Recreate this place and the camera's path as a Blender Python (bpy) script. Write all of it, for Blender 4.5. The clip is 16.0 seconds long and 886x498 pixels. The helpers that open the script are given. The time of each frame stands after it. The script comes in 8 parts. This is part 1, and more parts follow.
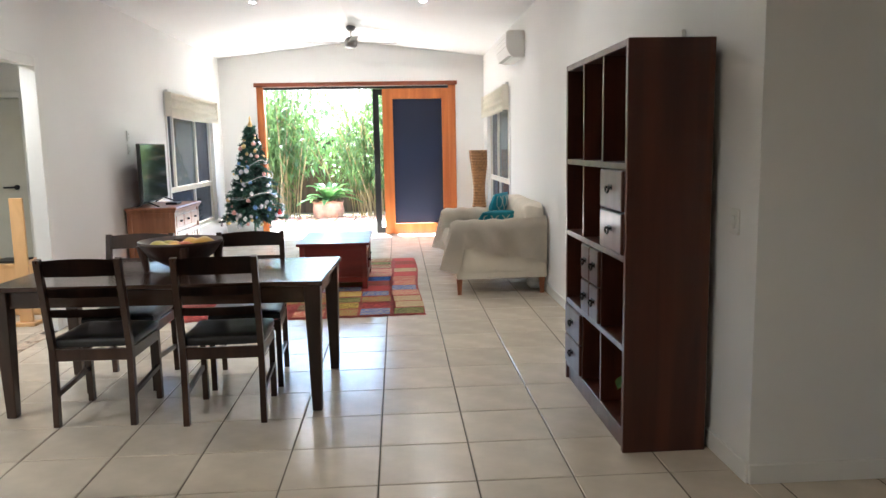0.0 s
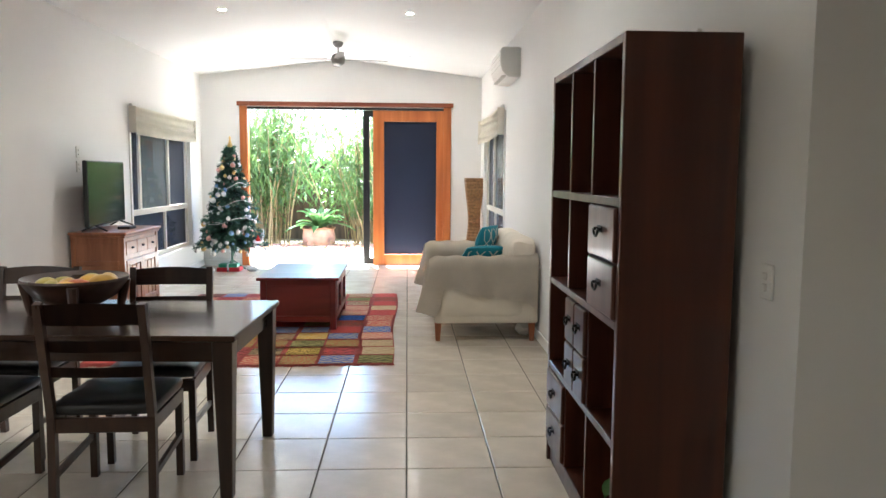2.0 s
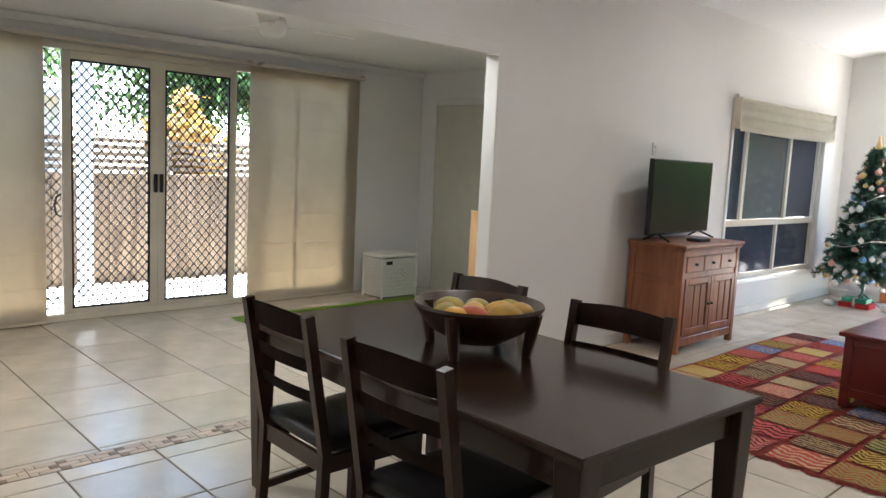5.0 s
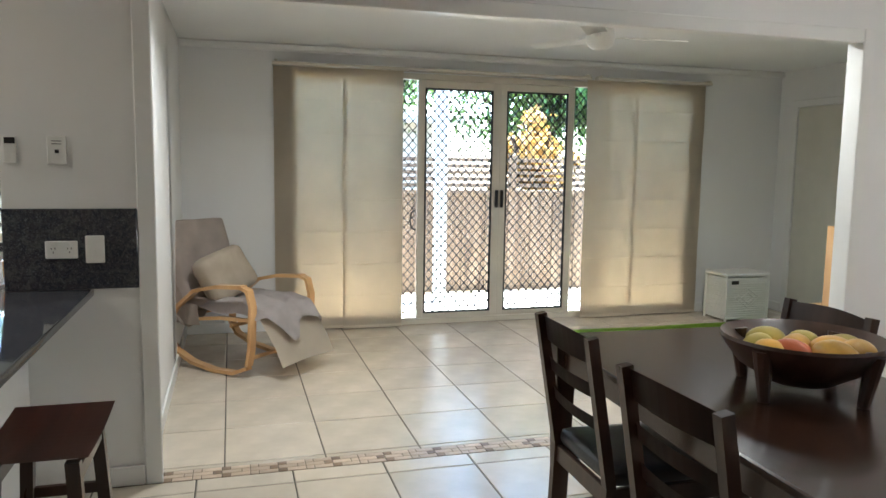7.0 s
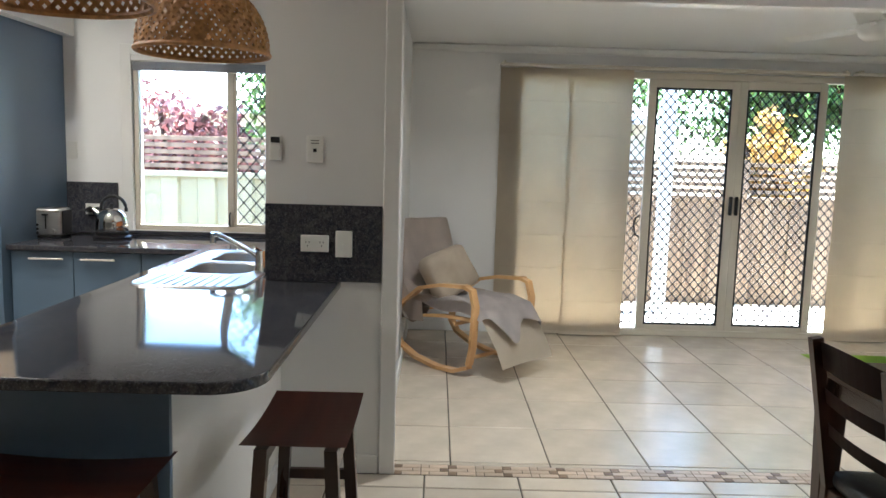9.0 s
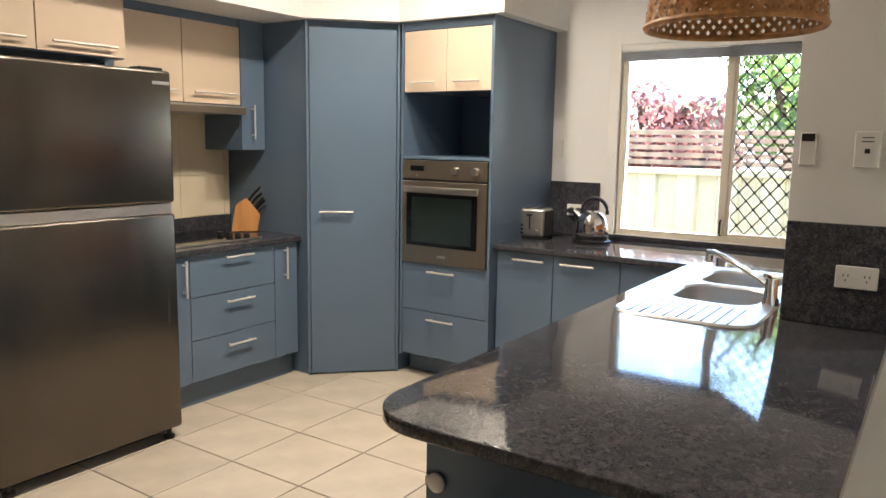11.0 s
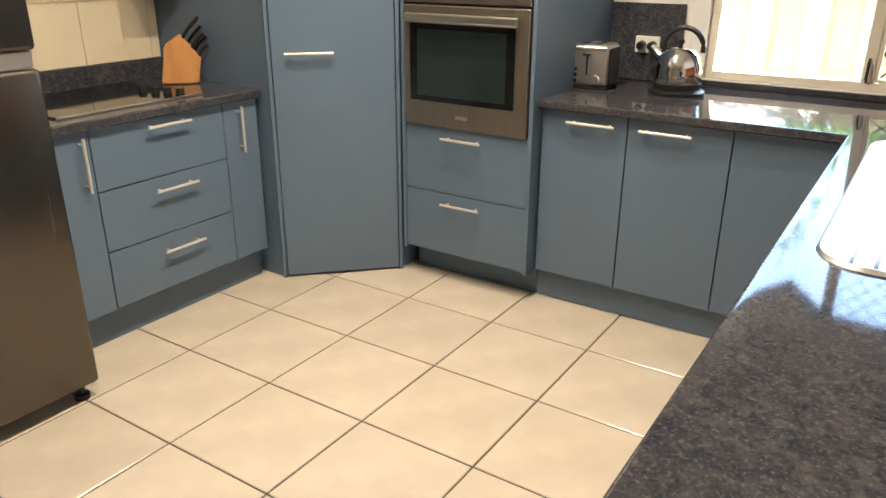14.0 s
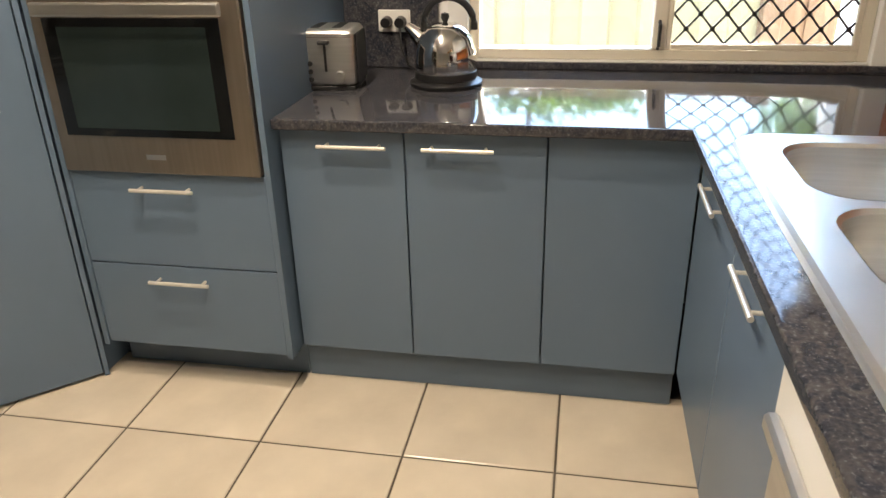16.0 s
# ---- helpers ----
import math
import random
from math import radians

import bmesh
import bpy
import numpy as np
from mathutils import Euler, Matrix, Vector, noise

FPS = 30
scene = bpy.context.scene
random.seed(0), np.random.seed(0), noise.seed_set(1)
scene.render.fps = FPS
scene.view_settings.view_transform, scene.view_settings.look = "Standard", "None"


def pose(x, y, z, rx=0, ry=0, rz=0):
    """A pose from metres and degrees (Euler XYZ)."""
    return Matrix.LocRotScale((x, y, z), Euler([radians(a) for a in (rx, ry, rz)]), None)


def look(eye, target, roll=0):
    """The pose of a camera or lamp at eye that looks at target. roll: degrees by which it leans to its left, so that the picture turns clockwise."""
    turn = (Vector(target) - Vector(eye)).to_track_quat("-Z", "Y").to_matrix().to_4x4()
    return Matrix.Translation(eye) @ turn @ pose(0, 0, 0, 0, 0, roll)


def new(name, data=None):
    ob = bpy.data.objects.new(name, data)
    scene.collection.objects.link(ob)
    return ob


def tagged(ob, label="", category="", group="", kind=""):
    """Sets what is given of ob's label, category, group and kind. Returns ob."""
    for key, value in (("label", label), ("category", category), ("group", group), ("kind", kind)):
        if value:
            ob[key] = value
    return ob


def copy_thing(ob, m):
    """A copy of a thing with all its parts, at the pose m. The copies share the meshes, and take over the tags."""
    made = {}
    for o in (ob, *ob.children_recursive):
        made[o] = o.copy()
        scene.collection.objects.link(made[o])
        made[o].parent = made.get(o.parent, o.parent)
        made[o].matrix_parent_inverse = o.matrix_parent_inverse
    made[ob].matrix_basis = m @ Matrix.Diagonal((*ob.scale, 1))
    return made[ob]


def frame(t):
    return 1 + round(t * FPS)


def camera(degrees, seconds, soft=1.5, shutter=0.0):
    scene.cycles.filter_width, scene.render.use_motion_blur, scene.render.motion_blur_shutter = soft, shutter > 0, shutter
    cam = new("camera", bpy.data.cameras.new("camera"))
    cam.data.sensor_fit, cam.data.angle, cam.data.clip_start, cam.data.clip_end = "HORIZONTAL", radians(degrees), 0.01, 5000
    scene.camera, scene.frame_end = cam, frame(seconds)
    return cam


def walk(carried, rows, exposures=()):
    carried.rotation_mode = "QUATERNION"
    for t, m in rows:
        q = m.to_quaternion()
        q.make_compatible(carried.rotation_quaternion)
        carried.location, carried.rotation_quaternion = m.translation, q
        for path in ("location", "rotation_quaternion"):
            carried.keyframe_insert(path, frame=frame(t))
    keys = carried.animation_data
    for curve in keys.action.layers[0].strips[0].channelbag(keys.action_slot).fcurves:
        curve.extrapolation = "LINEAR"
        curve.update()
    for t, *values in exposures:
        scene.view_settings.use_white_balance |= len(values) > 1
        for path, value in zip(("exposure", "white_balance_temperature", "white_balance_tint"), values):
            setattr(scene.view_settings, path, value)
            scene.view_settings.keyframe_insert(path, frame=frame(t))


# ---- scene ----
cam = camera(61.5, 16.0)
METRES, EYE, TILT, LEAN, TURN = 6.5, 1.5, 0.0, 0.0, -3.0
PATH = [
    (0, (-0.071, 0.256, 1.47), (0.046, 2.233, 1.196), -1.1),
    (0.5, (-0.02, 0.347, 1.469), (0.138, 2.321, 1.19), -0.3),
    (1, (0.069, 0.54, 1.46), (0.242, 2.519, 1.23), 0.1),
    (1.5, (0.153, 0.8, 1.452), (0.324, 2.782, 1.24), -0.6),
    (2, (0.246, 1.102, 1.455), (0.342, 3.09, 1.254), 0.4),
    (2.5, (0.336, 1.426, 1.446), (0.18, 3.406, 1.215), 0.5),
    (3, (0.419, 1.746, 1.442), (0.134, 3.708, 1.182), 0.7),
    (3.5, (0.491, 2.051, 1.459), (0.033, 3.98, 1.194), 1.4),
    (4, (0.545, 2.354, 1.478), (-0.16, 4.208, 1.227), 1.8),
    (4.5, (0.528, 2.636, 1.462), (-0.497, 4.335, 1.218), 1.8),
    (5, (0.518, 2.841, 1.458), (-0.927, 4.203, 1.222), 2.8),
    (7.5, (0.526, 3.113, 1.462), (-1.405, 3.583, 1.243), 0.7),
    (8, (0.535, 3.119, 1.46), (-1.414, 3.517, 1.253), 1.3),
    (8.5, (0.509, 3.103, 1.461), (-1.454, 3.422, 1.247), 1.9),
    (9, (0.39, 2.955, 1.455), (-1.596, 2.975, 1.22), 1.6),
    (9.5, (0.255, 2.865, 1.456), (-1.68, 2.435, 1.192), 0.8),
    (10, (0.181, 2.736, 1.495), (-1.658, 1.998, 1.226), -0.1),
    (12.5, (-0.843, 2.494, 1.495), (-2.24, 1.123, 1.088), 1.7),
    (13, (-0.961, 2.293, 1.476), (-2.324, 0.924, 0.955), 1.1),
    (13.5, (-1.018, 2.027, 1.439), (-2.456, 0.783, 0.818), 0.9),
    (14, (-1.186, 1.795, 1.449), (-2.74, 0.775, 0.714), 0.2),
    (14.5, (-1.328, 1.611, 1.429), (-3.041, 0.908, 0.673), -2.2),
    (15, (-1.515, 1.417, 1.461), (-3.311, 0.949, 0.716), -3.1),
    (15.5, (-1.774, 1.348, 1.451), (-3.59, 1.001, 0.689), -1.5),
    (16, (-2.027, 1.299, 1.428), (-3.811, 0.955, 0.592), -1.4),
]
walk(cam, [(t, look(eye, target, roll)) for t, eye, target, roll in PATH], [(0.0, 4.25, 5750, 8), (3.5, 4.0, 5750, 6), (5.0, 3.78, 5800, 8), (7.5, 4.15, 5600, 5), (8.5, 4.12, 5600, 5), (9.5, 4.0, 5600, 10), (10.0, 4.12, 5850, 11), (12.5, 4.52, 6700, 10), (13.0, 4.65, 6700, 9), (14.0, 4.55, 6800, 10), (16.0, 4.38, 6900, 11)])

# ---- world, sun, exposure ----
world = bpy.data.worlds.new("sky")
scene.world = world
world.use_nodes = True
wn = world.node_tree
sky = wn.nodes.new("ShaderNodeTexSky")
sky.sky_type = "NISHITA"
sky.sun_disc = False
SUN_EL, SUN_AZ = radians(72), radians(-14)
sky.sun_elevation, sky.sun_rotation = SUN_EL, SUN_AZ
wn.nodes["Background"].inputs["Strength"].default_value = 0.15
wn.links.new(sky.outputs[0], wn.nodes["Background"].inputs["Color"])
sun_data = bpy.data.lights.new("sun", "SUN")
sun_data.energy, sun_data.angle, sun_data.color = 5.0, radians(0.55), (1.0, 0.95, 0.87)
sun = new("sun", sun_data)
toward = Vector((math.sin(SUN_AZ) * math.cos(SUN_EL), math.cos(SUN_AZ) * math.cos(SUN_EL), math.sin(SUN_EL)))
sun.matrix_world = look(toward * 30, (0, 0, 0))


# lamps: lit living room downlights, and unseen ones added to brighten kitchen and sunroom
DOWNLIGHTS_AND_FILLS = ((-1.62, 8.9), (0.27, 8.9), (-1.62, 11.9), (0.27, 11.9), (-1.62, 5.9), (0.27, 5.9), (-2.0, 0.5), (-2.75, 0.5), (-3.35, 0.5), (-3.55, 3.5), (-3.55, 6.2))
RIDGE, EAVE, RIDGE_X = 3.20, 2.94, -0.70


def ceiling_z(x):
    return RIDGE - abs(x - RIDGE_X) * (RIDGE - EAVE) / 2.25


def lamp_z(x, y):
    return 2.42 if x < -3.1 and y > 2.7 else ceiling_z(x)


for dx, dy in DOWNLIGHTS_AND_FILLS:
    ld = bpy.data.lights.new("downlight_and_fill_lamp", "AREA")
    ld.shape, ld.size, ld.spread = "DISK", 0.07, radians(150)
    ld.energy, ld.color = (1.1, (1.0, 0.86, 0.68)) if dy < 1 else (1.2, (1.0, 0.94, 0.84)) if dx < -3.1 else (0.5, (1.0, 0.92, 0.80))
    lo = new("downlight_and_fill_lamp", ld)
    lo.matrix_world = Matrix.Translation((dx, dy, lamp_z(dx, dy) - 0.014))



# ---- materials ----
def mat(name, col, rough=0.5, metal=0.0, var=0.12, scale=6.0, bump=0.1, bscale=60.0, coat=0.0, stretch=(1, 1, 1), rand=0.0, dist=0.002, spec=0.5, obj=False):
    m = bpy.data.materials.new(name)
    m.use_nodes = True
    nt = m.node_tree
    b = nt.nodes["Principled BSDF"]
    b.inputs["Roughness"].default_value, b.inputs["Metallic"].default_value = rough, metal
    b.inputs["Coat Weight"].default_value, b.inputs["Coat Roughness"].default_value = coat, 0.08
    b.inputs["Specular IOR Level"].default_value = spec
    tc = nt.nodes.new("ShaderNodeTexCoord")
    mp = nt.nodes.new("ShaderNodeMapping")
    mp.inputs["Scale"].default_value = stretch
    nt.links.new(tc.outputs["Object"], mp.inputs["Vector"])
    n1 = nt.nodes.new("ShaderNodeTexNoise")
    n1.inputs["Scale"].default_value, n1.inputs["Detail"].default_value = scale, 6
    n2 = nt.nodes.new("ShaderNodeTexNoise")
    n2.inputs["Scale"].default_value, n2.inputs["Detail"].default_value = bscale, 4
    nt.links.new(mp.outputs[0], n1.inputs["Vector"])
    nt.links.new(mp.outputs[0], n2.inputs["Vector"])
    ramp = nt.nodes.new("ShaderNodeValToRGB")
    lo = [max(0, c * (1 - var * 1.6)) for c in col]
    hi = [min(1, c * (1 + var)) for c in col]
    ramp.color_ramp.elements[0].color, ramp.color_ramp.elements[0].position = (*lo, 1), 0.28
    ramp.color_ramp.elements[1].color, ramp.color_ramp.elements[1].position = (*hi, 1), 0.72
    nt.links.new(n1.outputs["Fac"], ramp.inputs["Fac"])
    out = ramp.outputs["Color"]
    if rand:
        oi = nt.nodes.new("ShaderNodeObjectInfo")
        hsv = nt.nodes.new("ShaderNodeHueSaturation")
        mr = nt.nodes.new("ShaderNodeMapRange")
        mr.inputs["To Min"].default_value, mr.inputs["To Max"].default_value = 1 - rand, 1 + rand
        nt.links.new(oi.outputs["Random"], mr.inputs["Value"])
        nt.links.new(mr.outputs[0], hsv.inputs["Value"])
        nt.links.new(out, hsv.inputs["Color"])
        out = hsv.outputs["Color"]
    nt.links.new(out, b.inputs["Base Color"])
    rr = nt.nodes.new("ShaderNodeMapRange")
    rr.inputs["To Min"].default_value, rr.inputs["To Max"].default_value = max(0.02, rough * 0.8), min(1, rough * 1.2)
    nt.links.new(n1.outputs["Fac"], rr.inputs["Value"])
    nt.links.new(rr.outputs[0], b.inputs["Roughness"])
    if bump:
        bp = nt.nodes.new("ShaderNodeBump")
        bp.inputs["Strength"].default_value, bp.inputs["Distance"].default_value = bump, dist
        nt.links.new(n2.outputs["Fac"], bp.inputs["Height"])
        nt.links.new(bp.outputs[0], b.inputs["Normal"])
    return m


def glass_mat(name, tint=(0.95, 0.97, 0.96), gloss=1.0):
    m = bpy.data.materials.new(name)
    m.use_nodes = True
    nt = m.node_tree
    nt.nodes.clear()
    o = nt.nodes.new("ShaderNodeOutputMaterial")
    t = nt.nodes.new("ShaderNodeBsdfTransparent")
    t.inputs["Color"].default_value = (*tint, 1)
    g = nt.nodes.new("ShaderNodeBsdfGlossy")
    g.inputs["Roughness"].default_value = 0.02
    f = nt.nodes.new("ShaderNodeFresnel")
    f.inputs["IOR"].default_value = 1.45
    mx = nt.nodes.new("ShaderNodeMixShader")
    nt.links.new(f.outputs[0], mx.inputs[0])
    nt.links.new(t.outputs[0], mx.inputs[1])
    nt.links.new(g.outputs[0], mx.inputs[2])
    nt.links.new(mx.outputs[0], o.inputs["Surface"])
    return m


def granite_mat(name):
    """Blue-black granite: brown-grey clouds, fine grain and small pale flakes under a polish."""
    m = mat(name, (0.016, 0.017, 0.022), 0.065, var=0.3, scale=30, bump=0.0)
    nt = m.node_tree
    b = nt.nodes["Principled BSDF"]
    tc = nt.nodes["Texture Coordinate"]

    def grain(scale, detail, distortion, stops):
        n = nt.nodes.new("ShaderNodeTexNoise")
        n.inputs["Scale"].default_value, n.inputs["Detail"].default_value, n.inputs["Distortion"].default_value = scale, detail, distortion
        nt.links.new(tc.outputs["Object"], n.inputs["Vector"])
        ramp = nt.nodes.new("ShaderNodeValToRGB")
        while len(ramp.color_ramp.elements) < len(stops):
            ramp.color_ramp.elements.new(0.5)
        for el, (at, col) in zip(ramp.color_ramp.elements, stops):
            el.position, el.color = at, (*col, 1)
        nt.links.new(n.outputs["Fac"], ramp.inputs["Fac"])
        return ramp.outputs[0]
    cloud = grain(34, 4, 1.2, ((0.36, (0.016, 0.018, 0.026)), (0.52, (0.035, 0.034, 0.038)), (0.68, (0.066, 0.061, 0.062))))
    fine = grain(150, 5, 0.4, ((0.40, (0.008, 0.009, 0.012)), (0.58, (0.026, 0.027, 0.033)), (0.74, (0.11, 0.11, 0.12))))
    flakes = nt.nodes.new("ShaderNodeTexVoronoi")
    flakes.inputs["Scale"].default_value = 85
    nt.links.new(tc.outputs["Object"], flakes.inputs["Vector"])
    spot = nt.nodes.new("ShaderNodeValToRGB")
    spot.color_ramp.elements[0].position, spot.color_ramp.elements[0].color = 0.0, (0.16, 0.165, 0.18, 1)
    spot.color_ramp.elements[1].position, spot.color_ramp.elements[1].color = 0.17, (0, 0, 0, 1)
    nt.links.new(flakes.outputs["Distance"], spot.inputs["Fac"])
    out = cloud
    for other, amount in ((fine, 0.8), (spot.outputs[0], 0.5)):
        add = nt.nodes.new("ShaderNodeMix")
        add.data_type, add.blend_type = "RGBA", "ADD"
        add.inputs["Factor"].default_value = amount
        nt.links.new(out, add.inputs[6])
        nt.links.new(other, add.inputs[7])
        out = add.outputs[2]
    nt.links.new(out, b.inputs["Base Color"])
    return m


def wood_mat(name, dark, light, rough=0.35, scale=3.0, stretch=(1, 1, 0.08), coat=0.0, bump=0.15, rand=0.0):
    m = mat(name, light, rough, var=0.1, scale=scale * 6, bump=bump, bscale=40, coat=coat, stretch=stretch)
    nt = m.node_tree
    mp = nt.nodes["Mapping"]
    w = nt.nodes.new("ShaderNodeTexNoise")
    w.inputs["Scale"].default_value, w.inputs["Detail"].default_value, w.inputs["Distortion"].default_value = scale * 5, 8, 0.6
    nt.links.new(mp.outputs[0], w.inputs["Vector"])
    r = nt.nodes.new("ShaderNodeValToRGB")
    r.color_ramp.elements[0].color, r.color_ramp.elements[0].position = (*dark, 1), 0.3
    r.color_ramp.elements[1].color, r.color_ramp.elements[1].position = (*light, 1), 0.7
    nt.links.new(w.outputs["Fac"], r.inputs["Fac"])
    nt.links.new(r.outputs[0], nt.nodes["Principled BSDF"].inputs["Base Color"])
    return m


def patch_mat(name, colours, scale, angle):
    """Woven rug wool: one of the colours for each patch, with thin woven stripes."""
    m = mat(name, (0.5, 0.5, 0.5), 0.95, var=0.2, scale=40, bump=0.6, bscale=220, spec=0.1)
    nt = m.node_tree
    oi = nt.nodes.new("ShaderNodeObjectInfo")
    r = nt.nodes.new("ShaderNodeValToRGB")
    r.color_ramp.interpolation = "CONSTANT"
    while len(r.color_ramp.elements) < len(colours):
        r.color_ramp.elements.new(0.5)
    for i, c in enumerate(colours):
        r.color_ramp.elements[i].position, r.color_ramp.elements[i].color = i / len(colours), (*c, 1)
    nt.links.new(oi.outputs["Random"], r.inputs["Fac"])
    mp = nt.nodes["Mapping"]
    mp.inputs["Rotation"].default_value = (0, 0, radians(angle))
    sep = nt.nodes.new("ShaderNodeSeparateXYZ")
    wob = nt.nodes.new("ShaderNodeTexNoise")
    wob.inputs["Scale"].default_value = 6.0
    nt.links.new(nt.nodes["Texture Coordinate"].outputs["Object"], sep.inputs[0])

    def calc(op, a, b_):
        n_ = nt.nodes.new("ShaderNodeMath")
        n_.operation = op
        for k_, v_ in enumerate((a, b_)):
            if isinstance(v_, (int, float)):
                n_.inputs[k_].default_value = v_
            else:
                nt.links.new(v_, n_.inputs[k_])
        return n_.outputs[0]
    zig = calc("PINGPONG", sep.outputs["X"], 0.074)
    line = calc("ADD", calc("MULTIPLY", zig, angle), sep.outputs["Y"])
    line = calc("ADD", line, calc("MULTIPLY", wob.outputs["Fac"], 0.05))
    wave = calc("ADD", calc("MULTIPLY", calc("SINE", calc("MULTIPLY", line, scale), 0.0), 0.5), 0.5)
    r2 = nt.nodes.new("ShaderNodeValToRGB")
    r2.color_ramp.elements[0].position, r2.color_ramp.elements[0].color = 0.54, (0, 0, 0, 1)
    r2.color_ramp.elements[1].position, r2.color_ramp.elements[1].color = 0.68, (1, 1, 1, 1)
    nt.links.new(wave, r2.inputs["Fac"])
    alt = nt.nodes.new("ShaderNodeMapRange")
    alt.inputs["To Min"].default_value, alt.inputs["To Max"].default_value = 0.0, 7.31
    nt.links.new(oi.outputs["Random"], alt.inputs["Value"])
    fr = nt.nodes.new("ShaderNodeMath")
    fr.operation = "FRACT"
    nt.links.new(alt.outputs[0], fr.inputs[0])
    r3 = nt.nodes.new("ShaderNodeValToRGB")
    r3.color_ramp.interpolation = "CONSTANT"
    for i, c in enumerate([(0.02, 0.015, 0.02), (0.42, 0.06, 0.045), (0.55, 0.42, 0.24)]):
        el = r3.color_ramp.elements[i] if i < 2 else r3.color_ramp.elements.new(0.66)
        el.position, el.color = i / 3, (*c, 1)
    nt.links.new(fr.outputs[0], r3.inputs["Fac"])
    mx = nt.nodes.new("ShaderNodeMix")
    mx.data_type = "RGBA"
    amt = nt.nodes.new("ShaderNodeMath")
    amt.operation = "MULTIPLY"
    amt.inputs[1].default_value = 0.85
    nt.links.new(r2.outputs[0], amt.inputs[0])
    nt.links.new(amt.outputs[0], mx.inputs["Factor"])
    nt.links.new(r.outputs[0], mx.inputs[6])
    nt.links.new(r3.outputs[0], mx.inputs[7])
    nt.links.new(mx.outputs[2], nt.nodes["Principled BSDF"].inputs["Base Color"])
    return m


def emit_mat(name, col, strength):
    m = bpy.data.materials.new(name)
    m.use_nodes = True
    b = m.node_tree.nodes["Principled BSDF"]
    b.inputs["Emission Color"].default_value, b.inputs["Emission Strength"].default_value = (*col, 1), strength
    return m


def let_through(m, col, amount):
    """Thin cloth or leaf: part of the light passes through."""
    nt = m.node_tree
    b, o = nt.nodes["Principled BSDF"], nt.nodes["Material Output"]
    t = nt.nodes.new("ShaderNodeBsdfTranslucent")
    t.inputs["Color"].default_value = (*col, 1)
    mx = nt.nodes.new("ShaderNodeMixShader")
    mx.inputs[0].default_value = amount
    nt.links.new(b.outputs[0], mx.inputs[1])
    nt.links.new(t.outputs[0], mx.inputs[2])
    nt.links.new(mx.outputs[0], o.inputs["Surface"])
    return m


WALL = mat("white_wall_paint", (0.80, 0.79, 0.77), 0.55, var=0.02, scale=1.2, bump=0.08, bscale=180, dist=0.001)
CEIL = mat("ceiling_paint", (0.82, 0.82, 0.81), 0.7, var=0.02, scale=1.0, bump=0.05, bscale=150, dist=0.001)
TRIM = mat("gloss_white_trim", (0.80, 0.79, 0.76), 0.3, var=0.03, scale=3, bump=0.03)
TILE = mat("cream_floor_tile", (0.61, 0.533, 0.43), 0.2, var=0.08, scale=5, bump=0.16, bscale=9, rand=0.06, dist=0.004)
GROUT = mat("grout", (0.085, 0.068, 0.052), 0.9, var=0.15, scale=20, bump=0.3)
MOSAIC_D = mat("mosaic_brown", (0.24, 0.16, 0.10), 0.4, var=0.2, scale=20, rand=0.25)
MOSAIC_L = mat("mosaic_cream", (0.56, 0.44, 0.33), 0.4, var=0.15, scale=20, rand=0.15)
DARKWOOD = wood_mat("dark_stained_wood", (0.019, 0.008, 0.005), (0.055, 0.023, 0.013), 0.3, 2.5, (1, 1, 0.1), coat=0.15)
TABLEWOOD = wood_mat("dark_table_wood", (0.026, 0.012, 0.008), (0.048, 0.022, 0.013), 0.24, 2.0, (0.08, 1, 1), coat=0.2)
SHELFWOOD = wood_mat("mahogany_wood", (0.040, 0.009, 0.004), (0.088, 0.023, 0.010), 0.36, 1.6, (1, 1, 0.07), coat=0.1)
STOOLWOOD = wood_mat("red_brown_wood", (0.05, 0.012, 0.007), (0.12, 0.03, 0.016), 0.32, 2.0, (0.1, 1, 1), coat=0.25)
SIDEWOOD = wood_mat("honey_wood", (0.20, 0.07, 0.028), (0.40, 0.16, 0.07), 0.35, 2.2, (1, 1, 0.1), coat=0.1)
CEDAR = wood_mat("cedar_wood", (0.36, 0.10, 0.025), (0.56, 0.18, 0.05), 0.3, 2.0, (1, 1, 0.06), coat=0.25)
PINE = wood_mat("bent_birch", (0.55, 0.30, 0.12), (0.72, 0.44, 0.20), 0.35, 2.0, (1, 0.2, 0.2), coat=0.2)
KNIFEWOOD = wood_mat("knife_block_wood", (0.50, 0.22, 0.07), (0.68, 0.34, 0.13), 0.4, 2.4, (1, 1, 0.15))
REDWOOD = wood_mat("red_lacquered_wood", (0.10, 0.008, 0.008), (0.18, 0.016, 0.014), 0.3, 1.6, (0.1, 1, 1), coat=0.3)
LEATHER = mat("black_leather", (0.012, 0.013, 0.016), 0.33, var=0.2, scale=10, bump=0.35, bscale=90)
LINEN = mat("beige_linen_throw", (0.76, 0.68, 0.57), 0.95, var=0.07, scale=4, bump=0.5, bscale=160, spec=0.1)
SOFAFAB = mat("cream_sofa_fabric", (0.68, 0.61, 0.50), 0.9, var=0.05, scale=5, bump=0.3, bscale=240, spec=0.15)
TAUPE = mat("taupe_throw", (0.60, 0.51, 0.44), 0.95, var=0.08, scale=6, bump=0.6, bscale=130, spec=0.1)
GREYKNIT = mat("grey_knit_throw", (0.62, 0.56, 0.53), 0.95, var=0.08, scale=8, bump=0.8, bscale=120, spec=0.1)
SEATFAB = mat("cream_seat_fabric", (0.68, 0.60, 0.48), 0.85, var=0.05, scale=5, bump=0.3, bscale=200)
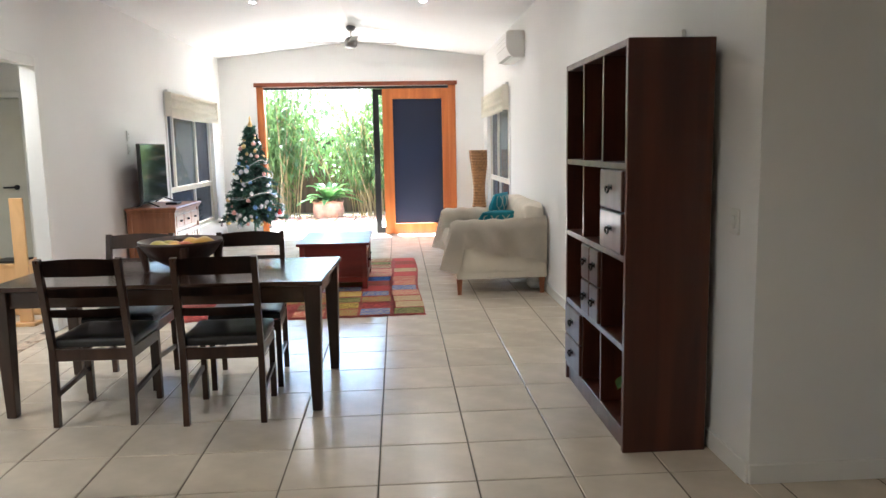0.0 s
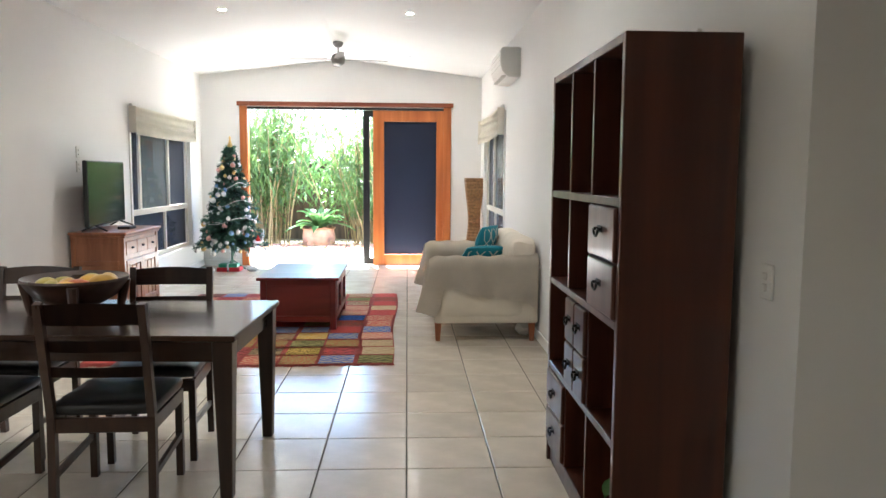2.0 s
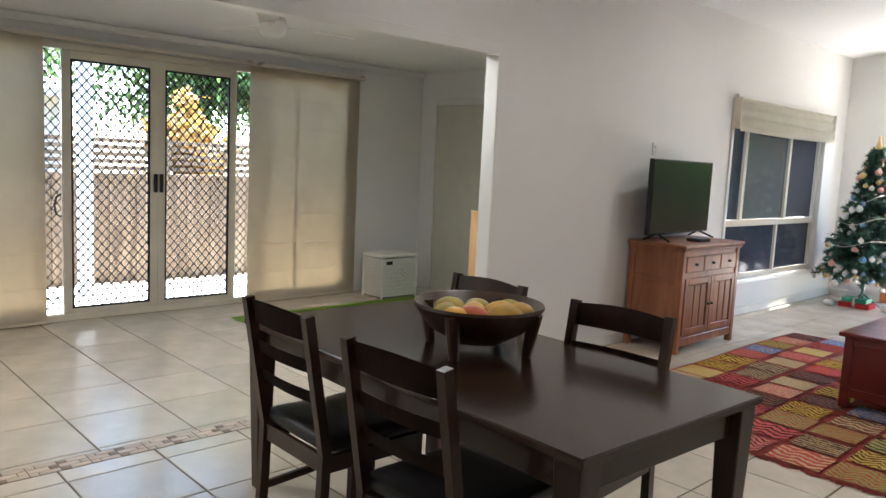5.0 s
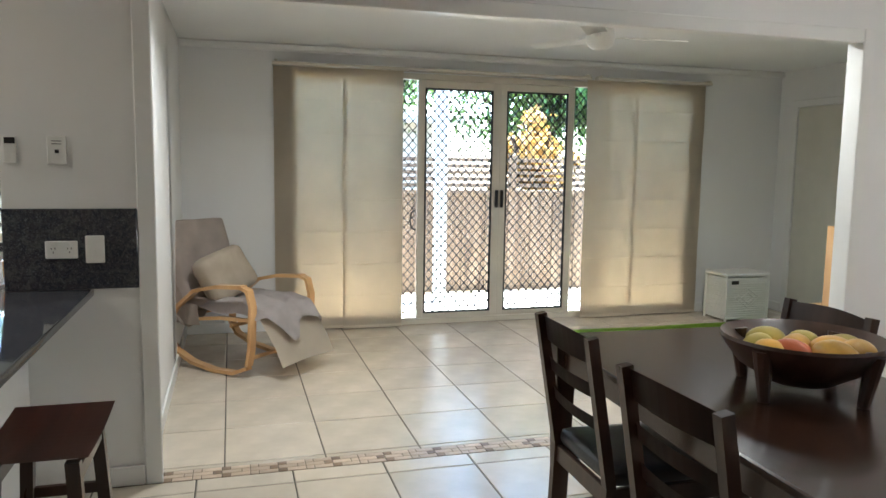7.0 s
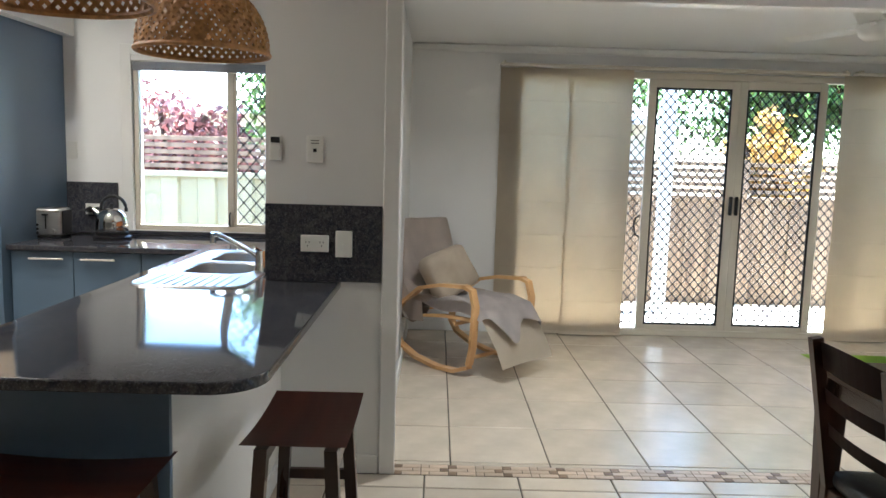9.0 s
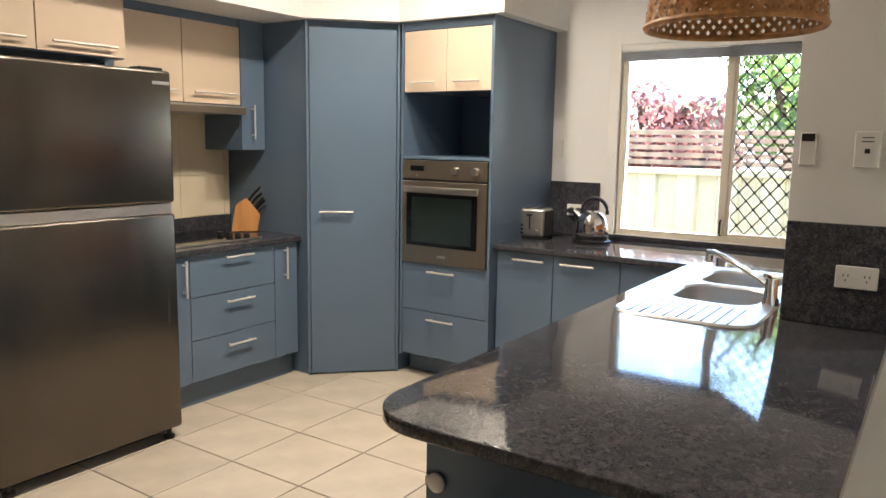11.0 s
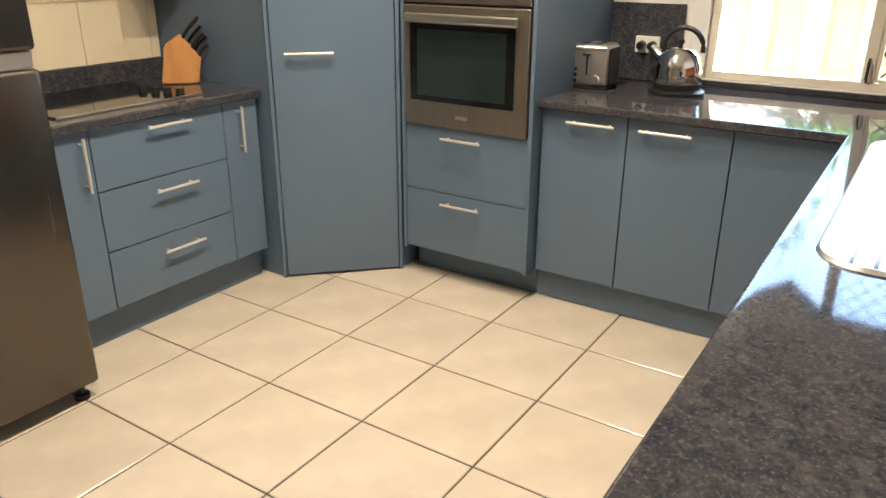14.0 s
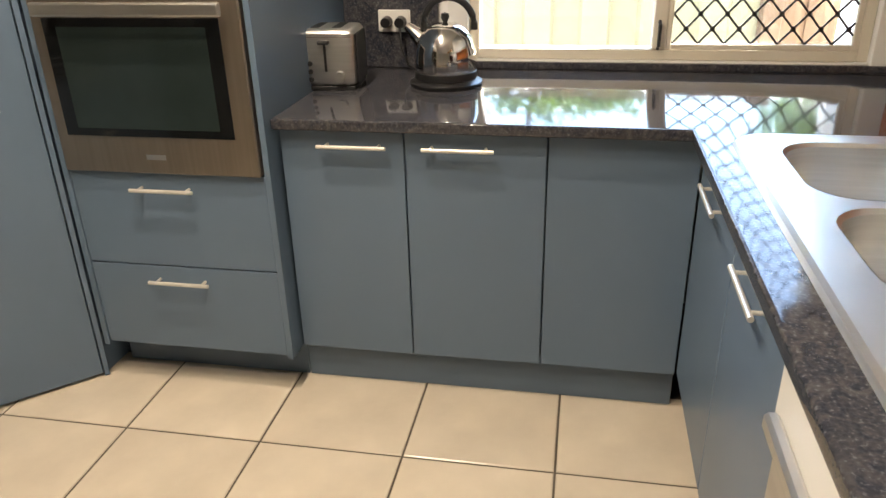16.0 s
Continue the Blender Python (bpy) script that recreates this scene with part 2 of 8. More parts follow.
BLIND = mat("cream_blind_fabric", (0.66, 0.57, 0.44), 0.9, var=0.05, scale=3, bump=0.3, bscale=200, spec=0.1)
let_through(BLIND, (0.80, 0.66, 0.46), 0.012)
ROMAN = mat("cream_roman_blind", (0.80, 0.76, 0.67), 0.9, var=0.04, scale=4, bump=0.25, bscale=200, spec=0.1)
let_through(ROMAN, (0.85, 0.78, 0.64), 0.2)
BLUE = mat("blue_grey_laminate", (0.118, 0.174, 0.252), 0.36, var=0.03, scale=2, bump=0.04, bscale=220, dist=0.0008)
KICK = mat("kickboard_grey", (0.115, 0.165, 0.235), 0.5, var=0.05, scale=4, bump=0.05)
CREAMLAM = mat("cream_laminate", (0.62, 0.50, 0.38), 0.35, var=0.03, scale=3, bump=0.03)
GRANITE = granite_mat("black_granite")
STEEL = mat("brushed_steel", (0.64, 0.63, 0.61), 0.36, 1.0, var=0.06, scale=4, bump=0.12, bscale=30, stretch=(1, 1, 30), dist=0.0006)
# faint vertical streaks in the colour stand in for the garden door's reflection
DARKSTEEL = mat("dark_steel_painted_reflections", (0.125, 0.11, 0.096), 0.25, 0.95, var=0.025, scale=2, bump=0.0, bscale=30, stretch=(8, 8, 0.3), dist=0.0005)
OVENSTEEL = mat("oven_steel", (0.33, 0.285, 0.24), 0.35, 0.9, var=0.06, scale=3, bump=0.1, bscale=30, stretch=(30, 30, 1), dist=0.0005)
CHROME = mat("chrome", (0.78, 0.76, 0.73), 0.1, 1.0, var=0.02, bump=0)
HANDLE = mat("satin_nickel_handle", (0.74, 0.71, 0.66), 0.35, 0.45, var=0.03, bump=0)
BLACKGLASS = mat("black_glass", (0.008, 0.009, 0.010), 0.06, var=0.1, bump=0)
BLACK = mat("black_plastic", (0.012, 0.012, 0.013), 0.4, var=0.1, scale=10, bump=0.1)
WHITEPL = mat("white_plastic", (0.78, 0.77, 0.73), 0.35, var=0.02, bump=0.02)
IRON = mat("black_iron", (0.015, 0.014, 0.013), 0.5, 0.6, var=0.2, scale=20, bump=0.3)
ALU = mat("cream_aluminium", (0.66, 0.61, 0.51), 0.4, 0.0, var=0.04, scale=3, bump=0.05)
NICKEL = mat("brushed_nickel_fan", (0.26, 0.25, 0.24), 0.4, 0.55, var=0.05, bump=0.05)
MESHM = mat("black_security_mesh", (0.02, 0.02, 0.02), 0.5, 0.3, var=0.1, bump=0)
GLASS = glass_mat("clear_glass")


def screen_mat(name, tint, col, amount):
    """Tinted glass behind a fine woven screen that catches the room's light."""
    m = glass_mat(name, tint)
    nt = m.node_tree
    mix = nt.nodes.new("ShaderNodeMixShader")
    dif = nt.nodes.new("ShaderNodeBsdfDiffuse")
    dif.inputs["Color"].default_value = (*col, 1)
    mix.inputs[0].default_value = amount
    old = nt.nodes["Material Output"].inputs["Surface"].links[0].from_socket
    nt.links.new(old, mix.inputs[1])
    nt.links.new(dif.outputs[0], mix.inputs[2])
    nt.links.new(mix.outputs[0], nt.nodes["Material Output"].inputs["Surface"])
    return m


SCREEN = screen_mat("tinted_screen", (0.06, 0.066, 0.09), (0.065, 0.075, 0.125), 0.45)
INSECT = screen_mat("insect_screen", (0.7, 0.7, 0.7), (0.17, 0.185, 0.18), 0.45)
INSECT_DARK = screen_mat("dark_insect_screen", (0.5, 0.5, 0.55), (0.075, 0.08, 0.10), 0.5)
WALLTILE = mat("cream_wall_tile", (0.74, 0.64, 0.47), 0.2, var=0.04, scale=4, bump=0.05, rand=0.03)
WALLGROUT = mat("cream_wall_grout", (0.55, 0.46, 0.33), 0.9, var=0.1, scale=20, bump=0.2)
WICKER = mat("wicker", (0.34, 0.17, 0.065), 0.7, var=0.25, scale=30, bump=0.7, bscale=120, dist=0.004)
RATTAN = mat("bamboo_weave", (0.50, 0.25, 0.085), 0.55, var=0.25, scale=40, bump=0.3)
ORANGE = mat("orange_wall_paint", (0.58, 0.19, 0.045), 0.6, var=0.04, scale=2, bump=0.1)
MATGREEN = mat("green_mat", (0.28, 0.46, 0.04), 0.8, var=0.06, scale=6, bump=0.3)
PINETREE = mat("artificial_fir", (0.055, 0.14, 0.095), 0.5, var=0.7, scale=9, bump=0)
GOLD = mat("gold_ornament", (0.75, 0.52, 0.22), 0.3, 0.5, var=0.1, bump=0)
SILVER = mat("silver_ornament", (0.8, 0.78, 0.76), 0.25, 0.35, var=0.1, bump=0)
PINKO = mat("pink_ornament", (0.72, 0.36, 0.30), 0.3, 0.2, var=0.1, bump=0)
BLUEO = mat("blue_ornament", (0.16, 0.30, 0.55), 0.3, 0.2, var=0.1, bump=0)
RED = mat("red_fabric", (0.62, 0.03, 0.03), 0.8, var=0.1, bump=0.3)
WHITEFUR = mat("white_fur", (0.8, 0.78, 0.75), 0.95, var=0.05, bump=0.8, bscale=80)
TEAL = mat("teal_cushion", (0.02, 0.25, 0.33), 0.9, var=0.1, scale=8, bump=0.3, bscale=200)
CREAMLINE = mat("cream_print", (0.62, 0.66, 0.60), 0.9, var=0.05, bump=0.2)
MANGO = mat("mango_skin", (0.66, 0.38, 0.06), 0.35, var=0.35, scale=7, bump=0.05, rand=0.2)
MANGOG = mat("green_fruit_skin", (0.50, 0.40, 0.08), 0.4, var=0.3, scale=8, bump=0.05, rand=0.2)
MANGOR = mat("blush_mango_skin", (0.66, 0.17, 0.06), 0.35, var=0.3, scale=5, bump=0.05)
BOWLWOOD = wood_mat("carved_bowl_wood", (0.045, 0.022, 0.015), (0.10, 0.055, 0.04), 0.32, 3, (1, 1, 0.4), coat=0.2)
LEAF = mat("bamboo_leaf", (0.075, 0.125, 0.035), 0.45, var=0.7, scale=1.6, bump=0)
let_through(LEAF, (0.16, 0.27, 0.06), 0.3)
LEAF2 = mat("broad_leaf", (0.09, 0.19, 0.06), 0.4, var=0.5, scale=2.0, bump=0)
let_through(LEAF2, (0.16, 0.33, 0.09), 0.35)
CANE = mat("bamboo_cane", (0.27, 0.19, 0.075), 0.45, var=0.3, scale=4, bump=0.1)
AUTUMN = mat("orange_leaf", (0.32, 0.20, 0.06), 0.5, var=0.7, scale=2.0, bump=0)
let_through(AUTUMN, (0.50, 0.30, 0.07), 0.3)
MAROON = mat("maroon_leaf", (0.13, 0.05, 0.05), 0.5, var=0.5, scale=2.0, bump=0)
let_through(MAROON, (0.22, 0.08, 0.08), 0.3)
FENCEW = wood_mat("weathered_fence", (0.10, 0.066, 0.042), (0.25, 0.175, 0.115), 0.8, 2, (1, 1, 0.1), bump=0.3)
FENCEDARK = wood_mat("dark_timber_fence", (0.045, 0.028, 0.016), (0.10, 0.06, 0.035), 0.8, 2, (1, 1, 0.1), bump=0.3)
COLORBOND = mat("cream_steel_fence", (0.27, 0.26, 0.17), 0.45, var=0.05, bump=0.05)
ROOF = mat("pale_roof", (0.68, 0.68, 0.67), 0.6, var=0.05, bump=0.1)
HOUSE = mat("pale_render", (0.66, 0.65, 0.60), 0.7, var=0.05, bump=0.2)
PAVER = mat("red_brown_paver", (0.24, 0.11, 0.075), 0.8, var=0.2, scale=6, bump=0.4, rand=0.2)
CONC = mat("pale_concrete", (0.50, 0.47, 0.42), 0.8, var=0.12, scale=3, bump=0.3)
GROUND = mat("garden_soil_ground", (0.20, 0.15, 0.09), 0.95, var=0.4, scale=2, bump=0.6, bscale=12)
TERRA = mat("terracotta_pot", (0.46, 0.22, 0.13), 0.8, var=0.3, scale=6, bump=0.6, bscale=14, dist=0.02)
PURPLE = mat("purple_glaze", (0.12, 0.03, 0.40), 0.25, var=0.1, bump=0)
TVSCREEN = mat("tv_screen", (0.010, 0.011, 0.012), 0.1, var=0.1, bump=0)
DOWN = emit_mat("downlight_glow", (1.0, 0.95, 0.86), 14.0)
RUGM = [patch_mat("rug_patch_wool", [(0.50, 0.10, 0.085), (0.56, 0.32, 0.05), (0.05, 0.12, 0.36), (0.42, 0.06, 0.05), (0.30, 0.27, 0.10), (0.22, 0.09, 0.06), (0.54, 0.16, 0.13), (0.55, 0.36, 0.08), (0.48, 0.08, 0.07), (0.40, 0.26, 0.14)], s, a) for s, a in ((150, 0.9), (190, 0.0), (120, 0.5), (110, 0.7))]
RUGBASE = mat("rug_red_weave", (0.36, 0.06, 0.045), 0.95, var=0.25, scale=30, bump=0.6, bscale=200)


# ---- mesh helpers ----
def bx(bm, x0, x1, y0, y1, z0, z1, bev=0.0, seg=1):
    m = Matrix.LocRotScale(((x0 + x1) / 2, (y0 + y1) / 2, (z0 + z1) / 2), None, (abs(x1 - x0), abs(y1 - y0), abs(z1 - z0)))
    vs = bmesh.ops.create_cube(bm, size=1.0, matrix=m)["verts"]
    if bev:
        es = list({e for v in vs for e in v.link_edges})
        bmesh.ops.bevel(bm, geom=es, offset=bev, segments=seg, affect="EDGES", profile=0.5)
    return bm


def rod(bm, p0, p1, r0, r1=None, seg=10):
    p0, p1 = Vector(p0), Vector(p1)
    r1 = r0 if r1 is None else r1
    m = Matrix.Translation((p0 + p1) / 2) @ (p1 - p0).to_track_quat("Z", "Y").to_matrix().to_4x4()
    bmesh.ops.create_cone(bm, cap_ends=True, segments=seg, radius1=r0, radius2=r1, depth=(p1 - p0).length, matrix=m)
    return bm


def lathe(bm, prof, seg=24, at=(0, 0, 0), sx=1.0, sy=1.0):
    rings = []
    for r, z in prof:
        rings.append([bm.verts.new((at[0] + sx * r * math.cos(2 * math.pi * i / seg), at[1] + sy * r * math.sin(2 * math.pi * i / seg), at[2] + z)) for i in range(seg)])
    for a, b in zip(rings, rings[1:]):
        for i in range(seg):
            bm.faces.new((a[i], a[(i + 1) % seg], b[(i + 1) % seg], b[i]))
    return bm


def tube(bm, pts, r, seg=8, flat=1.0):
    pts = [Vector(p) for p in pts]
    rings = []
    for i, p in enumerate(pts):
        d = (pts[min(i + 1, len(pts) - 1)] - pts[max(i - 1, 0)]).normalized()
        up = Vector((0, 0, 1)) if abs(d.z) < 0.95 else Vector((1, 0, 0))
        s = d.cross(up).normalized()
        u = s.cross(d)
        rings.append([bm.verts.new(p + r * (math.cos(2 * math.pi * k / seg) * s + flat * math.sin(2 * math.pi * k / seg) * u)) for k in range(seg)])
    for a, b in zip(rings, rings[1:]):
        for k in range(seg):
            bm.faces.new((a[k], a[(k + 1) % seg], b[(k + 1) % seg], b[k]))
    bm.faces.new(rings[0][::-1])
    bm.faces.new(rings[-1])
    return bm


def ribbon(bm, pts, width_dir, w, t):
    """A bent flat strip along pts, w wide along width_dir and t thick."""
    pts = [Vector(p) for p in pts]
    wd = Vector(width_dir)
    rings = []
    for i, p in enumerate(pts):
        d = (pts[min(i + 1, len(pts) - 1)] - pts[max(i - 1, 0)]).normalized()
        n = d.cross(wd).normalized()
        rings.append([bm.verts.new(p + a * w / 2 * wd + b * t / 2 * n) for a, b in ((-1, -1), (1, -1), (1, 1), (-1, 1))])
    for a, b in zip(rings, rings[1:]):
        for k in range(4):
            bm.faces.new((a[k], a[(k + 1) % 4], b[(k + 1) % 4], b[k]))
    bm.faces.new(rings[0][::-1])
    bm.faces.new(rings[-1])
    return bm


def sheet(bm, f, nu, nv, thick=0.0):
    """A surface f(u, v), u and v from 0 to 1."""
    g = [[bm.verts.new(f(i / nu, j / nv)) for j in range(nv + 1)] for i in range(nu + 1)]
    fs = [bm.faces.new((g[i][j], g[i + 1][j], g[i + 1][j + 1], g[i][j + 1])) for i in range(nu) for j in range(nv)]
    if thick:
        bmesh.ops.solidify(bm, geom=fs, thickness=thick)
    return bm


def world_of(ob):
    up = world_of(ob.parent) @ ob.matrix_parent_inverse if ob.parent else Matrix()
    return up @ ob.matrix_basis


def part(name, bm, material, parent=None, label="", smooth=False):
    me = bpy.data.meshes.new(name)
    bmesh.ops.recalc_face_normals(bm, faces=bm.faces)
    if smooth:
        for f in bm.faces:
            f.smooth = True
    bm.to_mesh(me)
    bm.free()
    me.materials.append(material)
    ob = new(name, me)
    if smooth:
        me.set_sharp_from_angle(angle=radians(42))
    if parent:
        ob.parent = parent
        ob.matrix_parent_inverse = world_of(parent).inverted()
    if label:
        ob["label"] = label
    return ob


def pbox(name, parent, material, x0, x1, y0, y1, z0, z1, bev=0.003, label=""):
    return part(name, bx(bmesh.new(), x0, x1, y0, y1, z0, z1, bev), material, parent, label)


def thing(name, x, y, z, label, category, group="", kind=""):
    ob = new(name)
    ob.empty_display_size = 0.1
    ob.matrix_basis = Matrix.Translation((x, y, z))
    return tagged(ob, label, category, group, kind)


def struct(name, bm, material, label, category):
    return tagged(part(name, bm, material), label, category, kind="structure")


# ---- plan ----
LX, RX, YB, YS = -2.945, 1.405, 12.89, 3.22      # left wall, right wall, back wall, corner of the hall wall
KX, KY, SX, SY = -4.70, -1.36, -5.94, 8.50       # kitchen window wall, cooktop wall, sunroom door wall, sunroom end wall
HX = 3.4                                        # hall side wall
TH = 0.11


def wall_with_holes(name, axis, face, back, a0, a1, z0, z1, holes, material, label):
    """A wall across `axis` between face and back, from a0 to a1, with holes (a0, a1, z0, z1)."""
    bm = bmesh.new()
    lo, hi = min(face, back), max(face, back)

    def blk(p, q, r, s):
        if q - p > 1e-4 and s - r > 1e-4:
            if axis == "x":
                bx(bm, lo, hi, p, q, r, s)
            else:
                bx(bm, p, q, lo, hi, r, s)
    at = a0
    for h0, h1, hz0, hz1 in sorted(holes):
        blk(at, h0, z0, z1)
        blk(h0, h1, z0, hz0)
        blk(h0, h1, hz1, z1)
        at = h1
    blk(at, a1, z0, z1)
    return struct(name, bm, material, label, "wall")


OPEN0, OPEN1, OPENZ = 2.76, 6.545, 2.19
WL = (9.92, 12.25, 0.38, 2.16)      # left living window
WR = (9.98, 12.30, 0.38, 2.16)      # right living window
DOOR = (-2.26, 0.90, 0.0, 2.47)     # garden door
KW = (0.895, 2.215, 0.93, 2.10)       # kitchen window
GD = (3.56, 7.46, 0.0, 2.235)        # sunroom glass doors
wall_with_holes("wall_west", "x", LX, LX - TH, 2.19, YB, 0, 3.4, [(OPEN0, OPEN1, 0, OPENZ), WL], WALL, "white plastered living room wall with a wide opening")
wall_with_holes("wall_north", "y", YB, YB + 0.14, LX - TH, RX + TH, 0, 3.6, [DOOR], WALL, "white gable end wall around the garden door")
wall_with_holes("wall_east", "x", RX, RX + TH, YS + TH, YB, 0, 3.4, [WR], WALL, "white living room side wall with a window")
wall_with_holes("wall_hall", "y", YS, YS + TH, RX, HX, 0, 3.4, [], WALL, "plain white wall facing the hall")
wall_with_holes("wall_hall_side", "x", HX, HX + TH, KY - TH, YS + TH, 0, 3.4, [], WALL, "plain white hall wall")
wall_with_holes("wall_south", "y", KY, KY - TH, KX - TH, HX, 0, 3.4, [], WALL, "white wall behind the cooktop and fridge")
wall_with_holes("wall_kitchen_window", "x", KX, KX - TH, KY, 2.72, 0, 3.4, [KW], WALL, "white kitchen wall with a window")
wall_with_holes("wall_sunroom_doors", "x", SX, SX - TH, 2.60, SY + TH, 0, 2.9, [GD], WALL, "white sunroom wall with glass doors")
wall_with_holes("wall_sunroom_end", "y", SY, SY + TH, SX, LX - TH, 0, 2.9, [], WALL, "white sunroom end wall with a door")
wall_with_holes("wall_sunroom_south", "y", 2.72, 2.61, SX, LX - TH, 0, 2.9, [], WALL, "white wall between kitchen and sunroom")

# floor slab under the tiles, in grout colour
floor = struct("floor", bx(bmesh.new(), SX - TH, HX, KY, YB + 0.10, -0.12, -0.004), GROUT, "cream ceramic tiled floor with brown grout", "floor")

# ceilings
bm = bmesh.new()
for xa, za, xb, zb in ((LX - TH, EAVE - 0.01, RIDGE_X, RIDGE), (RIDGE_X, RIDGE, RX + TH, EAVE - 0.01), (RX + TH, EAVE - 0.01, HX + TH, EAVE - 0.01)):
    v = [bm.verts.new(p) for p in ((xa, KY - TH, za), (xb, KY - TH, zb), (xb, YB + 0.14, zb), (xa, YB + 0.14, za))]
    v2 = [bm.verts.new((p.co.x, p.co.y, p.co.z + 0.12)) for p in v]
    bm.faces.new(v)
    bm.faces.new(v2[::-1])
    for i in range(4):
        bm.faces.new((v[i], v[(i + 1) % 4], v2[(i + 1) % 4], v2[i]))
struct("ceiling", bm, CEIL, "white vaulted plaster ceiling", "ceiling")
struct("ceiling_kitchen", bx(bmesh.new(), KX - TH, LX - TH, KY - TH, 2.72, 2.93, 3.05), CEIL, "flat white kitchen ceiling", "ceiling")
struct("ceiling_sunroom", bx(bmesh.new(), SX - TH, LX - TH, 2.72, SY + TH, 2.42, 2.54), CEIL, "flat white sunroom ceiling", "ceiling")
# skirting
for i, (x0, x1, y0, y1) in enumerate(((LX, LX + 0.015, 2.535, 2.712), (LX, LX + 0.015, 6.595, YB), (RX - 0.015, RX, YS, YB), (RX, HX, YS - 0.015, YS), (LX + 0.02, -2.27, YB - 0.015, YB), (0.93, RX - 0.02, YB - 0.015, YB),
                                      (SX, LX - TH, 2.72, 2.735), (SX, SX + 0.015, 2.735, 4.5), (SX, SX + 0.015, 6.47, SY - 0.02), (SX + 0.02, -5.75, SY - 0.015, SY))):
    struct("baseboard", bx(bmesh.new(), x0, x1, y0, y1, 0.0, 0.09, 0.004), TRIM, "white painted timber skirting board", "baseboard")
# cornices of the sunroom
struct("trim_cornice", bx(bmesh.new(), SX, SX + 0.05, 2.72, SY, 2.36, 2.42, 0.015), TRIM, "white plaster cornice", "cornice")
# architrave of the wide opening
bm = bmesh.new()
bx(bm, LX, LX + 0.018, OPEN0 - 0.045, OPEN0 + 0.03, 0.0, OPENZ + 0.05, 0.005)
bx(bm, LX, LX + 0.018, OPEN1 - 0.03, OPEN1 + 0.045, 0.0, OPENZ + 0.05, 0.005)
bx(bm, LX, LX + 0.016, OPEN0 + 0.03, OPEN1 - 0.03, OPENZ - 0.03, OPENZ + 0.045, 0.005)
bx(bm, LX - TH - 0.003, LX - 0.001, OPEN0 + 0.001, OPEN0 + 0.02, 0, OPENZ - 0.02, 0.003)
bx(bm, LX - TH - 0.003, LX - 0.001, OPEN1 - 0.02, OPEN1 - 0.001, 0, OPENZ - 0.02, 0.003)
bx(bm, LX - TH - 0.003, LX - 0.001, OPEN0 + 0.001, OPEN1 - 0.001, OPENZ - 0.02, OPENZ - 0.001, 0.003)
struct("trim_opening", bm, TRIM, "white painted architrave around the wide opening", "architrave")

PEN1, PEN2 = (-2.3, 2.12, 1.81, 0.226), (-1.42, 2.04, 1.81, 0.228)

# ---- windows and doors ----
def diamond(bm, u0, u1, z0, z1, step, w, place):
    """Diamond security mesh between u0..u1 and z0..z1: thin crossing bars with a knot at each crossing. place(u, z, d) gives the point."""
    asp = 1.15
    du, dz = step, step * asp

    def bar(a, b):
        (ua, za), (ub, zb) = a, b
        ln = math.hypot(ub - ua, zb - za)
        if ln < 0.01:
            return
        px, pz = -(zb - za) / ln * w / 2, (ub - ua) / ln * w / 2
        vs = [bm.verts.new(place(u, z, d)) for d in (0, w * 0.6) for u, z in ((ua - px, za - pz), (ub - px, zb - pz), (ub + px, zb + pz), (ua + px, za + pz))]
        for q in ((0, 1, 2, 3), (4, 5, 6, 7), (0, 1, 5, 4), (2, 3, 7, 6)):
            bm.faces.new([vs[i] for i in q])
    k = dz / du
    for sgn in (1, -1):
        n = int(((u1 - u0) * k + (z1 - z0)) / dz) + 2
        for i in range(-n, n + 1):
            # z = zc + sgn * k * (u - u0)
            zc = z0 + i * dz
            us = sorted([u0 + (z0 - zc) / (sgn * k), u0 + (z1 - zc) / (sgn * k)])
            a, b = max(us[0], u0), min(us[1], u1)
            if b - a > 0.005:
                bar((a, zc + sgn * k * (a - u0)), (b, zc + sgn * k * (b - u0)))
    j = 0
    z = z0
    while z < z1:
        u = u0 + (du / 2 if j % 2 else 0)
        while u < u1:
            if u > u0 + 0.01 and z > z0 + 0.01:
                s = w * 1.5
                vs = [bm.verts.new(place(u + a, z + b, w)) for a, b in ((-s, 0), (0, -s), (s, 0), (0, s))]
                bm.faces.new(vs)
            u += du
        z += dz / 2
        j += 1
    return bm


def pane(name, parent, x0, x1, y0, y1, z0, z1, material=None):
    ob = pbox(name, parent, material or GLASS, x0, x1, y0, y1, z0, z1, 0)
    ob.visible_shadow = False
    return ob


def frame_bars(bm, axis, at, d, a0, a1, z0, z1, w, bev=0.003):
    """A rectangular frame of bars w wide, d deep, standing across axis at `at`."""
    for p, q, r, s in ((a0, a0 + w, z0, z1), (a1 - w, a1, z0, z1), (a0 + w, a1 - w, z0, z0 + w), (a0 + w, a1 - w, z1 - w, z1)):
        if axis == "x":
            bx(bm, at - d / 2, at + d / 2, p, q, r, s, bev)
        else:
            bx(bm, p, q, at - d / 2, at + d / 2, r, s, bev)
    return bm


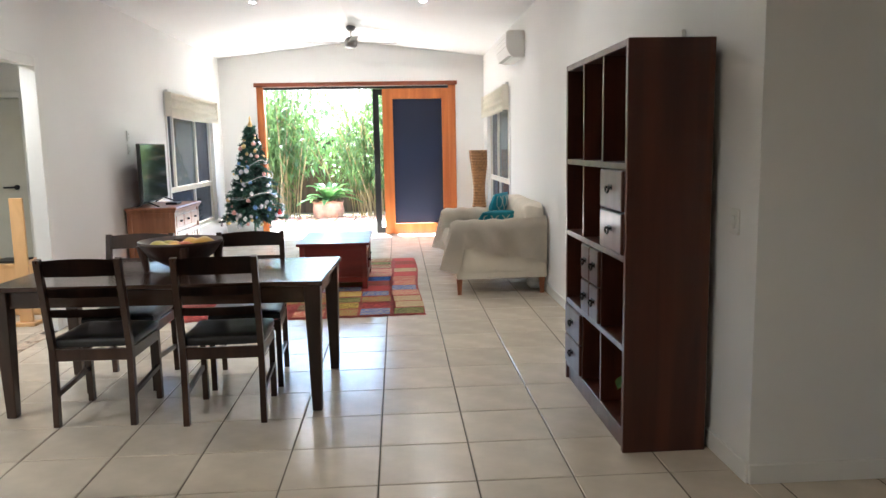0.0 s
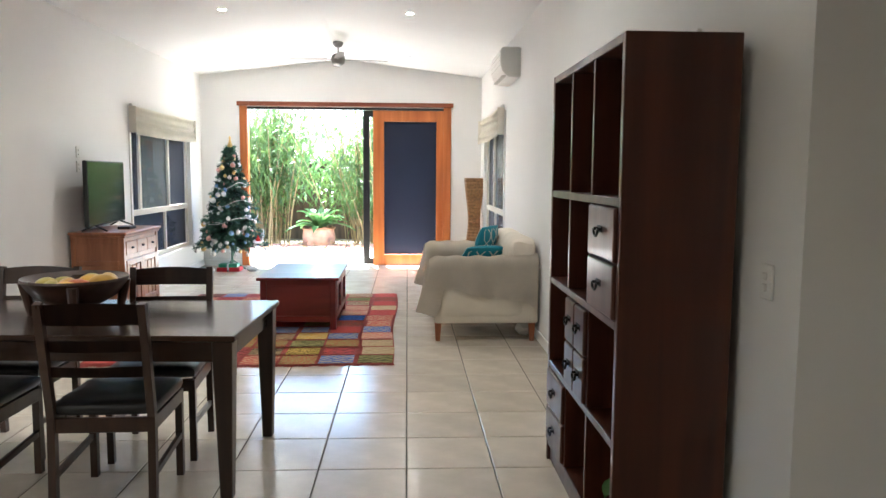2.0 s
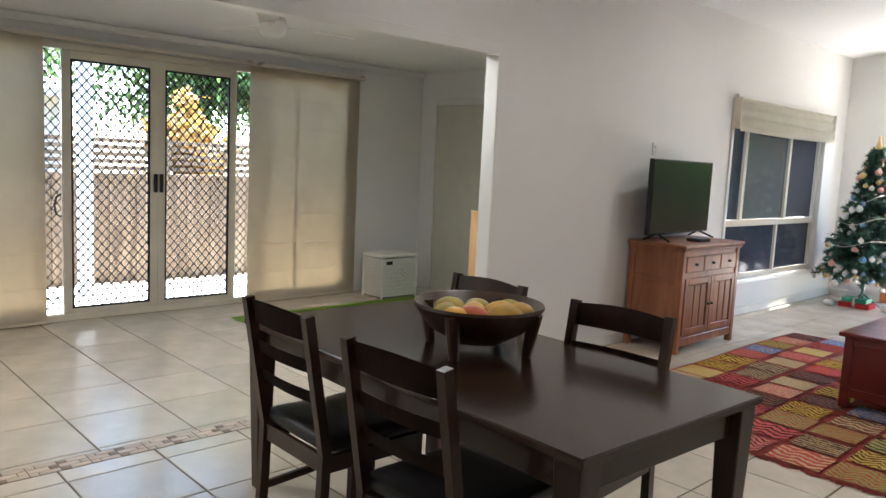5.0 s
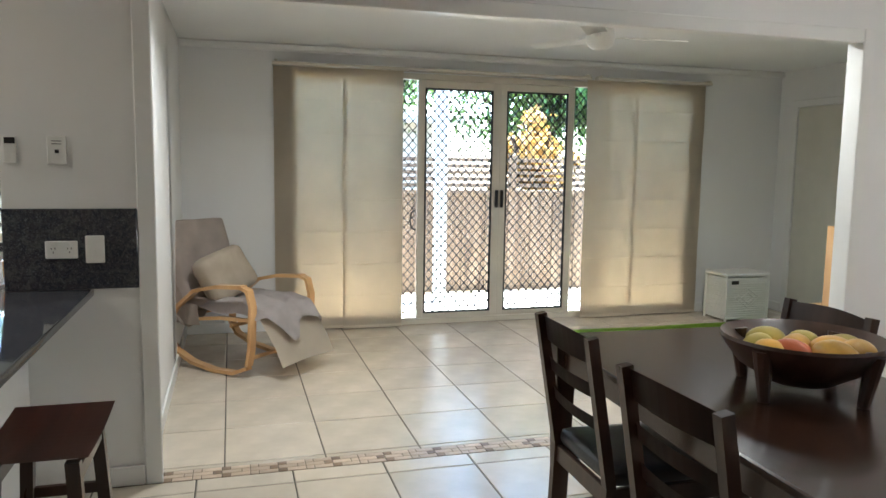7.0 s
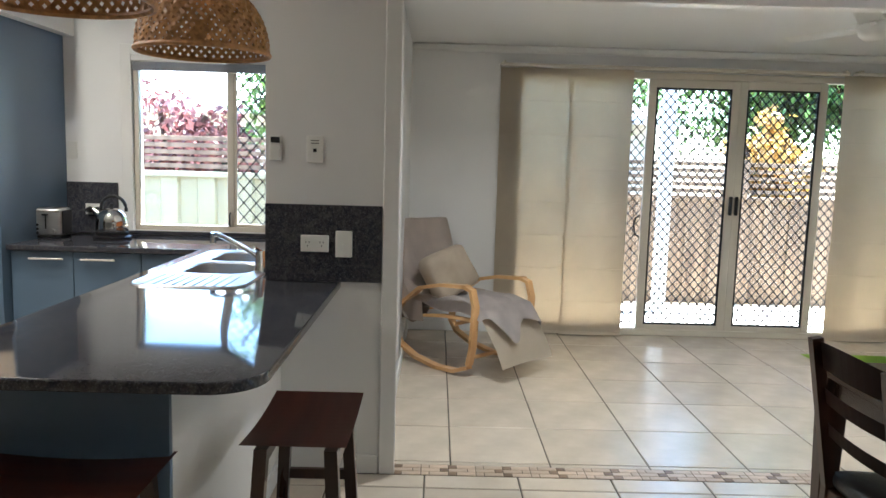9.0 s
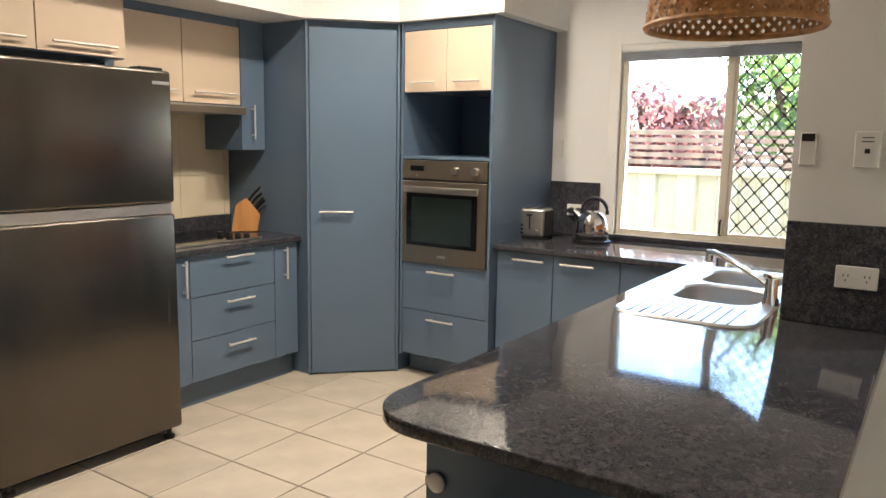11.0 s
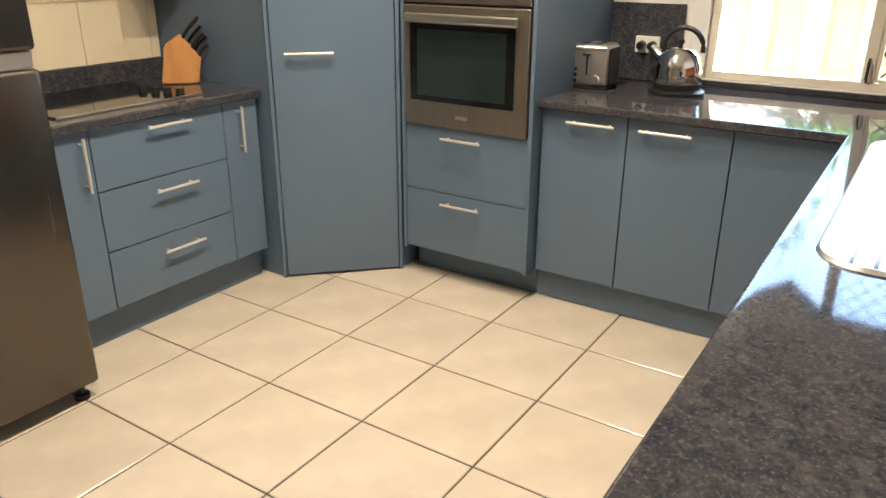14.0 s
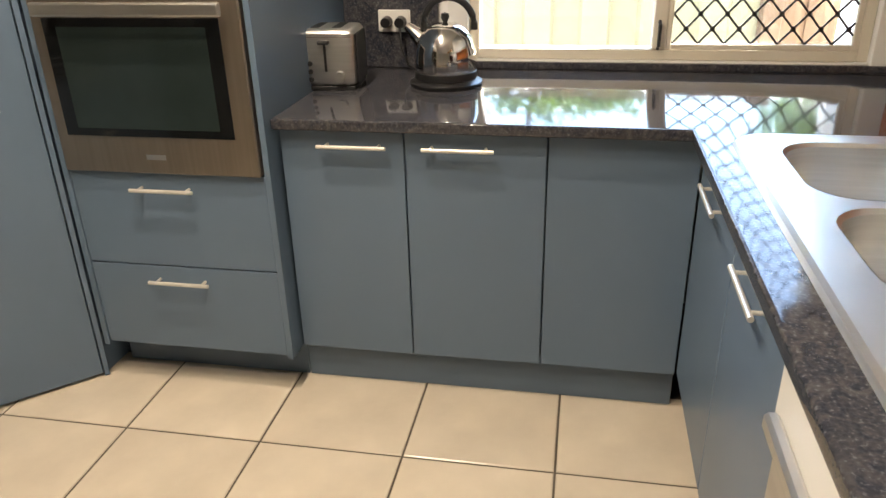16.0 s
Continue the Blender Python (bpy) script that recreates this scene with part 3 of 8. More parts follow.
def side_window(name, x, out, hole):
    """An aluminium sliding window over a fixed light, in a side wall of the living room."""
    y0, y1, z0, z1 = hole
    w = thing(name, x, (y0 + y1) / 2, z0, "cream aluminium sliding window with diamond security mesh", "window", kind="structure")
    cx = x + out * 0.07
    bm = frame_bars(bmesh.new(), "x", cx, 0.07, y0 + 0.001, y1 - 0.001, z0 + 0.001, z1 - 0.001, 0.045)
    bx(bm, cx - 0.034, cx + 0.034, y0 + 0.045, y1 - 0.045, 0.93, 1.0, 0.003)
    part("window_frame", bm, ALU, w)
    for y in (y0 + 0.42, y0 + 1.5):
        pbox("mullion", w, ALU, cx - 0.03, cx + 0.03, y - 0.03, y + 0.03, 1.0, z1 - 0.045)
    pbox("mullion", w, ALU, cx - 0.03, cx + 0.03, y0 + 1.3, y0 + 1.345, z0 + 0.045, 0.93)
    for a, b in ((y0 + 0.05, y0 + 0.39), (y0 + 0.45, y0 + 1.47), (y0 + 1.53, y1 - 0.05)):
        pane("pane", w, cx - 0.003, cx + 0.003, a, b, 1.0, z1 - 0.045, INSECT if b - a > 0.9 else INSECT_DARK)
    for a, b in ((y0 + 0.05, y0 + 1.3), (y0 + 1.345, y1 - 0.05)):
        pane("pane", w, cx - 0.003, cx + 0.003, a, b, z0 + 0.045, 0.93, INSECT_DARK)
    part("security_mesh", diamond(bmesh.new(), y0 + 0.45, y0 + 1.47, 1.0, z1 - 0.05, 0.085, 0.006, lambda u, z, d: (cx + out * (0.02 + d), u, z)), MESHM, w)
    bm = bmesh.new()
    for p, q, r, s in ((y0 - 0.05, y0, z0 - 0.05, z1 + 0.05), (y1, y1 + 0.05, z0 - 0.05, z1 + 0.05), (y0, y1, z0 - 0.05, z0), (y0, y1, z1, z1 + 0.05)):
        bx(bm, x, x - out * 0.015, p, q, r, s, 0.003)
    part("architrave", bm, TRIM, w)


side_window("window_1", LX, -1, WL)
side_window("window_2", RX, 1, WR)


def roman_blind(x, out, y0, y1, z0, z1):
    b = thing("roman_blind", x, (y0 + y1) / 2, z0, "raised cream fabric roman blind above the window", "blind", "raised window blinds")
    pbox("headrail", b, TRIM, x - out * 0.02, x - out * 0.06, y0, y1, z1 - 0.035, z1, 0.003)

    def f(u, v):
        z = z1 - 0.03 - v * (z1 - 0.03 - z0)
        bulge = 0.062 + 0.035 * (v ** 1.5) + 0.008 * math.sin(v * 22) + 0.004 * math.sin(u * 9)
        return (x - out * bulge, y0 + u * (y1 - y0), z - 0.012 * math.sin(u * math.pi) * v)
    part("fabric", sheet(bmesh.new(), f, 16, 18, 0.004), ROMAN, b, smooth=True)

    def g(u, v):
        return (x - out * (0.045 + 0.05 * v), y0 + 0.01 + u * (y1 - y0 - 0.02), z0 + 0.05 + 0.07 * v - 0.03 * math.sin(v * math.pi))
    part("fold", sheet(bmesh.new(), g, 10, 6, 0.004), ROMAN, b, smooth=True)
    # folded cloth at the ends
    for y, s in ((y0, -1), (y1, 1)):
        bm = bmesh.new()
        bx(bm, x - out * 0.02, x - out * 0.10, y - 0.006, y + 0.006, z0 + 0.02, z1 - 0.03, 0.002)
        part("side_fold", bm, ROMAN, b)


roman_blind(LX, -1, 9.86, 12.28, 1.88, 2.23)
roman_blind(RX, 1, 9.95, 12.36, 1.90, 2.27)

# garden door: cedar frame, one open half, one fixed timber sash with a tinted screen
gd = thing("door_1", -0.68, YB, 0, "cedar sliding garden door, one half slid open", "door", kind="structure")
x0, x1, zt = DOOR[0], DOOR[1], DOOR[3]
pbox("head_moulding", gd, wood_mat("cedar_dark", (0.16, 0.04, 0.015), (0.28, 0.08, 0.03), 0.35, 2, (0.08, 1, 1)), x0 - 0.12, x1 + 0.06, YB - 0.045, YB - 0.001, zt + 0.01, zt + 0.075, 0.006)
for a, b in ((x0 - 0.085, x0 + 0.02), (x1 - 0.09, x1 + 0.03)):
    pbox("jamb", gd, CEDAR, a, b, YB - 0.02, YB - 0.001, 0.0, zt + 0.01, 0.004)
pbox("jamb_lining", gd, CEDAR, x0 + 0.001, x0 + 0.03, YB, YB + 0.138, 0.0, zt, 0.003)
pbox("jamb_lining", gd, CEDAR, x1 - 0.03, x1 - 0.001, YB, YB + 0.138, 0.0, zt, 0.003)
pbox("head", gd, BLACK, x0 + 0.03, x1 - 0.03, YB + 0.002, YB + 0.12, zt - 0.035, zt - 0.001, 0.003)
pbox("threshold_track", gd, ALU, x0 + 0.03, x1 - 0.03, YB + 0.11, YB + 0.138, 0.0, 0.012, 0.002)
# fixed sash
sash = part("sash", frame_bars(bmesh.new(), "y", YB + 0.03, 0.045, -0.29, x1 - 0.03, 0.005, zt - 0.04, 0.17, 0.004), CEDAR, gd)
pane("screen_pane", sash, -0.12, x1 - 0.20, YB + 0.052, YB + 0.056, 0.175, zt - 0.21, SCREEN)
pbox("screen_stile", gd, BLACK, x1 - 0.27, x1 - 0.2, YB + 0.060, YB + 0.075, 0.175, zt - 0.21, 0.002)
ss = part("screen_door", frame_bars(bmesh.new(), "y", YB + 0.09, 0.03, -0.45, 0.62, 0.013, zt - 0.04, 0.10, 0.003), BLACK, gd, "black aluminium sliding screen door")
pbox("screen_handle", gd, BLACK, -0.405, -0.385, YB + 0.05, YB + 0.074, 1.0, 1.18, 0.004)

# kitchen window
kw = thing("window_3", KX, 1.44, KW[2], "cream aluminium kitchen window with a mesh-screened sliding half", "window", kind="structure")
y0, y1, z0, z1 = KW
cx = KX - 0.05
part("window_frame", frame_bars(bmesh.new(), "x", cx, 0.07, y0 + 0.001, y1 - 0.001, z0 + 0.001, z1 - 0.001, 0.035), ALU, kw)
pbox("mullion", kw, ALU, cx - 0.03, cx + 0.035, 1.525, 1.57, z0 + 0.036, z1 - 0.036)
part("screen_frame", frame_bars(bmesh.new(), "x", cx + 0.02, 0.02, 1.57, y1 - 0.036, z0 + 0.036, z1 - 0.036, 0.018), ALU, kw)
pane("pane", kw, cx - 0.003, cx + 0.003, y0 + 0.036, 1.525, z0 + 0.036, z1 - 0.036)
pane("pane", kw, cx - 0.012, cx - 0.006, 1.57, y1 - 0.036, z0 + 0.036, z1 - 0.036)
part("security_mesh", diamond(bmesh.new(), 1.59, y1 - 0.055, z0 + 0.055, z1 - 0.055, 0.085, 0.0068, lambda u, z, d: (cx + 0.02 + d, u, z)), MESHM, kw)
bm = tube(bmesh.new(), [(cx + 0.036, 1.545, z0 + 0.04), (cx + 0.06, 1.545, z0 + 0.05), (cx + 0.06, 1.545, z0 + 0.12), (cx + 0.036, 1.545, z0 + 0.13)], 0.006, 6)
part("latch", bm, BLACK, kw)
bm = bmesh.new()
for p, q, r, s in ((y0 - 0.07, y0, z0 - 0.02, z1 + 0.07), (y1, y1 + 0.075, z0 - 0.06, z1 + 0.07), (y0, y1, z1, z1 + 0.07)):
    bx(bm, KX, KX + 0.016, p, q, r, s, 0.003)
part("architrave", bm, TRIM, kw)
vb = thing("venetian_blind", KX + 0.03, 1.55, 2.09, "raised grey venetian blind bundled above the window", "blind")
pbox("headrail", vb, TRIM, KX - 0.012, KX + 0.035, y0 + 0.01, y1 - 0.01, 2.06, 2.095, 0.002)
for i in range(7):
    pbox("slat", vb, mat("slat_grey", (0.30, 0.31, 0.33), 0.4) if i == 0 else bpy.data.materials["slat_grey"], KX - 0.012, KX + 0.038, y0 + 0.015, y1 - 0.015, 2.0 + i * 0.008, 2.004 + i * 0.008, 0)

# sunroom glass doors with security screens
sd = thing("door_2", SX, 5.48, 0, "cream aluminium sliding glass doors with diamond security screens", "door", kind="structure")
y0, y1, z0, z1 = GD
part("door_frame", frame_bars(bmesh.new(), "x", SX - 0.03, 0.09, y0 + 0.001, y1 - 0.001, 0.002, z1 - 0.001, 0.05), ALU, sd)
for a, b in ((y0 + 0.05, 4.50), (4.56, 6.40), (6.46, y1 - 0.05)):
    pane("pane", sd, SX - 0.07, SX - 0.064, a, b, 0.05, z1 - 0.05)
for y in (4.53, 6.43):
    pbox("stile", sd, ALU, SX - 0.074, SX - 0.035, y - 0.03, y + 0.03, 0.05, z1 - 0.05, 0.003)
for a, b in ((4.71, 5.48), (5.48, 6.22)):
    lf = part("screen_leaf", frame_bars(bmesh.new(), "x", SX - 0.03, 0.03, a, b, 0.028, z1 - 0.052, 0.065), ALU, sd)
    part("inner_frame", frame_bars(bmesh.new(), "x", SX - 0.028, 0.02, a + 0.065, b - 0.065, 0.093, z1 - 0.117, 0.016), MESHM, lf)
    part("security_mesh", diamond(bmesh.new(), a + 0.08, b - 0.08, 0.105, z1 - 0.13, 0.075, 0.0085, lambda u, z, d: (SX - 0.036 + d, u, z)), MESHM, lf)
for a, b in ((4.56, 4.71), (6.22, 6.40)):
    part("side_mesh", diamond(bmesh.new(), a, b, 0.06, z1 - 0.06, 0.075, 0.0075, lambda u, z, d: (SX - 0.058 + d, u, z)), MESHM, sd)
for y, s in ((5.455, -1), (5.505, 1)):
    pbox("handle", sd, BLACK, SX - 0.013, SX + 0.022, y - 0.012, y + 0.012, 1.06, 1.22, 0.006)
part("pull", tube(bmesh.new(), [(SX + 0.0, 4.69, 0.86), (SX + 0.02, 4.65, 0.88), (SX + 0.025, 4.635, 0.95), (SX + 0.02, 4.65, 1.02), (SX + 0.0, 4.69, 1.04)], 0.009, 8), BLACK, sd)

# panel blinds on their tracks
for y0, y1 in ((3.45, 6.33), (6.40, 7.62)):
    tr = thing("blind_track", SX + 0.05, (y0 + y1) / 2, 2.20, "cream aluminium panel-blind track with cords", "blind track", "panel blind tracks")
    for i in range(3):
        pbox("rail", tr, ALU, SX + 0.012 + i * 0.033, SX + 0.036 + i * 0.033, y0, y1, 2.245, 2.27, 0.003)
    pbox("bracket", tr, ALU, SX, SX + 0.11, y0 + 0.02, y0 + 0.04, 2.27, 2.285, 0.002)
    pbox("bracket", tr, ALU, SX, SX + 0.11, y1 - 0.04, y1 - 0.02, 2.27, 2.285, 0.002)


def panel_blind(y0, y1, x):
    b = thing("panel_blind", x, (y0 + y1) / 2, 0.03, "cream fabric panel blind with horizontal seams", "blind", "sliding panel blinds")

    def f(u, v):
        return (x + 0.004 * math.sin(u * 5 + y0 * 3) * (1 - v) + 0.003 * math.sin(v * 17), y0 + u * (y1 - y0), 0.02 + v * 2.22)
    part("fabric", sheet(bmesh.new(), f, 8, 30, 0.003), BLIND, b, smooth=True)
    for i in range(1, 8):
        z = 0.02 + i * 0.279
        pbox("batten", b, BLIND, x + 0.001, x + 0.0065, y0 + 0.002, y1 - 0.002, z - 0.002, z + 0.002, 0.001)
    pbox("bottom_rail", b, BLIND, x - 0.006, x + 0.008, y0, y1, 0.012, 0.032, 0.003)


for y0, y1, x in ((3.46, 3.64, SX + 0.03), (3.60, 4.05, SX + 0.062), (4.03, 4.55, SX + 0.095), (6.29, 6.83, SX + 0.095), (6.80, 7.57, SX + 0.062)):
    panel_blind(y0, y1, x)

# sunroom end door
idr = thing("door_3", -5.32, SY, 0, "closed plain cream internal door with painted architrave", "door", kind="structure")
pbox("leaf", idr, mat("door_paint", (0.62, 0.60, 0.52), 0.4, var=0.03), -5.66, -4.02, SY - 0.012, SY - 0.001, 0.01, 2.05, 0.002)
bm = bmesh.new()
bx(bm, -5.73, -5.665, SY - 0.03, SY - 0.001, 0, 2.12, 0.004)
bx(bm, -4.015, -3.95, SY - 0.03, SY - 0.001, 0, 2.12, 0.004)
bx(bm, -5.665, -4.015, SY - 0.03, SY - 0.001, 2.055, 2.12, 0.004)
part("architrave", bm, TRIM, idr)
bm = rod(bmesh.new(), (-4.12, SY - 0.012, 1.12), (-4.12, SY - 0.03, 1.12), 0.026, seg=16)
tube(bm, [(-4.12, SY - 0.03, 1.12), (-4.12, SY - 0.06, 1.12), (-4.17, SY - 0.065, 1.12), (-4.24, SY - 0.065, 1.12)], 0.009, 8)
part("lever_handle", bm, BLACK, idr, "black lever handle", smooth=True)


# ---- living room things ----
# ceiling fan
def ceiling_fan(name, x, y, ztop, drop, material, blades, blen, label, turn):
    f = thing(name, x, y, ztop, label, "ceiling fan")
    z = ztop - drop
    part("canopy", lathe(bmesh.new(), [(0.0, 0), (0.065, 0), (0.07, -0.03), (0.04, -0.075), (0.012, -0.08)], 24, (x, y, ztop - 0.001)), material, f, smooth=True)
    part("downrod", rod(bmesh.new(), (x, y, ztop - 0.07), (x, y, z + 0.08), 0.012), material, f)
    part("motor", lathe(bmesh.new(), [(0.0, 0.10), (0.05, 0.10), (0.085, 0.07), (0.095, 0.02), (0.08, -0.03), (0.05, -0.055), (0.0, -0.06)], 28, (x, y, z)), material, f, smooth=True)
    for i in range(blades):
        a = radians(turn + i * 360 / blades)
        m = Matrix.Translation((x, y, z + 0.02)) @ Matrix.Rotation(a, 4, "Z") @ Matrix.Rotation(radians(11), 4, "X")
        bm = bmesh.new()
        bx(bm, 0.08, 0.17, -0.02, 0.02, -0.004, 0.004, 0.002)
        sheet(bm, lambda u, v: (0.15 + u * (blen - 0.15), (v - 0.5) * (0.13 - 0.02 * u) * (1 if u < 0.96 else 0.7), 0.006 * math.sin(v * math.pi)), 10, 4, 0.009)
        bmesh.ops.transform(bm, matrix=m, verts=bm.verts)
        part("blade", bm, material, f, smooth=True)


ceiling_fan("ceiling_fan", -0.68, 11.3, RIDGE, 0.26, NICKEL, 4, 0.66, "brushed nickel four-blade ceiling fan at rest", 8)
ceiling_fan("ceiling_fan", -3.95, 5.42, 2.42, 0.16, WHITEPL, 3, 0.6, "white three-blade ceiling fan in the sunroom", 85)

# downlights; the kitchen and sunroom fittings are added fill, out of view
for x, y in DOWNLIGHTS_AND_FILLS:
    zc = lamp_z(x, y)
    d = thing("downlight", x, y, zc, "small round recessed ceiling downlight, lit; added unseen in kitchen and sunroom", "downlight", "ceiling downlights")
    part("trim_ring", lathe(bmesh.new(), [(0.036, -0.012), (0.05, -0.012), (0.053, -0.004), (0.053, 0.02)], 24, (x, y, zc - 0.001)), WHITEPL, d, smooth=True)
    part("lens", rod(bmesh.new(), (x, y, zc - 0.010), (x, y, zc + 0.01), 0.037, seg=20), DOWN, d)

# split air conditioner on the east wall
ac = thing("air_conditioner", RX, 9.25, 2.44, "cream wall-mounted split air conditioner", "air conditioner")
bm = bmesh.new()
prof = [(0, 0.0), (0.13, 0.0), (0.185, 0.05), (0.21, 0.12), (0.21, 0.27), (0.19, 0.30), (0, 0.30)]
vv = [[bm.verts.new((RX - 0.001 - d, y, 2.45 + z)) for d, z in prof] for y in (8.83, 9.68)]
for i in range(len(prof)):
    j = (i + 1) % len(prof)
    bm.faces.new((vv[0][i], vv[0][j], vv[1][j], vv[1][i]))
bm.faces.new(vv[0][::-1])
bm.faces.new(vv[1])
bmesh.ops.bevel(bm, geom=bm.edges[:], offset=0.008, segments=2, affect="EDGES")
part("body", bm, WHITEPL, ac, smooth=True)
pbox("louvre", ac, mat("louvre_grey", (0.45, 0.43, 0.40), 0.4), RX - 0.19, RX - 0.135, 8.88, 9.63, 2.462, 2.47, 0.002)
for i in range(3):
    pbox("grille_line", ac, mat("grille_line_grey", (0.55, 0.53, 0.48), 0.4) if i == 0 else bpy.data.materials["grille_line_grey"], RX - 0.213, RX - 0.209, 8.86, 9.65, 2.57 + i * 0.05, 2.574 + i * 0.05, 0)


# television and its sideboard
sb = thing("sideboard", -2.64, 9.0, 0, "honey-coloured carved wooden sideboard against the wall", "sideboard")
sx0, sx1, sy0, sy1, st = LX + 0.03, -2.42, 8.22, 9.18, 0.885
pbox("top", sb, SIDEWOOD, sx0 - 0.01, sx1 + 0.03, sy0 - 0.03, sy1 + 0.03, st - 0.03, st, 0.008)
pbox("top_moulding", sb, SIDEWOOD, sx0, sx1 + 0.015, sy0 - 0.015, sy1 + 0.015, st - 0.055, st - 0.03, 0.006)
pbox("carcass", sb, SIDEWOOD, sx0, sx1 - 0.012, sy0 + 0.012, sy1 - 0.012, 0.12, st - 0.055, 0.002)
for x in (sx0, sx1 - 0.05):
    for y in (sy0, sy1 - 0.05):
        bm = bmesh.new()
        bx(bm, x, x + 0.05, y, y + 0.05, 0.0, st - 0.056, 0.004)
        part("leg", bm, SIDEWOOD, sb)
for za, zb in ((0.10, 0.15), (0.57, 0.61), (st - 0.11, st - 0.056)):
    pbox("side_rail", sb, SIDEWOOD, sx0 + 0.05, sx1 - 0.05, sy0 + 0.002, sy0 + 0.02, za, zb, 0.003)
pbox("side_panel", sb, SIDEWOOD, sx0 + 0.06, sx1 - 0.06, sy0 + 0.008, sy0 + 0.014, 0.16, 0.56, 0.002)
n = 3
wd = (sy1 - sy0 - 0.14) / n
for i in range(n):
    ya = sy0 + 0.06 + i * (wd + 0.01)
    dr = pbox("drawer", sb, SIDEWOOD, sx1 - 0.014, sx1 + 0.002, ya, ya + wd, 0.66, 0.79, 0.005)
    part("knob", rod(bmesh.new(), (sx1 + 0.002, ya + wd / 2, 0.725), (sx1 + 0.025, ya + wd / 2, 0.725), 0.012, 0.009), BLACK, dr)
for i in range(2):
    ya = sy0 + 0.06 + i * ((sy1 - sy0 - 0.12) / 2 + 0.003)
    yb = ya + (sy1 - sy0 - 0.12) / 2 - 0.003
    dd = part("door", frame_bars(bmesh.new(), "x", sx1 - 0.006, 0.018, ya, yb, 0.15, 0.61, 0.05), SIDEWOOD, sb)
    for k in range(3):
        w3 = (yb - ya - 0.10) / 3
        pbox("door_panel", dd, SIDEWOOD, sx1 - 0.014, sx1 - 0.004, ya + 0.05 + k * w3 + 0.006, ya + 0.05 + (k + 1) * w3 - 0.006, 0.205, 0.555, 0.006)
    part("knob", rod(bmesh.new(), (sx1, (yb - 0.025) if i == 0 else (ya + 0.025), 0.38), (sx1 + 0.02, (yb - 0.025) if i == 0 else (ya + 0.025), 0.38), 0.011, 0.009), BLACK, dd)
bm = bmesh.new()
bx(bm, sx1 - 0.03, sx1 - 0.004, sy0 + 0.05, sy1 - 0.05, 0.06, 0.13, 0.006)
part("apron", bm, SIDEWOOD, sb)

tv = thing("television", -2.76, 8.72, st, "black flat-screen television standing on the sideboard", "television")
TVM = Matrix.Translation((-2.755, 8.70, 0)) @ Matrix.Rotation(radians(4.8), 4, "Z")


def tvbox(name, material, x0, x1, y0, y1, z0, z1, bev=0.004):
    bm = bx(bmesh.new(), x0, x1, y0, y1, z0, z1, bev)
    bmesh.ops.transform(bm, matrix=TVM, verts=bm.verts)
    return part(name, bm, material, tv)


tvbox("casing", BLACK, -0.028, 0.012, -0.58, 0.58, 0.935, 1.555, 0.006)
tvbox("screen", TVSCREEN, 0.0125, 0.0145, -0.568, 0.568, 0.95, 1.543, 0)
tvbox("back_box", BLACK, -0.07, -0.028, -0.3, 0.3, 0.95, 1.3, 0.01)
for s in (-1, 1):
    bm = bmesh.new()
    for dx in (-0.1, 0.13):
        rod(bm, (0.0, s * 0.40, 0.945), (dx, s * 0.44, st + 0.008), 0.009, 0.008, 8)
    bmesh.ops.transform(bm, matrix=TVM, verts=bm.verts)
    part("foot", bm, BLACK, tv)
tb = thing("set_top_box", -2.55, 8.66, st, "small black set-top box on the sideboard", "set-top box")
pbox("case", tb, BLACK, -2.62, -2.5, 8.60, 8.78, st + 0.001, st + 0.028, 0.004)
for k, (y, z) in enumerate(((8.52, 1.64), (8.52, 1.50))):
    o = thing("wall_outlet", LX, y, z, "white wall aerial and power outlet plate", "wall outlet", "outlets behind the television")
    pbox("plate", o, WHITEPL, LX, LX + 0.012, y - 0.036, y + 0.036, z - 0.055, z + 0.055, 0.003)
    for dz in (-0.02, 0.02):
        part("socket", rod(bmesh.new(), (LX + 0.011, y, z + dz), (LX + 0.02, y, z + dz), 0.012), WHITEPL, o)

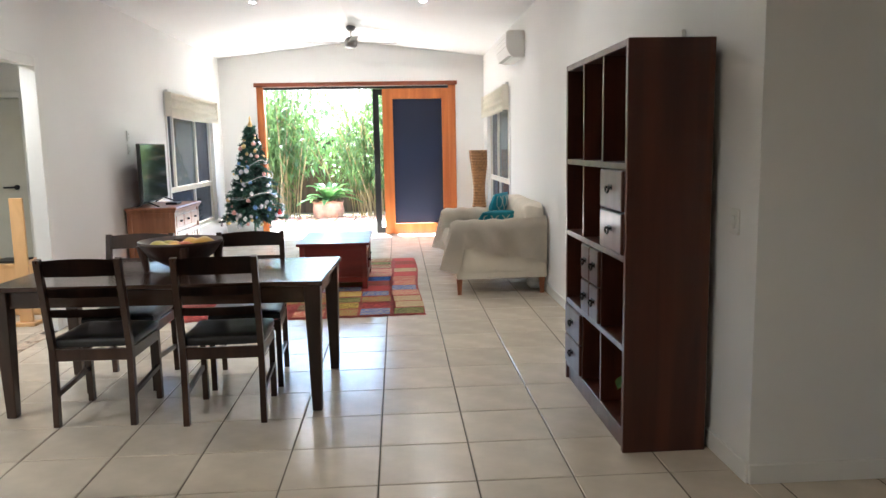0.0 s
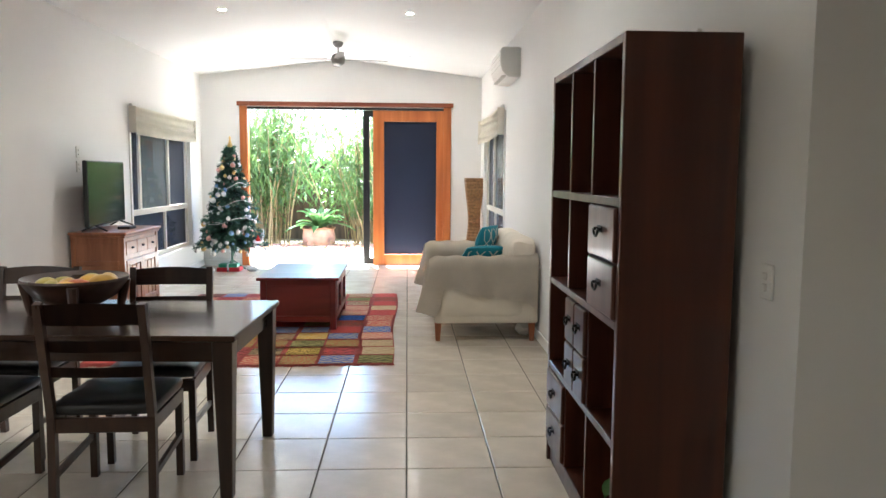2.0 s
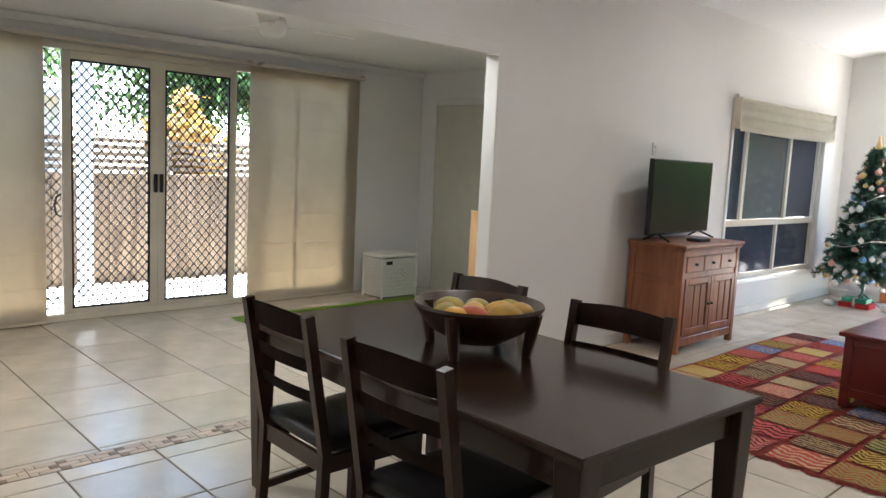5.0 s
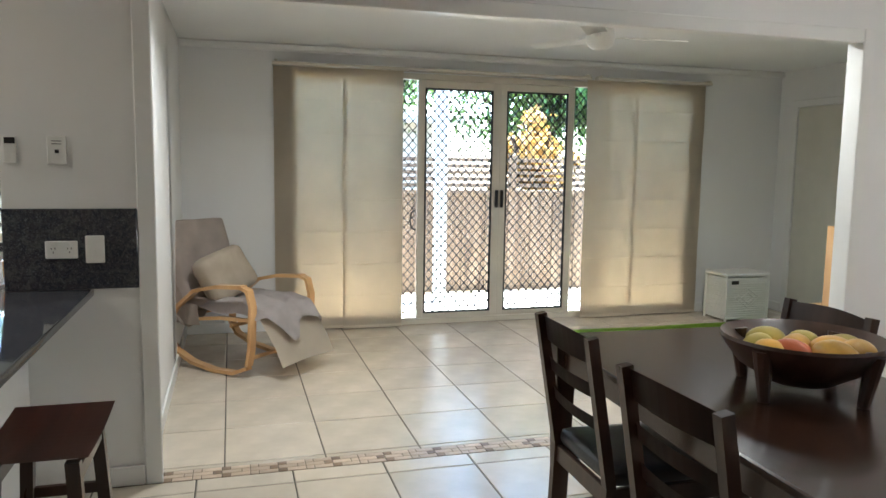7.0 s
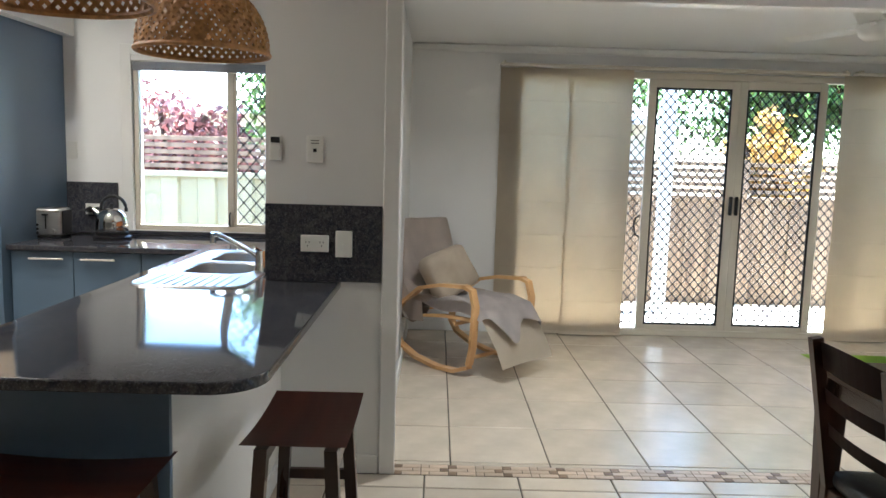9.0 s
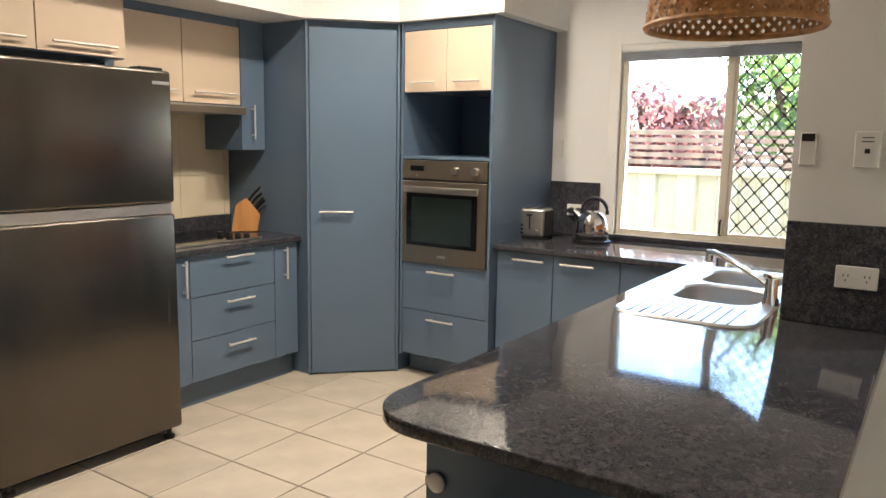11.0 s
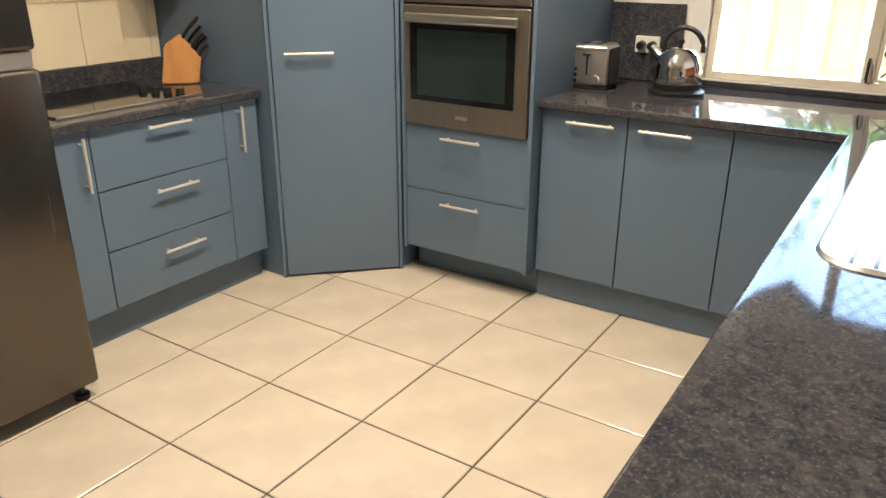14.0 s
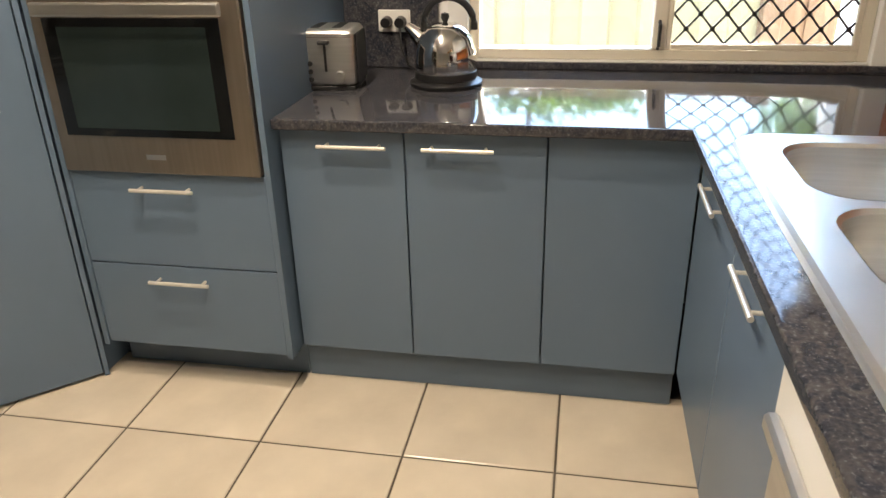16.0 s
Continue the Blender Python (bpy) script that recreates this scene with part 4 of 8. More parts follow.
# fir tree with ornaments
def fir_tree():
    t = thing("christmas_tree", -2.36, 12.28, 0, "decorated artificial christmas tree with silver and gold ornaments", "christmas tree")
    cx, cy = -2.36, 12.28
    part("trunk", rod(bmesh.new(), (cx, cy, 0.10), (cx, cy, 1.86), 0.018, 0.008), PINETREE, t)
    bm = bmesh.new()
    for i in range(3):
        a = i * 2.09 + 0.4
        rod(bm, (cx, cy, 0.16), (cx + 0.2 * math.cos(a), cy + 0.2 * math.sin(a), 0.008), 0.009, seg=6)
    part("stand", bm, PINETREE, t)
    rng = random.Random(4)
    vs, fs = [], []
    tips = []
    for lev in range(17):
        z = 0.40 + lev * 0.088
        R = 0.45 * (1 - lev / 18.0) + 0.04
        nb = max(12, int(30 - lev * 0.9))
        for k in range(nb):
            a = rng.uniform(0, 6.283)
            L = R * rng.uniform(0.75, 1.12)
            droop = rng.uniform(-0.02, 0.15)
            p0 = Vector((cx, cy, z))
            dirv = Vector((math.cos(a), math.sin(a), 0))
            tips.append((p0 + dirv * L * 0.95 + Vector((0, 0, -droop * 0.95)), a))
            n = int(16 + L * 100)
            for j in range(n):
                s = 0.12 + 0.88 * j / n
                c = p0 + dirv * (L * s) + Vector((0, 0, -droop * s * s + 0.02 * s))
                for q in range(3):
                    d = Vector((rng.gauss(0, 1), rng.gauss(0, 1), rng.gauss(0, 1))).normalized()
                    d = (d + dirv * 0.7).normalized() * rng.uniform(0.035, 0.075)
                    w = Vector((rng.gauss(0, 1), rng.gauss(0, 1), rng.gauss(0, 1))).cross(d).normalized() * 0.0065
                    b = len(vs)
                    vs += [c - w, c + w, c + d]
                    fs.append((b, b + 1, b + 2))
    me = bpy.data.meshes.new("foliage")
    me.from_pydata([tuple(v) for v in vs], [], fs)
    me.materials.append(PINETREE)
    ob = new("foliage", me)
    ob.parent = t
    ob.matrix_parent_inverse = world_of(t).inverted()
    rng.shuffle(tips)
    ball = {}
    for mname, m in (("s", SILVER), ("g", GOLD), ("p", PINKO), ("b", BLUEO), ("w", WHITEFUR)):
        bm = bmesh.new()
        bmesh.ops.create_icosphere(bm, subdivisions=2, radius=0.028)
        rod(bm, (0, 0, 0.026), (0, 0, 0.036), 0.008, seg=6)
        me = bpy.data.meshes.new("ornament")
        bm.to_mesh(me)
        bm.free()
        me.materials.append(m)
        for p in me.polygons:
            p.use_smooth = True
        ball[mname] = me
    for i, (p, a) in enumerate(tips[:150]):
        o = new("ornament", ball["sgpswb"[i % 6]])
        s = rng.uniform(0.6, 1.45)
        o.parent = t
        o.matrix_parent_inverse = world_of(t).inverted()
        o.matrix_basis = Matrix.LocRotScale(p - Vector((0, 0, 0.03)), None, (s, s, s))
    part("topper", lathe(bmesh.new(), [(0.0, 0.15), (0.012, 0.13), (0.018, 0.11), (0.012, 0.09), (0.04, 0.0), (0.035, -0.02), (0.0, -0.02)], 10, (cx, cy, 1.84)), GOLD, t, "gold angel-shaped topper", smooth=True)
    for k in range(3):
        pts = []
        for i in range(40):
            u = i / 39
            aa = k * 1.7 + u * 6.6
            z = 0.55 + k * 0.32 + u * 0.28
            R = 0.48 * (1 - (z - 0.4) / 1.6) + 0.03
            pts.append((cx + R * math.cos(aa), cy + R * math.sin(aa), z + 0.03 * math.sin(u * 26)))
        part("garland", tube(bmesh.new(), pts, 0.004, 5), SILVER, t, "silver tinsel garland")


fir_tree()
hat = thing("santa_hat", -1.92, 12.05, 0.46, "small red fabric hat ornament hung on a branch", "ornament")
part("cone", lathe(bmesh.new(), [(0.0, 0.11), (0.02, 0.08), (0.05, 0.0), (0.0, 0.0)], 14, (-1.93, 12.05, 0.44)), RED, hat, smooth=True)
part("fur_band", lathe(bmesh.new(), [(0.05, -0.01), (0.06, 0.0), (0.06, 0.015), (0.045, 0.022)], 14, (-1.93, 12.05, 0.435)), WHITEFUR, hat, smooth=True)
for nm, x0, x1, y0, y1, h, m, lab in (("gift_box", -2.55, -2.22, 12.1, 12.34, 0.055, RED, "flat red-wrapped gift box under the tree"), ("gift_box", -2.53, -2.26, 12.13, 12.32, 0.05, mat("green_wrap", (0.05, 0.30, 0.16), 0.4), "flat green gift box on the red one")):
    zb = 0.001 if m is RED else 0.058
    g = thing(nm, (x0 + x1) / 2, (y0 + y1) / 2, zb, lab, "gift box")
    pbox("box", g, m, x0, x1, y0, y1, zb, zb + h, 0.004)
    pbox("ribbon", g, WHITEFUR, (x0 + x1) / 2 - 0.012, (x0 + x1) / 2 + 0.012, y0 - 0.001, y1 + 0.001, zb, zb + h + 0.001, 0)
for x, y, r in ((-2.62, 12.02, 0.05), (-2.05, 12.16, 0.06)):
    s = thing("plush_toy", x, y, 0, "small white plush ball under the tree", "toy", "toys under the tree")
    bm = bmesh.new()
    bmesh.ops.create_icosphere(bm, subdivisions=3, radius=r, matrix=Matrix.Translation((x, y, r * 0.72)) @ Matrix.Diagonal((1.3, 1.0, 0.72, 1)))
    for v in bm.verts:
        v.co += v.co.normalized() * 0.0 + Vector((noise.noise(v.co * 30), noise.noise(v.co * 31), 0)) * 0.008
    part("body", bm, WHITEFUR, s, smooth=True)
    bm = bmesh.new()
    bmesh.ops.create_icosphere(bm, subdivisions=2, radius=r * 0.4, matrix=Matrix.Translation((x + r, y - r * 0.6, r * 0.45)))
    part("pompom", bm, WHITEFUR, s, smooth=True)

# tall wicker vase
wv = thing("wicker_floor_vase", 1.27, 12.5, 0, "tall square brown wicker floor vase in the corner", "floor vase")
bm = bmesh.new()
hgt = 1.38
rings = 60
prev = None
for i in range(rings + 1):
    z = hgt * i / rings
    u = i / rings
    w = 0.115 + 0.028 * math.cos((u - 0.02) * 2 * math.pi * 0.98) + (0.006 if i % 2 else -0.004)
    ring = [bm.verts.new((1.27 + sx * w, 12.5 + sy * w, z)) for sx, sy in ((-1, -1), (0, -1.03), (1, -1), (1.03, 0), (1, 1), (0, 1.03), (-1, 1), (-1.03, 0))]
    if prev:
        for k in range(8):
            bm.faces.new((prev[k], prev[(k + 1) % 8], ring[(k + 1) % 8], ring[k]))
    prev = ring
part("weave", bm, WICKER, wv)
part("rim", tube(bmesh.new(), [(1.27 + a * 0.135, 12.5 + b * 0.135, hgt) for a, b in ((-1, -1), (1, -1), (1, 1), (-1, 1), (-1, -0.9))], 0.013, 6), WICKER, wv)

# sofa with throw and cushions (faces west)
so = thing("sofa", 0.98, 8.35, 0, "cream two-seat sofa covered with a beige linen throw", "sofa")
X0, X1, Y0, Y1 = 0.455, 1.40, 7.45, 9.10
for x in (X0 + 0.06, X1 - 0.06):
    for y in (Y0 + 0.06, Y1 - 0.06):
        bm = bmesh.new()
        bmesh.ops.create_cone(bm, cap_ends=True, segments=4, radius1=0.026, radius2=0.04, depth=0.16, matrix=Matrix.Translation((x, y, 0.08)) @ Matrix.Rotation(radians(45), 4, "Z"))
        part("leg", bm, wood_mat("sofa_leg_wood", (0.20, 0.06, 0.02), (0.32, 0.11, 0.04), 0.4) if "sofa_leg_wood" not in bpy.data.materials else bpy.data.materials["sofa_leg_wood"], so, "tapered red-brown timber leg")
part("base", bx(bmesh.new(), X0 + 0.03, X1 - 0.01, Y0 + 0.01, Y1 - 0.01, 0.16, 0.42, 0.02, 2), SOFAFAB, so, smooth=True)


def soft(bm, x0, x1, y0, y1, z0, z1, r, k=0.012, f=5.0, seg=4):
    """A padded block: rounded edges and a slightly lumpy surface."""
    b2 = bmesh.new()
    bx(b2, x0, x1, y0, y1, z0, z1)
    bmesh.ops.subdivide_edges(b2, edges=b2.edges[:], cuts=7, use_grid_fill=True)
    c = Vector(((x0 + x1) / 2, (y0 + y1) / 2, (z0 + z1) / 2))
    h = Vector(((x1 - x0) / 2, (y1 - y0) / 2, (z1 - z0) / 2))
    for v in b2.verts:
        d = v.co - c
        core = Vector([max(-h[i] + r, min(h[i] - r, d[i])) for i in range(3)])
        off = d - core
        if off.length > 1e-6:
            d = core + off.normalized() * r
        v.co = c + d + noise.noise_vector(v.co * f) * k
    me = bpy.data.meshes.new("tmp")
    b2.to_mesh(me)
    b2.free()
    bm.from_mesh(me)
    bpy.data.meshes.remove(me)
    return bm


part("seat_cushion", soft(bmesh.new(), X0 - 0.005, X1 - 0.22, Y0 + 0.17, Y1 - 0.17, 0.36, 0.52, 0.06), SOFAFAB, so, smooth=True)
part("backrest", soft(bmesh.new(), X1 - 0.27, X1, Y0 + 0.04, Y1 - 0.04, 0.20, 0.90, 0.12, 0.024), LINEN, so, "backrest under a linen throw", smooth=True)
for ya, yb in ((Y0, Y0 + 0.19), (Y1 - 0.19, Y1)):
    part("armrest", soft(bmesh.new(), X0 + 0.01, X1 - 0.1, ya, yb, 0.18, 0.70, 0.07), SOFAFAB, so, smooth=True)


def throw(yo, s):
    """The throw over an arm: down the outer side, over the top and a little down the inner side and front."""
    def f(u, v):
        x = X0 - 0.02 + u * (X1 - X0 + 0.0)
        rnd = 0.105
        st_ = max(0.0, min(1.0, (u - 0.08) / 0.05))
        low = (0.27 - 0.9 * u) * (1 - st_) + (0.46 - 0.09 * u) * st_ - (0.10 * max(0.0, u - 0.75) * 4 if u > 0.75 else 0) + 0.025 * math.sin(u * 8)
        top = 0.745 - 0.035 * (max(0, 0.12 - u) / 0.12) ** 2 + 0.09 * max(0, u - 0.6) ** 1.2
        if v < 0.55:
            k = v / 0.55
            z = low + (top - 0.09 - low) * k
            y = yo - s * (0.022 + 0.015 * (1 - k) * math.sin(u * 17 + 1) * min(1, u * 6))
            x -= 0.12 * (1 - k) * max(0.0, 1 - u / 0.1)
        elif v < 0.8:
            a = (v - 0.55) / 0.25 * math.pi
            y = yo - s * 0.022 + s * 0.115 * (1 - math.cos(a))
            z = top - 0.09 + 0.09 * math.sin(a)
        else:
            k = (v - 0.8) / 0.2
            y = yo + s * 0.215
            z = top - 0.09 - 0.16 * k
        return (x, y + 0.006 * math.sin(u * 23 + v * 7), z + 0.006 * math.sin(u * 31))
    return f


part("throw_cover", sheet(bmesh.new(), throw(Y0, 1), 60, 30, 0.006), LINEN, so, "wrinkled beige linen throw", smooth=True)
part("throw_cover", sheet(bmesh.new(), throw(Y1, -1), 60, 30, 0.006), LINEN, so, "wrinkled beige linen throw", smooth=True)


def front_drop(ya, yb, zt, zl):
    def f(u, v):
        y = ya + u * (yb - ya)
        top = zt + 0.09 * math.sin(math.pi * u)
        z = top - v * (top - zl) * (1 - 0.3 * u)
        return (X0 - 0.02 - 0.12 * v * (1 - 0.75 * u) + 0.012 * math.sin(u * 15) * v * (1 if u > 0 else 0), y, z)
    return f


part("throw_front", sheet(bmesh.new(), front_drop(Y0 - 0.022, Y0 + 0.208, 0.62, 0.27), 14, 16, 0.006), LINEN, so, "hanging corner of the throw", smooth=True)
part("throw_front", sheet(bmesh.new(), front_drop(Y1 + 0.022, Y1 - 0.208, 0.62, 0.27), 14, 12, 0.006), LINEN, so, smooth=True)
part("throw_seat", sheet(bmesh.new(), lambda u, v: (X0 - 0.03 + u * 0.75, Y0 + 0.2 + v * (Y1 - Y0 - 0.4), (0.53 + 0.012 * math.sin(u * 12 + v * 9)) if u > 0.05 else 0.40 + u * 2.6), 24, 24, 0.006), LINEN, so, smooth=True)


def cushion(x, y, z, sz, tilt, turn, label):
    c = thing("cushion", x, y, z - sz / 2, label, "cushion", "cushions on the sofa")
    m = Matrix.Translation((x, y, z)) @ Matrix.Rotation(radians(turn), 4, "Z") @ Matrix.Rotation(radians(tilt), 4, "X")

    def puff(u, v, s):
        e = (1 - abs(2 * u - 1) ** 3) * (1 - abs(2 * v - 1) ** 3)
        pin = 1 - 0.10 * (1 - abs(2 * u - 1)) if abs(2 * v - 1) > 0.9 else 1
        return m @ Vector(((u - 0.5) * sz * pin, s * (0.004 + 0.065 * e ** 0.6), (v - 0.5) * sz * (1 - 0.08 * (1 - abs(2 * v - 1) ** 2) * abs(2 * u - 1) ** 6)))
    bm = bmesh.new()
    sheet(bm, lambda u, v: puff(u, v, 1), 16, 16)
    sheet(bm, lambda u, v: puff(u, v, -1), 16, 16)
    bmesh.ops.remove_doubles(bm, verts=bm.verts, dist=0.012)
    part("cover", bm, TEAL, c, smooth=True)
    # trellis print on both faces
    for s in (1, -1):
        bm = bmesh.new()
        for i in range(-1, 4):
            for sg in (1, -1):
                pts = []
                for k in range(25):
                    v = 0.04 + 0.92 * k / 24
                    u = (i + 0.5) / 3 + sg * 0.155 * math.sin(v * math.pi * 3.0 + (0 if i % 2 else math.pi))
                    if 0.04 < u < 0.96:
                        pts.append(puff(u, v, s * 1.0) + (m.to_3x3() @ Vector((0, s * 0.0025, 0))))
                if len(pts) > 3:
                    ribbon(bm, pts, m.to_3x3() @ Vector((1, 0, 0)), 0.016, 0.002)
        part("trellis_print", bm, CREAMLINE, c, "cream trellis print")


cushion(1.0, 8.30, 0.74, 0.44, 14, 64, "teal cushion with a cream trellis print on the sofa")
cushion(0.92, 7.98, 0.66, 0.40, 50, 20, "teal trellis cushion leaning on the other one")
bg = thing("plastic_bag", 1.33, 7.72, 0, "crumpled white plastic bag under the sofa", "bag")
bm = bmesh.new()
bmesh.ops.create_icosphere(bm, subdivisions=4, radius=0.09, matrix=Matrix.Translation((1.33, 7.74, 0.062)) @ Matrix.Diagonal((1.1, 0.8, 0.68, 1)))
for v in bm.verts:
    v.co += noise.noise_vector(v.co * 22) * 0.018
    v.co.z = max(0.002, v.co.z)
part("bag", bm, WHITEPL, bg, smooth=True)

# coffee table chest
cf = thing("coffee_table", -0.75, 8.42, 0.012, "dark red lacquered coffee table chest on the rug", "coffee table")
cx0, cx1, cy0, cy1, ct = -1.10, -0.41, 7.92, 9.02, 0.50
pbox("top", cf, REDWOOD, cx0 - 0.03, cx1 + 0.03, cy0 - 0.03, cy1 + 0.03, ct - 0.028, ct, 0.006)
pbox("body", cf, REDWOOD, cx0 + 0.015, cx1 - 0.015, cy0 + 0.015, cy1 - 0.015, 0.09, ct - 0.028, 0.003)
for x in (cx0, cx1 - 0.055):
    for y in (cy0, cy1 - 0.055):
        pbox("leg", cf, REDWOOD, x, x + 0.055, y, y + 0.055, 0.013, ct - 0.028, 0.004)
for y in (cy0 + 0.004, cy1 - 0.024):
    pbox("rail", cf, REDWOOD, cx0 + 0.055, cx1 - 0.055, y, y + 0.02, 0.085, 0.14, 0.003)
    pbox("rail", cf, REDWOOD, cx0 + 0.055, cx1 - 0.055, y, y + 0.02, ct - 0.08, ct - 0.03, 0.003)
for k in range(2):
    ya = cy0 + 0.07 + k * 0.49
    dd = part("door", frame_bars(bmesh.new(), "x", cx1 - 0.006, 0.02, ya, ya + 0.47, 0.10, ct - 0.05, 0.06), REDWOOD, cf)
    part("pull", rod(bmesh.new(), (cx1 + 0.004, ya + 0.235, 0.28), (cx1 + 0.02, ya + 0.235, 0.28), 0.012), IRON, dd)

# patchwork rug
rug = thing("patchwork_rug", -1.0, 8.3, 0, "patchwork kilim rug in red, orange and blue", "rug")
rx0, rx1, ry0, ry1 = -2.22, 0.13, 6.68, 10.02


def rug_edge(u, v):
    x = rx0 + u * (rx1 - rx0) + 0.014 * math.sin(v * 9 + 1) * (1 if u > 0.5 else -1) * abs(2 * u - 1)
    y = ry0 + v * (ry1 - ry0) + 0.02 * math.sin(u * 8) * abs(2 * v - 1)
    return Vector((x, y, 0.0))


def rugf(u, v):
    p = rug_edge(u, v)
    p.z = 0.006 + 0.003 * abs(noise.noise(p * 4))
    return p


part("backing", sheet(bmesh.new(), rugf, 20, 28, 0.005), RUGBASE, rug)
rr = random.Random(11)
nu, nv = 8, 12
for i in range(nu):
    for j in range(nv):
        jt = [rr.uniform(-0.05, 0.05) for _ in range(4)]
        a0, a1, b0, b1 = (i + 0.08 + jt[0]) / nu, (i + 0.95 + jt[1]) / nu, (j + 0.08 + jt[2]) / nv, (j + 0.95 + jt[3]) / nv
        bm = bmesh.new()
        sheet(bm, lambda u, v: rug_edge(a0 + u * (a1 - a0), b0 + v * (b1 - b0)) + Vector((0, 0, 0.0115 + 0.002 * abs(noise.noise(Vector((i * 3 + u, j * 3 + v, 0)) * 2)))), 3, 3)
        part("patch", bm, RUGM[rr.randrange(4)], rug)
def fringe(u, v):
    p = rug_edge(u, 0)
    j = 0.5 + 0.5 * math.sin(u * 931.0) * math.sin(u * 317.0)
    return (p.x + 0.012 * math.sin(u * 523.0) * v, p.y + 0.01 - v * (0.02 + 0.045 * j), 0.009 - 0.005 * v)


bm = sheet(bmesh.new(), fringe, 180, 3, 0.003)
part("fringe", bm, RUGBASE, rug, "short red fringe")

# ---- dining set ----
def dining_table():
    t = thing("dining_table", -1.34, 4.72, 0, "long dark-stained wooden dining table", "dining table")
    x0, x1, y0, y1 = -2.26, -0.43, 4.245, 5.17
    pbox("tabletop", t, TABLEWOOD, x0, x1, y0, y1, 0.722, 0.75, 0.005)
    for y in (y0 + 0.045, y1 - 0.07):
        pbox("apron", t, TABLEWOOD, x0 + 0.1, x1 - 0.1, y, y + 0.025, 0.625, 0.722, 0.002)
    for x in (x0 + 0.045, x1 - 0.07):
        pbox("apron", t, TABLEWOOD, x, x + 0.025, y0 + 0.1, y1 - 0.1, 0.625, 0.722, 0.002)
    for x in (x0 + 0.06, x1 - 0.06):
        for y in (y0 + 0.06, y1 - 0.06):
            bm = bmesh.new()
            bmesh.ops.create_cone(bm, cap_ends=True, segments=4, radius1=0.038, radius2=0.064, depth=0.722, matrix=Matrix.Translation((x, y, 0.361)) @ Matrix.Rotation(radians(45), 4, "Z"))
            bmesh.ops.bevel(bm, geom=bm.edges[:], offset=0.004, segments=1, affect="EDGES")
            part("leg", bm, DARKWOOD, t)
    t.matrix_basis = pose(-1.395, 4.80, 0, 0, 0, -2.3) @ Matrix.Translation((1.345, -4.7075, 0)) @ t.matrix_basis


dining_table()


def dining_chair():
    """Faces +y; the origin is under the seat's middle."""
    c = new("dining_chair")
    c.empty_display_size = 0.1
    tagged(c, "dark-stained ladder-back dining chair with a black leather seat", "chair", "chairs round the dining table")
    w = 0.205
    lean = lambda z: -0.215 - 0.085 * max(0, z - 0.43) / 0.5
    for s in (-1, 1):
        bm = bmesh.new()
        pts = [(s * w, -0.235, 0.0), (s * w, -0.222, 0.22), (s * w, -0.215, 0.43), (s * w, lean(0.70), 0.70), (s * w, lean(0.925), 0.925)]
        ribbon(bm, pts, (1, 0, 0), 0.032, 0.036)
        part("back_post", bm, DARKWOOD, c)
        bm = bmesh.new()
        ribbon(bm, [(s * (w - 0.005), 0.20, 0.0), (s * (w - 0.005), 0.205, 0.42)], (1, 0, 0), 0.032, 0.034)
        part("front_leg", bm, DARKWOOD, c)
        pbox("side_rail", c, DARKWOOD, s * w - 0.011, s * w + 0.011, -0.21, 0.19, 0.36, 0.425, 0.003)
        bm = bmesh.new()
        ribbon(bm, [(s * w, -0.22, 0.17), (s * w, 0.2, 0.2)], (1, 0, 0), 0.018, 0.028)
        part("stretcher", bm, DARKWOOD, c)
    pbox("front_rail", c, DARKWOOD, -w, w, 0.19, 0.212, 0.36, 0.425, 0.003)
    pbox("back_rail", c, DARKWOOD, -w, w, -0.225, -0.203, 0.36, 0.425, 0.003)
    for z0, z1 in ((0.83, 0.915), (0.715, 0.765), (0.605, 0.65)):
        def f(u, v):
            z = z0 + v * (z1 - z0) + (0.012 * math.sin(u * math.pi) if z1 > 0.9 and v > 0.5 else 0)
            return ((u - 0.5) * 2 * w, lean(z) - 0.02 * math.sin(u * math.pi) + 0.01, z)
        part("back_slat", sheet(bmesh.new(), f, 10, 2, 0.018), DARKWOOD, c)
    part("seat", soft(bmesh.new(), -0.222, 0.222, -0.215, 0.225, 0.425, 0.485, 0.028, 0.004, 6), LEATHER, c, "padded black leather seat", smooth=True)
    return c


ch = dining_chair()
ch.matrix_basis = pose(-1.735, 4.48, 0, 0, 0, -1)
copy_thing(ch, pose(-1.04, 4.43, 0, 0, 0, 1.5))
copy_thing(ch, pose(-1.045, 5.0, 0, 0, 0, 184))
copy_thing(ch, pose(-1.80, 5.03, 0, 0, 0, 180))

# fruit bowl on four legs
fb = thing("fruit_bowl", -1.40, 4.85, 0.75, "dark carved wooden bowl on legs, filled with mangoes", "fruit bowl")
part("bowl", lathe(bmesh.new(), [(0.0, 0.055), (0.09, 0.07), (0.19, 0.13), (0.235, 0.175), (0.246, 0.183), (0.249, 0.172), (0.235, 0.150), (0.19, 0.09), (0.10, 0.035), (0.0, 0.025)], 40, (-1.40, 4.85, 0.752)), BOWLWOOD, fb, smooth=True)
for k in range(4):
    a = radians(20 + k * 90)
    part("bowl_leg", rod(bmesh.new(), (-1.40 + 0.20 * math.cos(a), 4.85 + 0.20 * math.sin(a), 0.7515), (-1.40 + 0.225 * math.cos(a), 4.85 + 0.225 * math.sin(a), 0.915), 0.018, 0.03, 10), BOWLWOOD, fb)
rf = random.Random(3)
